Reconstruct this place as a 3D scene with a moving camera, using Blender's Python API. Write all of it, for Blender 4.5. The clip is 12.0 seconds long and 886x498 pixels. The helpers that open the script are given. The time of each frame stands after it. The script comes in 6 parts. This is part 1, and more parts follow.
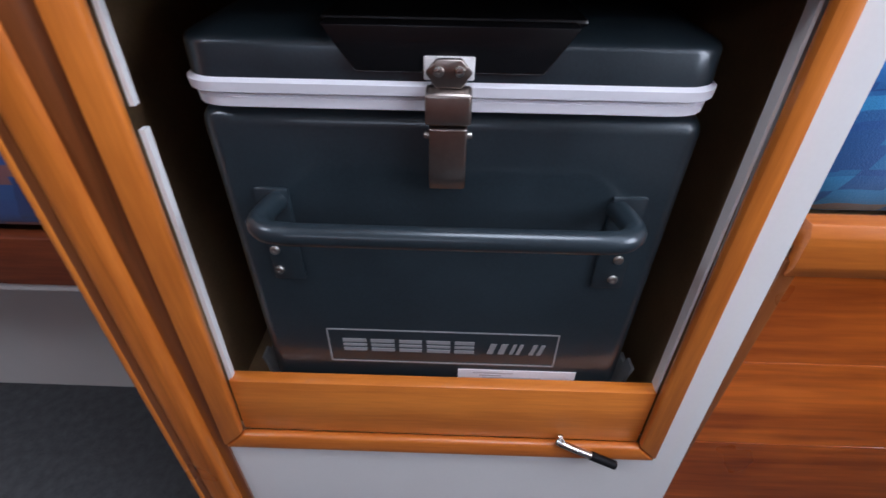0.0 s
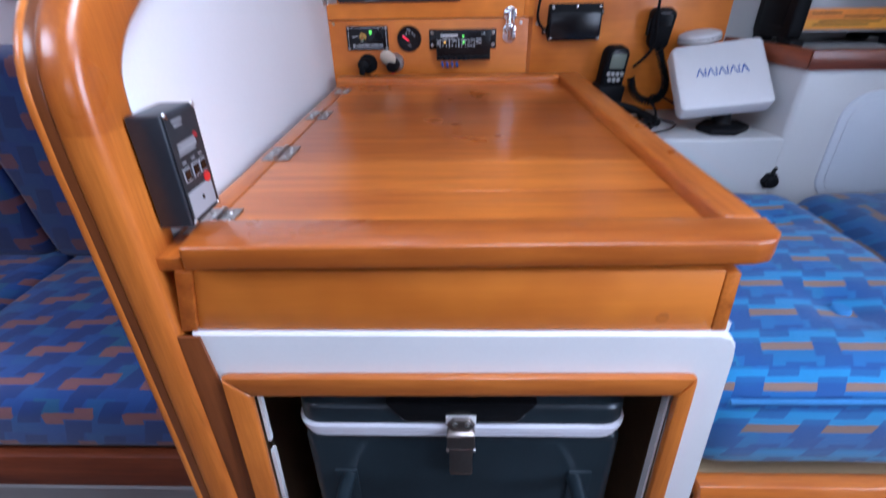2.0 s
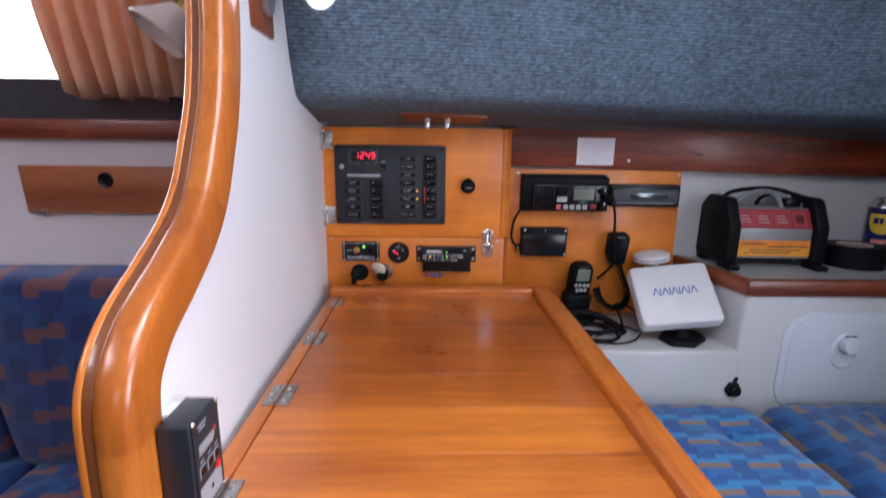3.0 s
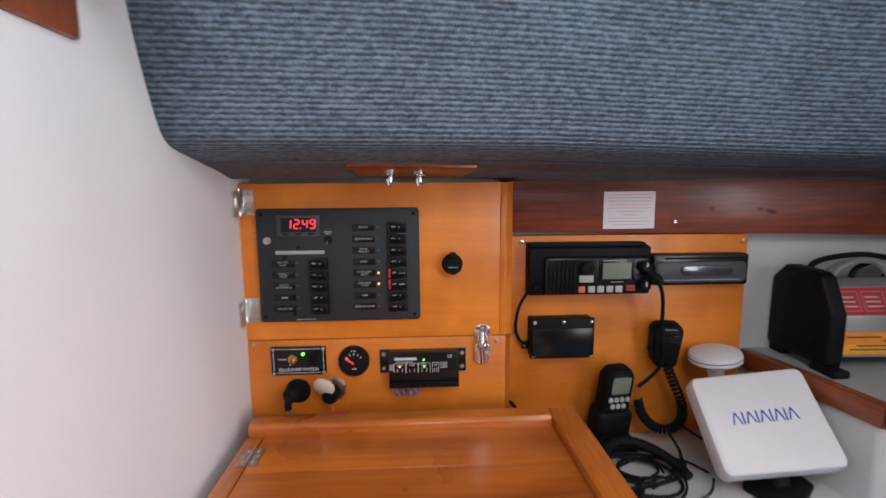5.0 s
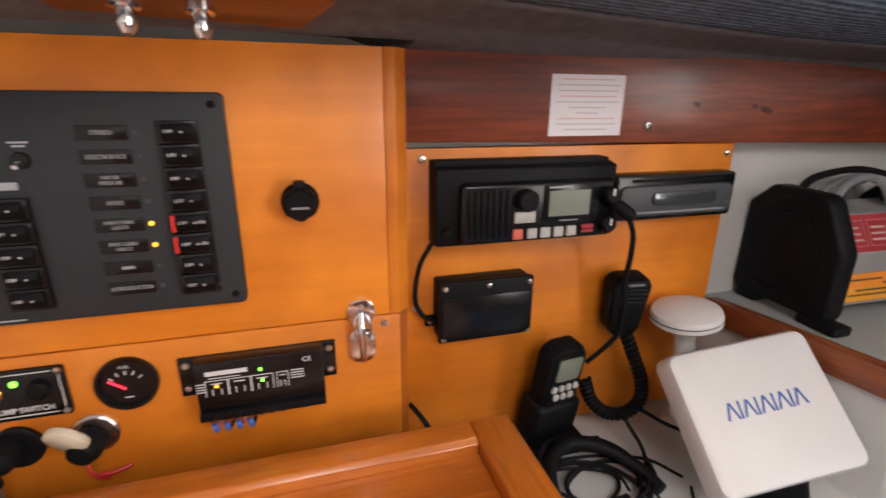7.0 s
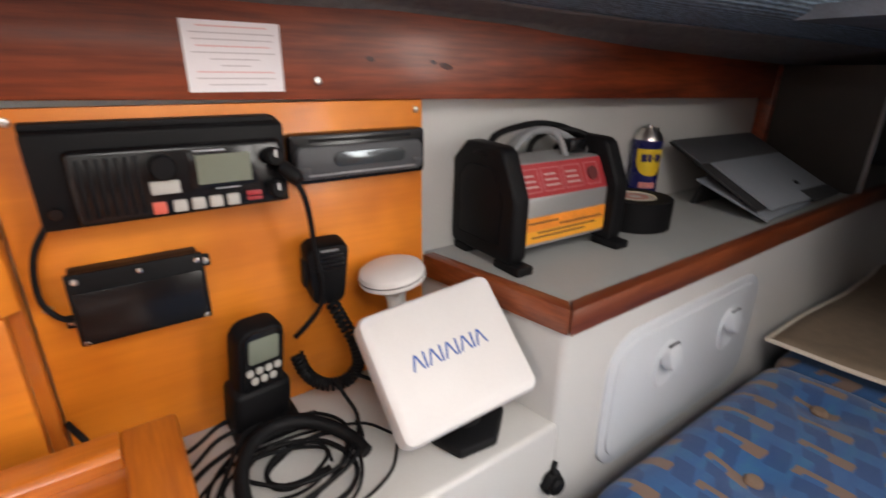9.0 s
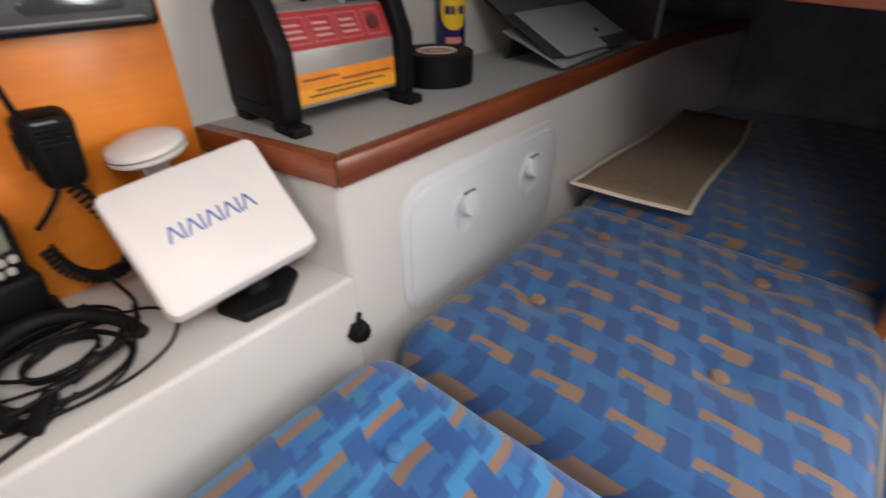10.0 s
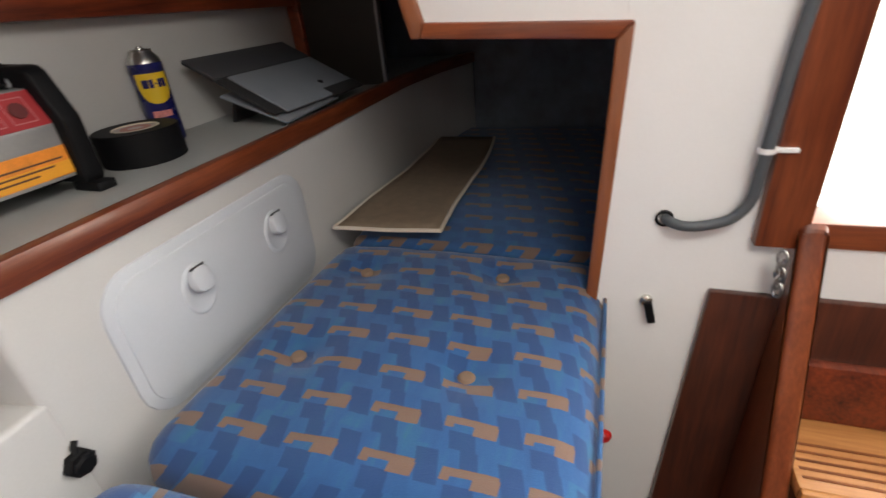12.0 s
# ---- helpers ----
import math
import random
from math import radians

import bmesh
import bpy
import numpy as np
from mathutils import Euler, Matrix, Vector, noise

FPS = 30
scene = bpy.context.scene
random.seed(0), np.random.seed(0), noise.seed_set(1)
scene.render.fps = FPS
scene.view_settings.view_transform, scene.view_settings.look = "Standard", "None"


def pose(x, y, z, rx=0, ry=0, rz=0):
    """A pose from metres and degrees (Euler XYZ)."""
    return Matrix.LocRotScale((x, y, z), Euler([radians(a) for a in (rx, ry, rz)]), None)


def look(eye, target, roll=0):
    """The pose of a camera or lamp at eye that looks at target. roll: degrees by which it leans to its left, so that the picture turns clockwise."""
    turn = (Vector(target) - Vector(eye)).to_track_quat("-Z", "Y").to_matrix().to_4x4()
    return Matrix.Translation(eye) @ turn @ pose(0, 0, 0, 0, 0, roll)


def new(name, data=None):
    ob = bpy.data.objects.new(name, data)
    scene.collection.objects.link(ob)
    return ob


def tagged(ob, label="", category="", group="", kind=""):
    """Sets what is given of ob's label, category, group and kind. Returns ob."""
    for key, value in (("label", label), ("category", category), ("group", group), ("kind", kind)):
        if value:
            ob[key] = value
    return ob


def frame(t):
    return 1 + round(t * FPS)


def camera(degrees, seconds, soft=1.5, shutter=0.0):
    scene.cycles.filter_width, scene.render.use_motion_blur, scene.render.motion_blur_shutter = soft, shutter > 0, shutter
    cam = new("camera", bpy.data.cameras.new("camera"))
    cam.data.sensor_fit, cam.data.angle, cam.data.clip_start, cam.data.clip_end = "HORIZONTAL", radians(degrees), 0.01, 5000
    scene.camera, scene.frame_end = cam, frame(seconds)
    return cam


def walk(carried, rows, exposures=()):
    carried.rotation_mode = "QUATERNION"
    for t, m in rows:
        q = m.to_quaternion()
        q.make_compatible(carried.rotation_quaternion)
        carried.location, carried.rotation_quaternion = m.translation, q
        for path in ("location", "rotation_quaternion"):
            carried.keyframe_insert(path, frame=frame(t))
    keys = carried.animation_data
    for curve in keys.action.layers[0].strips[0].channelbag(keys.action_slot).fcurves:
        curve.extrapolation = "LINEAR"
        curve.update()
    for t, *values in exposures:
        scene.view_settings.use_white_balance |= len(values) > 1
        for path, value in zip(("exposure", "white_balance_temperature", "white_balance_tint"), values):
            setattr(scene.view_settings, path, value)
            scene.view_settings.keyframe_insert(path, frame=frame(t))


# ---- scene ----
cam = camera(86.0, 12.0, soft=1.5, shutter=0.5)
PATH = [
    (0, (0.018, 0.019, 0.933), (-0.016, 1.61, -0.278), 0.9),
    (0.5, (0.034, 0.037, 0.936), (0.067, 1.611, -0.298), 1.2),
    (1, (0.046, 0.03, 1.034), (0.025, 1.623, -0.175), -0.8),
    (1.5, (0.029, 0.007, 1.170), (-0.062, 1.675, 0.071), -1.5),
    (2, (0.009, -0.024, 1.261), (-0.047, 1.712, 0.269), -1.1),
    (2.5, (-0.006, -0.035, 1.338), (0.0, 1.825, 0.604), 1.7),
    (3, (-0.011, -0.033, 1.417), (0.034, 1.92, 0.988), 0.7),
    (3.5, (-0.027, 0.004, 1.449), (0.078, 1.976, 1.133), 0.7),
    (3.7, (-0.044, 0.037, 1.431), (0.084, 2.015, 1.168), 0.5),
    (5.3, (0.027, 0.438, 1.458), (0.127, 2.415, 1.177), -0.5),
    (5.5, (0.027, 0.49, 1.45), (0.178, 2.457, 1.123), 0.2),
    (6, (0.019, 0.609, 1.44), (0.236, 2.549, 1.005), 0.6),
    (6.5, (0.042, 0.69, 1.419), (0.407, 2.584, 0.891), 1.1),
    (6.7, (0.058, 0.711, 1.415), (0.499, 2.574, 0.836), 0.9),
    (8.3, (0.215, 0.7, 1.401), (1.101, 2.375, 0.761), 0.6),
    (8.5, (0.23, 0.69, 1.396), (1.193, 2.313, 0.734), 1.0),
    (9, (0.279, 0.659, 1.393), (1.374, 2.178, 0.692), 0.8),
    (9.5, (0.343, 0.595, 1.363), (1.523, 1.922, 0.443), -0.8),
    (10, (0.384, 0.541, 1.341), (1.661, 1.637, 0.26), -0.4),
    (10.5, (0.43, 0.501, 1.331), (1.934, 1.313, 0.291), 1.5),
    (11, (0.44, 0.489, 1.34), (2.083, 1.14, 0.403), -0.9),
    (11.5, (0.443, 0.474, 1.346), (2.105, 1.084, 0.416), -1.5),
    (12, (0.476, 0.389, 1.335), (2.129, 0.998, 0.389), -5.4),
]
# overcast daylight; the camera opens up a little under the side deck
EXPOSURES = [(0.0, 0.1, 5900, 16), (0.5, 0.1, 5900, 16), (1.0, 0.1, 5950, 16), (1.5, 0.05, 5600, 17), (2.0, -0.05, 5200, 17), (2.5, -0.1, 5500, 17), (3.5, 0.05, 6100, 16), (5.5, 0.0, 6500, 15), (6.0, 0.2, 6500, 16),
             (6.7, 0.3, 7400, 16), (8.5, 0.6, 7400, 14), (9.5, 0.65, 7400, 14), (10.5, 0.65, 7500, 13), (12.0, 0.6, 7500, 12)]
walk(cam, [(t, look(eye, target, roll)) for t, eye, target, roll in PATH], EXPOSURES)

# ---- world and light ----
world = bpy.data.worlds.new("world")
scene.world = world
world.use_nodes = True
wn = world.node_tree.nodes
sky = wn.new("ShaderNodeTexSky")
sky.sky_type = "NISHITA"
sky.sun_disc = False
sky.sun_elevation = radians(48)
sky.sun_rotation = radians(100)
wn["Background"].inputs["Strength"].default_value = 0.12
world.node_tree.links.new(sky.outputs["Color"], wn["Background"].inputs["Color"])


def area_lamp(name, eye, target, sx, sy, watts, colour):
    data = bpy.data.lights.new(name, "AREA")
    data.shape, data.size, data.size_y, data.energy, data.color = "RECTANGLE", sx, sy, watts, colour
    ob = new(name, data)
    ob.matrix_basis = look(eye, target)
    return ob


sun_data = bpy.data.lights.new("sun", "SUN")
sun_data.energy, sun_data.angle, sun_data.color = 1.0, radians(12), (1.0, 0.96, 0.9)
new("sun", sun_data).matrix_basis = look((4.0, -1.0, 5.0), (0.9, -0.3, 0.6))
# daylight through companionway and saloon window; overhead and far-side lamps are added fills, unseen
area_lamp("companionway_light", (1.34, -0.36, 1.45), (0.0, -0.1, 1.2), 0.78, 0.8, 15, (0.93, 0.97, 1.0))
area_lamp("overhead_fill", (0.26, -0.01, 2.02), (0.20, 0.02, 0.0), 0.62, 0.68, 12, (0.93, 0.97, 1.0))
area_lamp("far_side_fill", (-0.5, -1.86, 1.62), (-0.4, 0.6, 1.0), 1.5, 0.26, 3.0, (0.95, 0.98, 1.0))
area_lamp("forward_fill", (-1.3, -0.3, 2.005), (-1.2, -0.25, 0.0), 0.5, 0.5, 11, (0.95, 0.98, 1.0))
area_lamp("saloon_window_light", (-1.35, 1.30, 1.72), (-1.2, 0.0, 1.2), 1.3, 0.24, 13, (1.0, 0.97, 0.93))


# the reading light on the bulkhead, switched on
spot_data = bpy.data.lights.new("reading_lamp", "SPOT")
spot_data.energy, spot_data.spot_size, spot_data.spot_blend, spot_data.shadow_soft_size, spot_data.color = 1.5, radians(110), 0.6, 0.02, (0.9, 0.95, 1.0)
new("reading_lamp", spot_data).matrix_basis = look((-0.181, 0.765, 1.638), (-0.105, 0.675, 1.550))


# ---- materials ----
def shader(name):
    m = bpy.data.materials.new(name)
    m.use_nodes = True
    nt = m.node_tree
    return m, nt, nt.nodes["Principled BSDF"], nt.nodes.new("ShaderNodeTexCoord")


def noise_node(nt, vec, scale, detail=3.0, rough=0.55, distortion=0.0):
    n = nt.nodes.new("ShaderNodeTexNoise")
    n.inputs["Scale"].default_value = scale
    n.inputs["Detail"].default_value = detail
    n.inputs["Roughness"].default_value = rough
    n.inputs["Distortion"].default_value = distortion
    nt.links.new(vec, n.inputs["Vector"])
    return n.outputs["Fac"]


def math_node(nt, op, a, b=None, clamp=False):
    n = nt.nodes.new("ShaderNodeMath")
    n.operation, n.use_clamp = op, clamp
    for i, v in enumerate((a, b)):
        if v is None:
            continue
        if isinstance(v, (int, float)):
            n.inputs[i].default_value = v
        else:
            nt.links.new(v, n.inputs[i])
    return n.outputs[0]


def ramp(nt, fac, stops):
    n = nt.nodes.new("ShaderNodeValToRGB")
    e = n.color_ramp.elements
    while len(e) < len(stops):
        e.new(0.5)
    for el, (p, c) in zip(e, stops):
        el.position, el.color = p, (*c, 1)
    nt.links.new(fac, n.inputs["Fac"])
    return n.outputs["Color"]


def mix(nt, fac, a, b):
    n = nt.nodes.new("ShaderNodeMix")
    n.data_type = "RGBA"
    for socket, v in ((n.inputs["Factor"], fac), (n.inputs["A"], a), (n.inputs["B"], b)):
        if isinstance(v, tuple):
            socket.default_value = (*v, 1)
        elif isinstance(v, (int, float)):
            socket.default_value = v
        else:
            nt.links.new(v, socket)
    return n.outputs["Result"]


def bump(nt, bsdf, height, strength, distance=0.002):
    n = nt.nodes.new("ShaderNodeBump")
    n.inputs["Strength"].default_value, n.inputs["Distance"].default_value = strength, distance
    nt.links.new(height, n.inputs["Height"])
    nt.links.new(n.outputs["Normal"], bsdf.inputs["Normal"])


def plain(name, base, rough=0.5, metal=0.0, var=0.12, scale=14.0, relief=0.0, fine=260.0, coat=0.0, emit=0.0, spec=0.5):
    """A painted, moulded or metal surface with faint stains and fine grain."""
    m, nt, b, tc = shader(name)
    big = noise_node(nt, tc.outputs["Object"], scale, 4.0)
    small = noise_node(nt, tc.outputs["Object"], fine, 2.0)
    f = math_node(nt, "ADD", math_node(nt, "MULTIPLY", big, 0.7), math_node(nt, "MULTIPLY", small, 0.3))
    lo = tuple(c * (1 - var) for c in base)
    hi = tuple(min(1.0, c * (1 + var)) for c in base)
    nt.links.new(ramp(nt, f, [(0.3, lo), (0.7, hi)]), b.inputs["Base Color"])
    b.inputs["Metallic"].default_value = metal
    b.inputs["Specular IOR Level"].default_value = spec
    nt.links.new(math_node(nt, "ADD", rough - 0.08, math_node(nt, "MULTIPLY", big, 0.16)), b.inputs["Roughness"])
    b.inputs["Coat Weight"].default_value = coat
    b.inputs["Coat Roughness"].default_value = 0.12
    if emit:
        b.inputs["Emission Color"].default_value = (*base, 1)
        b.inputs["Emission Strength"].default_value = emit
    if relief:
        bump(nt, b, small, relief, 0.001)
    return m


def wood(name, dark, light, axis="x", rough=0.35, coat=0.35, freq=26.0, streak=0.5, tone=0.3, scuff=0.0, grain=0.32):
    """Varnished timber with the grain along an axis, in two scales, and a few darker figures."""
    m, nt, b, tc = shader(name)
    mp = nt.nodes.new("ShaderNodeMapping")
    mp.inputs["Scale"].default_value = [0.07 if a == axis else 1.0 for a in "xyz"]
    nt.links.new(tc.outputs["Object"], mp.inputs["Vector"])
    oi = nt.nodes.new("ShaderNodeObjectInfo")
    off = nt.nodes.new("ShaderNodeVectorMath")
    off.operation = "ADD"
    nt.links.new(mp.outputs["Vector"], off.inputs[0])
    nt.links.new(math_node(nt, "MULTIPLY", oi.outputs["Random"], 7.0), off.inputs[1])
    v = off.outputs["Vector"]
    broad = noise_node(nt, v, freq, 4.0, 0.6, 0.6)
    fine = noise_node(nt, v, freq * 9, 3.0, 0.6)
    mottle = noise_node(nt, tc.outputs["Object"], 6.0, 3.0)
    f = math_node(nt, "ADD", math_node(nt, "MULTIPLY", broad, 0.50 if grain > 0.2 else 0.25), math_node(nt, "MULTIPLY", fine, grain))
    f = math_node(nt, "ADD", f, math_node(nt, "MULTIPLY", mottle, 0.18 if grain > 0.2 else 0.65))
    mid = tuple((a + c) / 2 for a, c in zip(dark, light))
    col = ramp(nt, f, [(0.36, dark), (0.5, mid), (0.62, light)])
    figure = ramp(nt, broad, [(0.26, (streak,) * 3), (0.36, (1.0, 1.0, 1.0))])
    mul = nt.nodes.new("ShaderNodeMix")
    mul.data_type, mul.blend_type = "RGBA", "MULTIPLY"
    mul.inputs["Factor"].default_value = 0.8
    nt.links.new(col, mul.inputs["A"])
    nt.links.new(figure, mul.inputs["B"])
    own = nt.nodes.new("ShaderNodeMix")
    own.data_type, own.blend_type = "RGBA", "MULTIPLY"
    own.inputs["Factor"].default_value = 1.0
    nt.links.new(mul.outputs["Result"], own.inputs["A"])
    t1 = (1 - tone * 0.5, 1 - tone * 0.65, 1 - tone * 0.7)
    t2 = (1 + tone * 0.35, 1 + tone * 0.45, 1 + tone * 0.5)
    nt.links.new(ramp(nt, math_node(nt, "ADD", math_node(nt, "MULTIPLY", oi.outputs["Random"], 0.6), math_node(nt, "MULTIPLY", mottle, 0.4)), [(0.2, t1), (0.8, t2)]), own.inputs["B"])
    final = own.outputs["Result"]
    if scuff:
        marks = ramp(nt, noise_node(nt, v, 90.0, 6.0, 0.75, 0.4), [(0.60, (0.0, 0.0, 0.0)), (0.70, (1.0, 1.0, 1.0))])
        where = ramp(nt, noise_node(nt, tc.outputs["Object"], 5.0, 2.0), [(0.50, (0.0, 0.0, 0.0)), (0.66, (1.0, 1.0, 1.0))])
        worn = math_node(nt, "MULTIPLY", math_node(nt, "MULTIPLY", marks, where), scuff)
        final = mix(nt, worn, final, (0.50, 0.28, 0.14))
    nt.links.new(final, b.inputs["Base Color"])
    nt.links.new(math_node(nt, "ADD", rough - 0.1, math_node(nt, "MULTIPLY", mottle, 0.2)), b.inputs["Roughness"])
    b.inputs["Coat Weight"].default_value = coat
    b.inputs["Coat Roughness"].default_value = 0.16
    bump(nt, b, fine, 0.08, 0.0006)
    return m


def fabric(name, gain=1.0, px=0.0675, py=0.102, side=False, turned=False, contrast=0.9, streaky=False, banded=False, cast=(1.0, 1.0, 1.0)):
    """Woven upholstery: tan stripes on bright blue, half covered by rows of skewed darker squares."""
    m, nt, b, tc = shader(name)
    sep = nt.nodes.new("ShaderNodeSeparateXYZ")
    nt.links.new(tc.outputs["Object"], sep.inputs[0])
    flat = math_node(nt, "ADD", sep.outputs["Y"], sep.outputs["Z"])
    X, Y = (sep.outputs["Z"], sep.outputs["X"]) if side else ((flat, sep.outputs["X"]) if turned else (sep.outputs["X"], flat))
    wob = math_node(nt, "MULTIPLY", math_node(nt, "SUBTRACT", noise_node(nt, tc.outputs["Object"], 9.0), 0.5), 0.008)
    u = math_node(nt, "DIVIDE", math_node(nt, "ADD", X, wob), px)
    row = math_node(nt, "FLOOR", u)
    fu = math_node(nt, "FRACT", u)
    v = math_node(nt, "DIVIDE", math_node(nt, "SUBTRACT", math_node(nt, "ADD", Y, wob), math_node(nt, "MULTIPLY", row, 0.019)), py)
    fv = math_node(nt, "FRACT", v)

    def band(x, lo, hi):
        return math_node(nt, "MULTIPLY", math_node(nt, "GREATER_THAN", x, lo), math_node(nt, "LESS_THAN", x, hi))

    def both(a, c):
        return math_node(nt, "MULTIPLY", a, c)

    def either(a, c):
        return math_node(nt, "MAXIMUM", a, c)

    skew = math_node(nt, "FRACT", math_node(nt, "SUBTRACT", v, math_node(nt, "MULTIPLY", fu, 0.22)))
    if streaky:
        tan = either(both(band(fu, 0.52, 0.67), band(fv, 0.12, 0.76)), either(both(band(fu, 0.43, 0.67), band(fv, 0.66, 0.78)), both(band(fu, 0.34, 0.61), band(fv, 0.10, 0.40))))
    else:
        tan = either(both(band(fu, 0.40, 0.60), band(fv, 0.14, 0.72)), either(both(band(fu, 0.26, 0.56), band(fv, 0.10, 0.33)), both(band(fu, 0.46, 0.74), band(fv, 0.52, 0.75))))
    dark = either(both(band(fu, 0.30, 0.92), band(skew, 0.70, 0.98)), either(both(band(fu, 0.0, 0.36), band(skew, 0.28, 0.62)), both(band(fu, 0.66, 1.0), band(skew, 0.22, 0.44))))
    if banded:
        fw = math_node(nt, "FRACT", math_node(nt, "ADD", u, 0.5))
        lean = math_node(nt, "FRACT", math_node(nt, "SUBTRACT", v, math_node(nt, "MULTIPLY", fw, 0.30)))
        tan = band(fu, 0.40, 0.60)
        dark = either(both(band(fu, 0.24, 0.74), band(skew, 0.62, 0.97)), either(both(band(fw, 0.25, 0.60), band(lean, 0.08, 0.46)), both(band(fw, 0.48, 0.80), band(lean, 0.56, 0.92))))
        tan = both(tan, math_node(nt, "SUBTRACT", 1.0, both(band(fu, 0.24, 0.74), band(skew, 0.62, 0.97))))
    chk = nt.nodes.new("ShaderNodeCombineXYZ")
    nt.links.new(math_node(nt, "FLOOR", math_node(nt, "MULTIPLY", u, 2.0)), chk.inputs[0])
    nt.links.new(math_node(nt, "FLOOR", math_node(nt, "MULTIPLY", v, 3.0)), chk.inputs[1])
    cell = nt.nodes.new("ShaderNodeTexWhiteNoise")
    cell.noise_dimensions = "2D"
    nt.links.new(chk.outputs[0], cell.inputs["Vector"])

    def tint(*c):
        return tuple(g * gain * k for g, k in zip(c, cast))

    tone = cell.outputs["Value"]
    if streaky:
        mp = nt.nodes.new("ShaderNodeMapping")
        mp.inputs["Scale"].default_value = (0.22, 1.0, 1.0)
        nt.links.new(tc.outputs["Object"], mp.inputs["Vector"])
        streaks = math_node(nt, "SUBTRACT", math_node(nt, "MULTIPLY", noise_node(nt, mp.outputs["Vector"], 55.0, 4.0, 0.65), 2.2), 0.6)
        tone = math_node(nt, "ADD", math_node(nt, "MULTIPLY", tone, 0.35), math_node(nt, "MULTIPLY", streaks, 0.65))
    base = ramp(nt, tone, [(0.0, tint(0.020, 0.135, 0.40)), (0.5, tint(0.024, 0.170, 0.47)), (0.8, tint(0.026, 0.215, 0.46)), (1.0, tint(0.028, 0.245, 0.36))])
    if banded:
        base = mix(nt, band(fu, 0.60, 0.92), mix(nt, 0.35, base, tint(0.026, 0.23, 0.66)), tint(0.040, 0.33, 0.70))
    weave = noise_node(nt, tc.outputs["Object"], 700.0, 2.0)
    fade = noise_node(nt, tc.outputs["Object"], 7.0, 3.0)
    col = mix(nt, math_node(nt, "MULTIPLY", dark, contrast), base, tint(0.014, 0.085, 0.33) if banded else tint(0.014, 0.075, 0.27))
    col = mix(nt, math_node(nt, "MULTIPLY", tan, 0.90), col, tint(0.40, 0.215, 0.10))
    col = mix(nt, math_node(nt, "MULTIPLY", weave, 0.32), col, (0.01, 0.02, 0.05))
    col = mix(nt, math_node(nt, "MULTIPLY", fade, 0.18), col, (0.02, 0.05, 0.10))
    nt.links.new(col, b.inputs["Base Color"])
    b.inputs["Roughness"].default_value = 0.9
    b.inputs["Sheen Weight"].default_value = 0.2
    bump(nt, b, weave, 0.5, 0.001)
    return m


def ribbed(name, base, pitch=0.0069):
    """Ribbed marine carpet: rows of looped pile with speckled yarn."""
    m, nt, b, tc = shader(name)
    uv = tc.outputs["UV"]
    sep = nt.nodes.new("ShaderNodeSeparateXYZ")
    nt.links.new(uv, sep.inputs[0])
    wob = math_node(nt, "MULTIPLY", noise_node(nt, tc.outputs["Object"], 90.0, 4.0), 0.0032)
    s = math_node(nt, "SINE", math_node(nt, "MULTIPLY", math_node(nt, "ADD", sep.outputs["Y"], wob), 2 * math.pi / pitch))
    r01 = math_node(nt, "ADD", math_node(nt, "MULTIPLY", s, 0.5), 0.5)
    mp = nt.nodes.new("ShaderNodeMapping")
    mp.inputs["Scale"].default_value = (0.55, 1.0, 1.0)
    nt.links.new(tc.outputs["Object"], mp.inputs["Vector"])
    speck = noise_node(nt, mp.outputs["Vector"], 150.0, 4.0, 0.8)
    big = noise_node(nt, tc.outputs["Object"], 9.0)
    f = math_node(nt, "ADD", math_node(nt, "MULTIPLY", r01, 0.40), math_node(nt, "MULTIPLY", math_node(nt, "SUBTRACT", speck, 0.28), 1.7))
    f = math_node(nt, "ADD", f, math_node(nt, "MULTIPLY", math_node(nt, "SUBTRACT", big, 0.5), 0.3))
    nt.links.new(ramp(nt, f, [(0.3, tuple(c * 0.4 for c in base)), (0.6, base), (0.95, tuple(c * 1.9 for c in base))]), b.inputs["Base Color"])
    b.inputs["Roughness"].default_value = 0.95
    bump(nt, b, math_node(nt, "ADD", r01, math_node(nt, "MULTIPLY", speck, 0.8)), 0.55, 0.003)
    return m


TABLE_D, TABLE_L = (0.35, 0.079, 0.009), (0.65, 0.190, 0.022)
PANEL_D, PANEL_L = (0.54, 0.136, 0.009), (0.80, 0.246, 0.021)
FRAME_D, FRAME_L = (0.44, 0.112, 0.013), (0.68, 0.210, 0.028)
RED_D, RED_L = (0.060, 0.009, 0.004), (0.29, 0.052, 0.015)
MAHO_D, MAHO_L = (0.12, 0.024, 0.009), (0.28, 0.070, 0.023)
wood_table = wood("table_wood", TABLE_D, TABLE_L, "x", 0.3, 0.5, 13.0, tone=0.55, scuff=0.45)
wood_table_y = wood("table_edge_wood", TABLE_D, TABLE_L, "y", 0.3, 0.5)
wood_panel = wood("panel_wood", PANEL_D, PANEL_L, "x", 0.46, 0.18, 14.0, 0.7, 0.40, grain=0.12)
wood_frame_x = wood("frame_wood_x", FRAME_D, FRAME_L, "x", 0.34, 0.4)
wood_frame_z = wood("frame_wood_z", FRAME_D, FRAME_L, "z", 0.3, 0.5, tone=0.45)
wood_trim_dark = wood("trim_inlay_wood", (0.16, 0.045, 0.012), (0.26, 0.08, 0.02), "z", 0.3, 0.5)
wood_red = wood("red_board_wood", RED_D, RED_L, "x", 0.45, 0.2, 18.0, 0.35, 0.4)
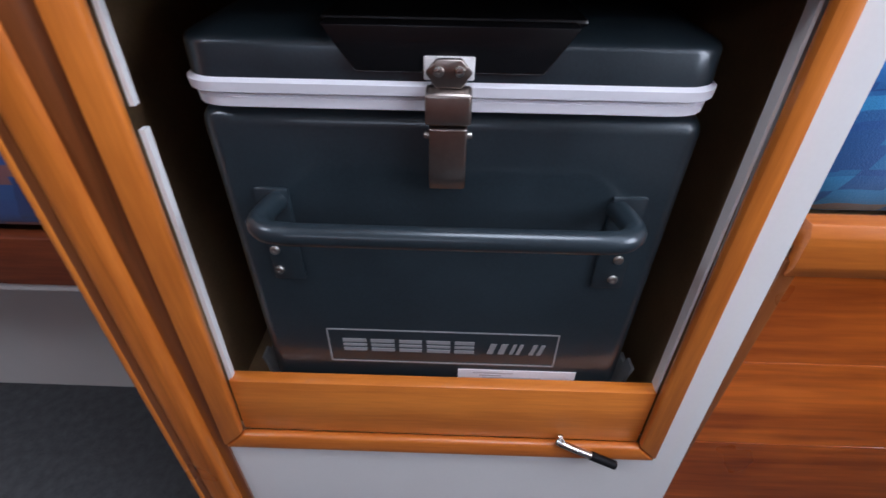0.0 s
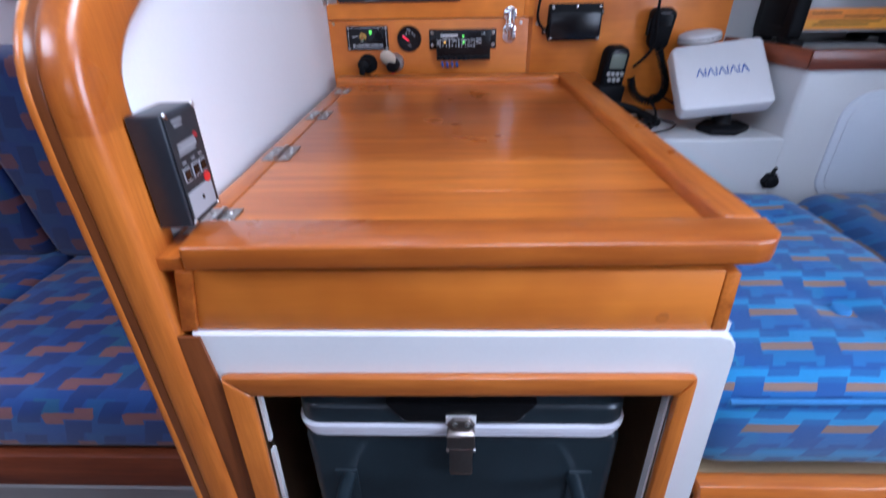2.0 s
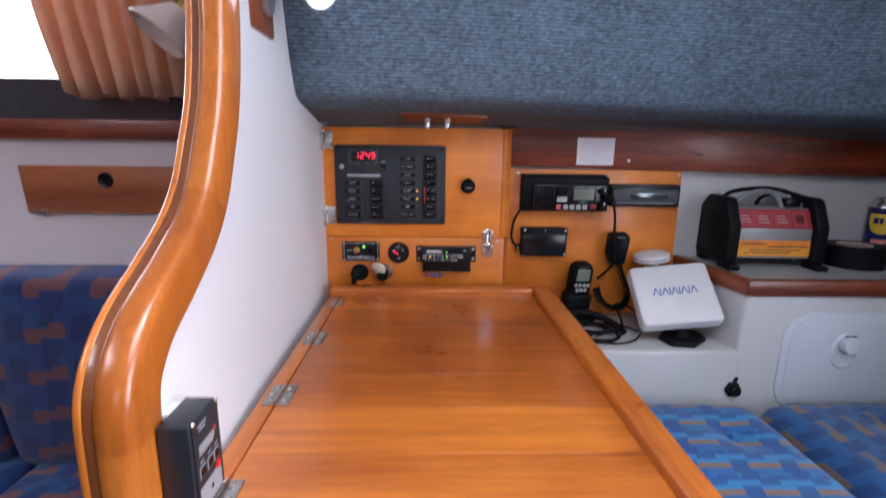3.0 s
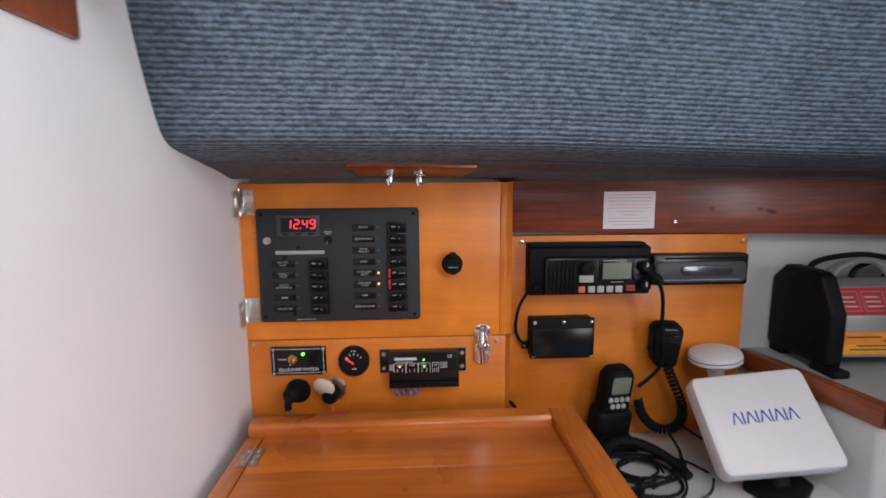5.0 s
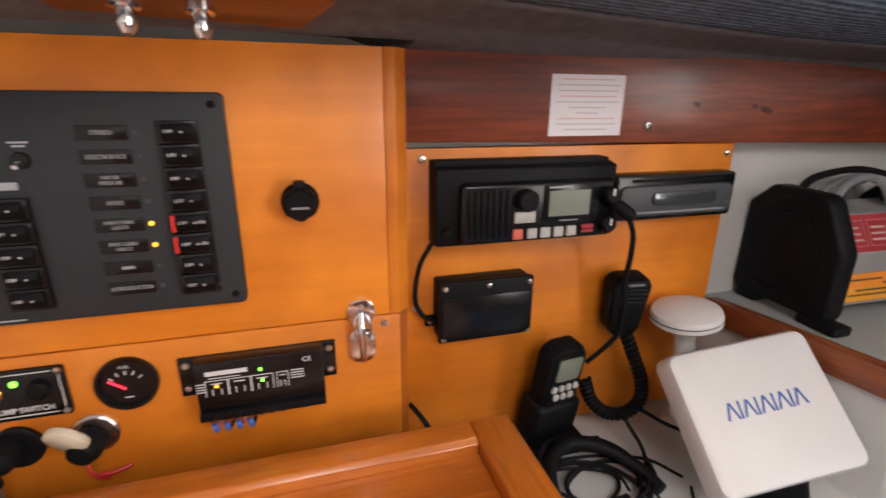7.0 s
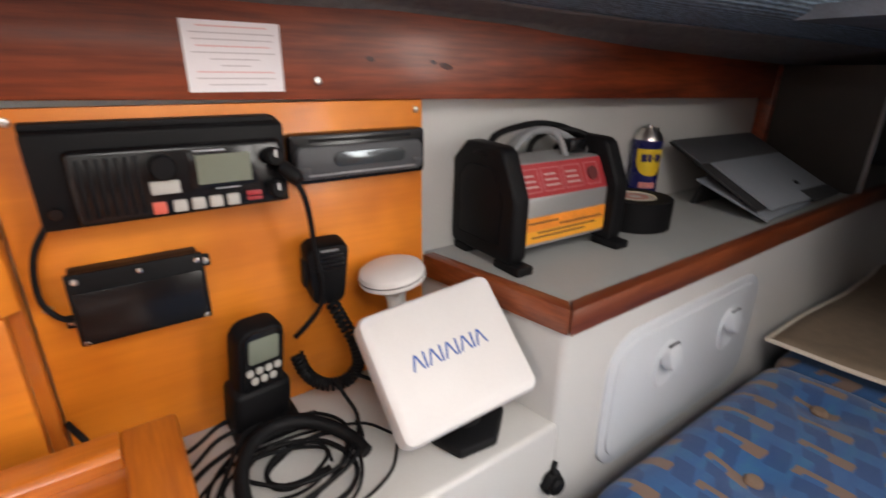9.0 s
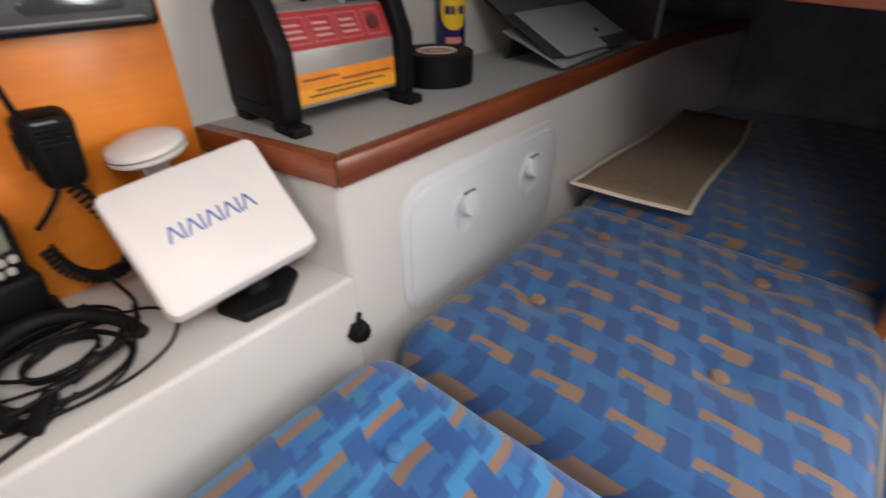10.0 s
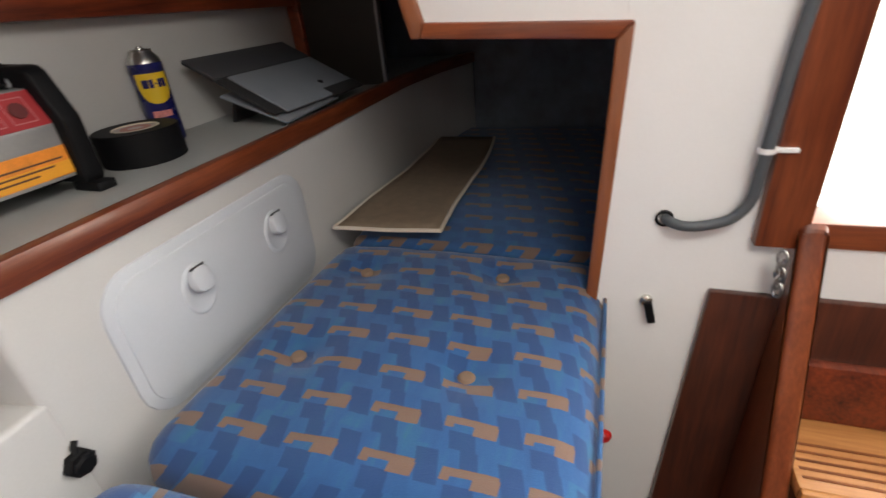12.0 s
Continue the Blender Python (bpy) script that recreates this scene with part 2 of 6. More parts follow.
wood_maho = wood("mahogany_x", MAHO_D, MAHO_L, "x", 0.4, 0.3)
wood_maho_y = wood("mahogany_y", MAHO_D, MAHO_L, "y", 0.4, 0.3)
wood_maho_z = wood("mahogany_z", MAHO_D, MAHO_L, "z", 0.4, 0.3)
wood_board = wood("berth_board_wood", (0.15, 0.018, 0.003), (0.60, 0.135, 0.014), "x", 0.3, 0.5, 11.0, 0.22, 0.7)
wood_dark = wood("dark_mahogany", (0.028, 0.007, 0.004), (0.11, 0.026, 0.010), "z", 0.4, 0.3, 16.0, 0.3)
wood_door = wood("door_frame_wood", (0.20, 0.06, 0.02), (0.32, 0.10, 0.035), "z", 0.4, 0.3)
ply_dark = plain("dark_plywood", (0.24, 0.15, 0.075), 0.7, var=0.25)
white_gel = plain("white_gelcoat", (0.80, 0.80, 0.79), 0.32, var=0.03, scale=5.0, coat=0.15)
white_liner = plain("white_liner", (0.53, 0.525, 0.51), 0.36, var=0.05, scale=5.0, coat=0.1, relief=0.03)
white_paint = plain("white_paint", (0.82, 0.82, 0.82), 0.42, var=0.03, scale=4.0, relief=0.05)
white_plastic = plain("white_plastic", (0.82, 0.81, 0.80), 0.4, var=0.03)
cover_plastic = plain("cover_plastic", (0.66, 0.64, 0.63), 0.5, var=0.03, relief=0.05)
band_plastic = plain("white_gasket", (0.80, 0.79, 0.84), 0.35, var=0.03)
black_plastic = plain("black_plastic", (0.006, 0.006, 0.007), 0.5, var=0.2, relief=0.08, spec=0.12)
black_gloss = plain("black_gloss", (0.006, 0.006, 0.007), 0.24, var=0.2, spec=0.35)
black_rubber = plain("black_rubber", (0.006, 0.006, 0.007), 0.58, var=0.2, spec=0.16)
grey_panel = plain("charcoal_panel", (0.024, 0.026, 0.030), 0.5, var=0.12, relief=0.15, fine=600.0, spec=0.3)
dark_grey = plain("dark_grey", (0.05, 0.052, 0.058), 0.5, var=0.12)
mid_grey = plain("mid_grey", (0.22, 0.225, 0.235), 0.5, var=0.1)
# strong blotches in the tone for smudges and for dull reflections
fridge_paint = plain("fridge_paint", (0.026, 0.040, 0.050), 0.34, 0.35, var=0.28, scale=7.0, relief=0.10, fine=500.0, coat=0.5)
steel = plain("stainless_steel", (0.58, 0.56, 0.53), 0.28, 1.0, var=0.12)
hinge_steel = plain("worn_hinge_steel", (0.44, 0.43, 0.41), 0.42, 1.0, var=0.3, scale=90.0)
latch_steel = plain("latch_steel", (0.36, 0.31, 0.28), 0.30, 1.0, var=0.15)
chrome = plain("chrome", (0.78, 0.78, 0.78), 0.12, 1.0, var=0.05)
silver = plain("silver_paint", (0.34, 0.34, 0.34), 0.4, 0.4, var=0.06)
brass = plain("polished_brass", (0.66, 0.42, 0.12), 0.2, 1.0, var=0.1)
red_ink = plain("red_print", (0.34, 0.022, 0.028), 0.45, var=0.1)
orange_ink = plain("orange_print", (0.80, 0.26, 0.03), 0.45, var=0.22, scale=30.0)
yellow_ink = plain("yellow_print", (0.75, 0.50, 0.03), 0.4, var=0.06)
blue_ink = plain("blue_print", (0.035, 0.10, 0.36), 0.45, var=0.06)
can_blue = plain("can_blue", (0.012, 0.014, 0.10), 0.28, var=0.1)
white_ink = plain("white_print", (0.62, 0.62, 0.62), 0.5, var=0.05)
grey_ink = plain("grey_print", (0.26, 0.27, 0.28), 0.45, var=0.06)
label_grey = plain("label_grey", (0.34, 0.35, 0.37), 0.5, var=0.05)
paper = plain("paper", (0.76, 0.72, 0.74), 0.7, var=0.04)
ink_soft = plain("soft_print", (0.52, 0.47, 0.49), 0.7, var=0.05)
red_switch = plain("red_switch", (0.60, 0.02, 0.02), 0.4, var=0.05)
salmon_key = plain("salmon_key", (0.66, 0.12, 0.08), 0.5, var=0.05)
key_grey = plain("key_grey", (0.42, 0.41, 0.38), 0.5, var=0.05)
lcd = plain("lcd_glass", (0.17, 0.19, 0.15), 0.2, var=0.05)
led_red = plain("led_red", (1.0, 0.03, 0.06), 0.4, var=0.0, emit=2.4)
led_green = plain("led_green", (0.2, 1.0, 0.1), 0.4, var=0.0, emit=1.6)
led_amber = plain("led_amber", (1.0, 0.5, 0.04), 0.4, var=0.0, emit=1.6)
led_white = plain("led_white", (0.92, 0.96, 1.0), 0.4, var=0.0, emit=9.0)
shelf_top = plain("shelf_laminate", (0.36, 0.37, 0.36), 0.5, var=0.06)
floor_carpet = plain("floor_carpet", (0.035, 0.037, 0.040), 0.95, var=0.4, scale=60.0, relief=0.9, fine=420.0)
carpet = ribbed("blue_carpet", (0.118, 0.168, 0.218))
soffit_felt = plain("soffit_felt", (0.118, 0.112, 0.113), 0.95, var=0.32, scale=60.0, relief=0.9, fine=360.0)
carpet_grey = plain("grey_carpet", (0.055, 0.05, 0.06), 0.95, var=0.25, scale=80.0, relief=0.5, fine=500.0)
# one cloth; the gains put each cushion's share of light into its colour
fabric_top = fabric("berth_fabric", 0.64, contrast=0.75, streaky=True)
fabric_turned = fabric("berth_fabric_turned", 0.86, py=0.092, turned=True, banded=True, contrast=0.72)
# berth cloth again; gain and cast put the saloon's dim light into its colour
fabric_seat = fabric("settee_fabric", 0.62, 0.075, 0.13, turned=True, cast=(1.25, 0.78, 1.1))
fabric_back = fabric("settee_back_shaded_fabric", 0.32, 0.10, 0.13, side=True, cast=(1.4, 0.68, 1.15))
# dimmed copy of the cloth for the shaded berth beyond, and for piping
fabric_dimmed = fabric("berth_fabric_dimmed", 0.55, contrast=0.35, streaky=True)
mat_pile = plain("tan_mat", (0.20, 0.145, 0.10), 0.95, var=0.15, scale=40.0, relief=0.6, fine=500.0)
mat_edge = plain("mat_binding", (0.60, 0.53, 0.44), 0.9, var=0.08)
button_blue = plain("blue_button_cloth", (0.05, 0.20, 0.46), 0.85, var=0.2)
button_cloth = plain("button_cloth", (0.20, 0.13, 0.09), 0.9, var=0.2)
curtain_cloth = cloth = plain("curtain_cloth", (0.56, 0.33, 0.22), 0.9, var=0.12, scale=20.0, relief=0.3, fine=700.0)
tr_ = cloth.node_tree.nodes.new("ShaderNodeBsdfTranslucent")
tr_.inputs["Color"].default_value = (0.74, 0.46, 0.30, 1)
ms_ = cloth.node_tree.nodes.new("ShaderNodeMixShader")
ms_.inputs["Fac"].default_value = 0.3
cloth.node_tree.links.new(cloth.node_tree.nodes["Principled BSDF"].outputs[0], ms_.inputs[1])
cloth.node_tree.links.new(tr_.outputs[0], ms_.inputs[2])
cloth.node_tree.links.new(ms_.outputs[0], cloth.node_tree.nodes["Material Output"].inputs["Surface"])
shade_glass = plain("frosted_shade", (0.72, 0.58, 0.50), 0.5, var=0.06)
hose_rubber = plain("hose_rubber", (0.075, 0.085, 0.095), 0.5, var=0.15)
neoprene = plain("neoprene", (0.018, 0.018, 0.02), 0.8, var=0.2)
folder_grey = plain("folder_grey", (0.20, 0.22, 0.25), 0.6, var=0.08)
wire_red = plain("wire_red", (0.55, 0.03, 0.03), 0.5, var=0.05)
wire_pink = plain("wire_pink", (0.70, 0.30, 0.28), 0.5, var=0.1)
terminal_blue = plain("terminal_blue", (0.05, 0.13, 0.45), 0.5, var=0.05)
cap_cream = plain("cream_cap", (0.68, 0.60, 0.46), 0.5, var=0.06)
teak_step = wood("teak_step", (0.42, 0.17, 0.05), (0.62, 0.29, 0.10), "y", 0.5, 0.15)


# ---- mesh helpers ----
def link_mesh(name, bm, material, smooth=True, angle=40):
    bmesh.ops.recalc_face_normals(bm, faces=bm.faces)
    if smooth:
        for f in bm.faces:
            f.smooth = True
        for e in bm.edges:
            if len(e.link_faces) == 2 and e.calc_face_angle(0) > radians(angle):
                e.smooth = False
    me = bpy.data.meshes.new(name)
    bm.to_mesh(me)
    bm.free()
    me.materials.append(material)
    return new(name, me)


def structure(name, bm, material, label, category, smooth=True):
    return tagged(link_mesh(name, bm, material, smooth), label, category, kind="structure")


def chain_matrix(ob):
    m = ob.matrix_basis.copy()
    while ob.parent:
        ob = ob.parent
        m = ob.matrix_basis @ m
    return m


def thing(name, at, label, category, group="", turn=(0, 0, 0)):
    ob = new(name)
    ob.empty_display_size = 0.03
    ob.matrix_basis = pose(*at, *turn)
    return tagged(ob, label, category, group)


def part(name, bm, material, parent, label="", local=False, smooth=True):
    """Links a bmesh as one mesh under a thing or part; given in world places unless local."""
    if not local:
        bm.transform(chain_matrix(parent).inverted())
    ob = link_mesh(name, bm, material, smooth)
    ob.parent = parent
    return tagged(ob, label) if label else ob


def box(x0, y0, z0, x1, y1, z1, r=0.0, seg=2):
    bm = bmesh.new()
    bmesh.ops.create_cube(bm, size=1.0)
    bm.transform(Matrix.Translation(((x0 + x1) / 2, (y0 + y1) / 2, (z0 + z1) / 2)) @ Matrix.Diagonal((x1 - x0, y1 - y0, z1 - z0, 1)))
    if r:
        bmesh.ops.bevel(bm, geom=bm.edges[:], offset=r, segments=seg, profile=0.5, affect="EDGES")
    return bm


def prism(pts, axis, lo, hi, r=0.0, seg=2):
    """A polygon of (a, b) pairs pushed along an axis: x takes (y, z), y takes (x, z), z takes (x, y)."""
    def at(a, b, c):
        return {"x": (c, a, b), "y": (a, c, b), "z": (a, b, c)}[axis]
    bm = bmesh.new()
    lower = [bm.verts.new(at(a, b, lo)) for a, b in pts]
    upper = [bm.verts.new(at(a, b, hi)) for a, b in pts]
    n = len(pts)
    bm.faces.new(lower)
    bm.faces.new(upper)
    for i in range(n):
        bm.faces.new((lower[i], lower[(i + 1) % n], upper[(i + 1) % n], upper[i]))
    bmesh.ops.recalc_face_normals(bm, faces=bm.faces)
    if r:
        bmesh.ops.bevel(bm, geom=bm.edges[:], offset=r, segments=seg, profile=0.5, affect="EDGES")
    return bm


def rrect(w, h, r, n=5):
    """Corner points of a rounded rectangle about the origin."""
    pts = []
    for cx, cy, a0 in ((w / 2 - r, h / 2 - r, 0), (-w / 2 + r, h / 2 - r, 90), (-w / 2 + r, -h / 2 + r, 180), (w / 2 - r, -h / 2 + r, 270)):
        for i in range(n + 1):
            a = radians(a0 + 90 * i / n)
            pts.append((cx + r * math.cos(a), cy + r * math.sin(a)))
    return pts


def slab(w, h, t, r, edge=0.0):
    """A rounded plate in the x-z plane whose back lies at y = 0 and front at y = -t."""
    bm = bmesh.new()
    rings = [(0.0, 0.0), (0.0, t - edge)] + ([(edge * 0.3, t - edge * 0.3), (edge, t)] if edge else [])
    if not edge:
        rings = [(0.0, 0.0), (0.0, t)]
    loops = []
    for inset, d in rings:
        loops.append([bm.verts.new((a, -d, b)) for a, b in rrect(w - 2 * inset, h - 2 * inset, max(r - inset, 0.0004))])
    for la, lb in zip(loops, loops[1:]):
        for i in range(len(la)):
            bm.faces.new((la[i], la[(i + 1) % len(la)], lb[(i + 1) % len(la)], lb[i]))
    bm.faces.new(loops[0])
    bm.faces.new(loops[-1])
    return bm


def lathe(profile, n=24):
    """Turns (radius, z) pairs round the z axis."""
    bm = bmesh.new()
    loops = []
    for r, z in profile:
        if r < 1e-6:
            loops.append([bm.verts.new((0, 0, z))])
        else:
            loops.append([bm.verts.new((r * math.cos(2 * math.pi * i / n), r * math.sin(2 * math.pi * i / n), z)) for i in range(n)])
    for la, lb in zip(loops, loops[1:]):
        for i in range(n):
            a, b, c, d = la[i % len(la)], la[(i + 1) % len(la)], lb[(i + 1) % len(lb)], lb[i % len(lb)]
            quad = list(dict.fromkeys((a, b, c, d)))
            if len(quad) > 2:
                bm.faces.new(quad)
    return bm


def smooth_path(pts, steps=6):
    """A centripetal Catmull-Rom curve through the points, which never folds back."""
    p = [Vector(q) for q in pts]
    p = [p[0] * 2 - p[1]] + p + [p[-1] * 2 - p[-2]]
    out = []
    for i in range(1, len(p) - 2):
        a, b, c, d = p[i - 1], p[i], p[i + 1], p[i + 2]
        t1 = max((b - a).length, 1e-6) ** 0.5
        t2 = t1 + max((c - b).length, 1e-6) ** 0.5
        t3 = t2 + max((d - c).length, 1e-6) ** 0.5
        for k in range(steps):
            t = t1 + (t2 - t1) * k / steps
            a1 = a.lerp(b, t / t1)
            a2 = b.lerp(c, (t - t1) / (t2 - t1))
            a3 = c.lerp(d, (t - t2) / (t3 - t2))
            b1 = a1.lerp(a2, t / t2)
            b2 = a2.lerp(a3, (t - t1) / (t3 - t1))
            out.append(b1.lerp(b2, (t - t1) / (t2 - t1)))
    out.append(p[-2])
    return out


def sweep(path, section, caps=True, side=None):
    """Carries a closed section of (across, out) pairs along a path of points. side: a fixed direction for across."""
    bm = bmesh.new()
    loops, last = [], None
    for i, q in enumerate(path):
        d = (path[min(i + 1, len(path) - 1)] - path[max(i - 1, 0)]).normalized()
        if side is not None:
            a = Vector(side)
        elif last is None:
            a = d.orthogonal().normalized()
        else:
            a = (last - d * last.dot(d)).normalized()
        last = a
        o = d.cross(a)
        loops.append([bm.verts.new(q + a * s + o * t) for s, t in section])
    n = len(section)
    for la, lb in zip(loops, loops[1:]):
        for i in range(n):
            bm.faces.new((la[i], la[(i + 1) % n], lb[(i + 1) % n], lb[i]))
    if caps:
        bm.faces.new(loops[0])
        bm.faces.new(loops[-1])
    return bm


def tube(pts, r, n=8, steps=6, caps=True):
    ring = [(r * math.cos(2 * math.pi * i / n), r * math.sin(2 * math.pi * i / n)) for i in range(n)]
    return sweep(smooth_path(pts, steps) if steps > 1 else [Vector(q) for q in pts], ring, caps)


def moved(bm, m):
    bm.transform(m)
    return bm


def joined(*bms):
    out = bmesh.new()
    for b in bms:
        me = bpy.data.meshes.new("tmp")
        b.to_mesh(me)
        b.free()
        out.from_mesh(me)
        bpy.data.meshes.remove(me)
    return out


def disc(x, y, z, r, depth, edge=0.001, n=20):
    """A low turned knob facing the cabin (towards -y)."""
    return moved(lathe([(0, 0), (r, 0), (r, depth - edge), (r - edge, depth), (0, depth)], n), Matrix.Translation((x, y, z)) @ pose(0, 0, 0, 90, 0, 0))


def screw(x, y, z, r=0.004):
    return moved(lathe([(r, 0), (r * 0.8, r * 0.5), (r * 0.3, r * 0.62), (r * 0.26, r * 0.35), (0, r * 0.35)], 12), Matrix.Translation((x, y, z)) @ pose(0, 0, 0, 90, 0, 0))


def lettering(name, words, size, m, material, parent, squeeze=1.0, bold=0.0):
    """Built-in font, turned into a mesh part; m places its middle, reading along x, facing -y at rest."""
    cu = bpy.data.curves.new(name, "FONT")
    cu.body, cu.size, cu.align_x, cu.align_y, cu.extrude, cu.offset = words, size, "CENTER", "CENTER", 0.0002, bold
    cu.resolution_u = 2
    tmp = new(name, cu)
    bpy.context.view_layer.update()
    me = bpy.data.meshes.new_from_object(tmp.evaluated_get(bpy.context.evaluated_depsgraph_get()))
    bpy.data.objects.remove(tmp)
    me.transform(chain_matrix(parent).inverted() @ m @ pose(0, 0, 0, 90, 0, 0) @ Matrix.Diagonal((squeeze, 1, 1, 1)))
    me.materials.clear()
    me.materials.append(material)
    ob = new(name, me)
    ob.parent = parent
    return ob


def bar(x, z, w, h, y, t=0.0006):
    return box(x - w / 2, y - t, z - h / 2, x + w / 2, y, z + h / 2)


def cushion_mesh(x0, y0, z0, x1, y1, z1, r=0.03, crown=0.012, nx=14, ny=14, dents=(), front=0.0):
    """A boxed foam cushion with rounded edges, a slightly crowned top and buttoned dents."""
    bm = box(x0, y0, z0, x1, y1, z1)
    bmesh.ops.bevel(bm, geom=bm.edges[:], offset=r, segments=4, profile=0.5, affect="EDGES")
    for k in range(1, nx):
        x = x0 + r + (x1 - x0 - 2 * r) * k / nx
        bmesh.ops.bisect_plane(bm, geom=bm.verts[:] + bm.edges[:] + bm.faces[:], plane_co=(x, 0, 0), plane_no=(1, 0, 0))
    for k in range(1, ny):
        y = y0 + r + (y1 - y0 - 2 * r) * k / ny
        bmesh.ops.bisect_plane(bm, geom=bm.verts[:] + bm.edges[:] + bm.faces[:], plane_co=(0, y, 0), plane_no=(0, 1, 0))
    for v in bm.verts:
        a = min(max((v.co.x - x0) / (x1 - x0), 0), 1)
        b = min(max((v.co.y - y0) / (y1 - y0), 0), 1)
        lift = crown * (4 * a * (1 - a)) ** 0.6 * (4 * b * (1 - b)) ** 0.6
        if v.co.z > (z0 + z1) / 2:
            v.co.z += lift + 0.0025 * noise.noise(v.co * 14)
            for dx, dy in dents:
                q = ((v.co.x - dx) ** 2 + (v.co.y - dy) ** 2) / 0.0018
                v.co.z -= 0.019 * math.exp(-q)
        if v.co.y < y0 + r:
            v.co.y += front * math.sin(3.1416 * b) + 0.003 * noise.noise(v.co * 11)
    return bm


# ---- the hull, floor, ceiling and bulkheads ----
FLOOR = 0.115
structure("floor", box(-2.5, -2.0, FLOOR - 0.05, 1.6, 1.0, FLOOR), floor_carpet, "dark grey carpeted cabin sole", "floor")
# unseen headliner, holed for the two added overhead lamps
HX0, HX1, HY0, HY1 = -0.06, 0.58, -0.36, 0.34
structure("ceiling", joined(box(-1.04, -2.0, 1.99, HX0, 0.82, 2.03), box(-2.5, -2.0, 1.99, -1.56, 0.82, 2.03), box(-1.56, -0.04, 1.99, -1.04, 0.82, 2.03), box(-1.56, -2.0, 1.99, -1.04, -0.56, 2.03), box(HX0, HY1, 1.99, 1.3, 0.82, 2.03), box(HX0, -2.0, 1.99, 1.3, HY0, 2.03), box(HX1, HY0, 1.99, 1.3, HY1, 2.03)),
          white_paint, "unseen white painted cabin headliner with holes for the added overhead lamps", "ceiling")
# unseen closing walls, given dark timber to keep bounced light down
structure("wall_forward", box(-2.55, -2.05, FLOOR, -2.5, 1.4, 2.03), wood_maho_z, "unseen forward bulkhead, dark mahogany to cut bounced light", "wall")
structure("wall_far_side", joined(box(-2.5, -2.05, FLOOR, 1.3, -2.0, 1.45), box(-2.5, -2.05, 1.78, 1.3, -2.0, 2.03),
                                  box(-2.5, -2.05, 1.45, -1.3, -2.0, 1.78), box(0.35, -2.05, 1.45, 1.3, -2.0, 1.78)),
          wood_maho, "unseen cabin side, dark mahogany to cut bounce, slotted for an added lamp", "wall")
# hull lining behind the shelf and the panels
structure("wall_hull", box(-0.33, 1.265, 0.3, 2.4, 1.30, 1.62), white_liner, "white moulded hull lining behind the shelf", "wall")
# pink light off timber and curtain is put into this white
structure("wall_saloon", joined(box(-2.5, 1.20, FLOOR, -0.31, 1.25, 1.56), box(-2.5, 1.20, 1.88, -0.31, 1.25, 2.0), box(-0.62, 1.20, 1.56, -0.31, 1.25, 1.88)),
          plain("saloon_tinted_white", (0.72, 0.63, 0.63), 0.5, var=0.04, scale=5.0), "white saloon side with a long window, pink reflected light in its colour", "wall")


def carpet_side():
    """Ribbed carpet over the deck edge, following the hull's curve aft."""
    prof = [(0.79, 2.0), (0.842, 1.80), (0.878, 1.690), (0.896, 1.622), (0.9105, 1.580), (0.9265, 1.543), (0.936, 1.5245), (0.9445, 1.515), (0.957, 1.5085), (0.975, 1.504), (1.0065, 1.4985), (1.0585, 1.4895), (1.11, 1.481), (1.16, 1.471), (1.262, 1.458)]
    dense = smooth_path([(0, y, z) for y, z in prof], 4)
    bm = bmesh.new()
    uvl = bm.loops.layers.uv.new("uv")
    xs = [-0.30 + 0.1 * i for i in range(28)]
    grid, length = [], [0.0]
    for a, b in zip(dense, dense[1:]):
        length.append(length[-1] + (b - a).length)
    for x in xs:
        dy = float(np.interp(x, (-0.3, 0.0, 0.3, 0.6, 0.8, 1.0, 1.2, 1.6, 2.4), (0.015, 0.042, 0.088, 0.128, 0.13, 0.11, 0.075, 0.02, -0.08)))
        drop = 0.022 * max(0.0, x - 0.2)
        gap = 0.030 if x < 0.15 else 0.0
        grid.append([bm.verts.new((x, min(q.y + dy * (1 if q.y < 1.1 else max(0.0, (1.262 - q.y) / 0.162)), 1.262), q.z - drop + gap * min(1.0, max(0.0, (q.y - 1.165) / 0.02)))) for q in dense])
    bend = min(range(len(dense)), key=lambda j: abs(dense[j].y - 1.035))
    for i in range(len(xs) - 1):
        for j in range(len(dense) - 1):
            f = bm.faces.new((grid[i][j], grid[i + 1][j], grid[i + 1][j + 1], grid[i][j + 1]))
            for loop, (a, b) in zip(f.loops, ((i, j), (i + 1, j), (i + 1, j + 1), (i, j + 1))):
                loop[uvl].uv = (xs[a], length[b])
    # the ribbed carpet stops at the bend; plain felt lines the underside
    rows = len(dense) - 1
    under = bm.copy()
    for mesh, keep in ((bm, range(0, bend)), (under, range(bend, rows))):
        mesh.faces.ensure_lookup_table()
        bmesh.ops.delete(mesh, geom=[f for k, f in enumerate(mesh.faces) if k % rows not in keep], context="FACES")
    for name, mesh, mat, label in (("ceiling_side_deck", bm, carpet, "blue-grey ribbed carpet lining over the side deck"),
                                   ("ceiling_soffit", under, soffit_felt, "plain grey felt lining under the side deck")):
        s = structure(name, mesh, mat, label, "ceiling").modifiers.new("thick", "SOLIDIFY")
        s.thickness, s.offset = 0.012, 0.0


carpet_side()

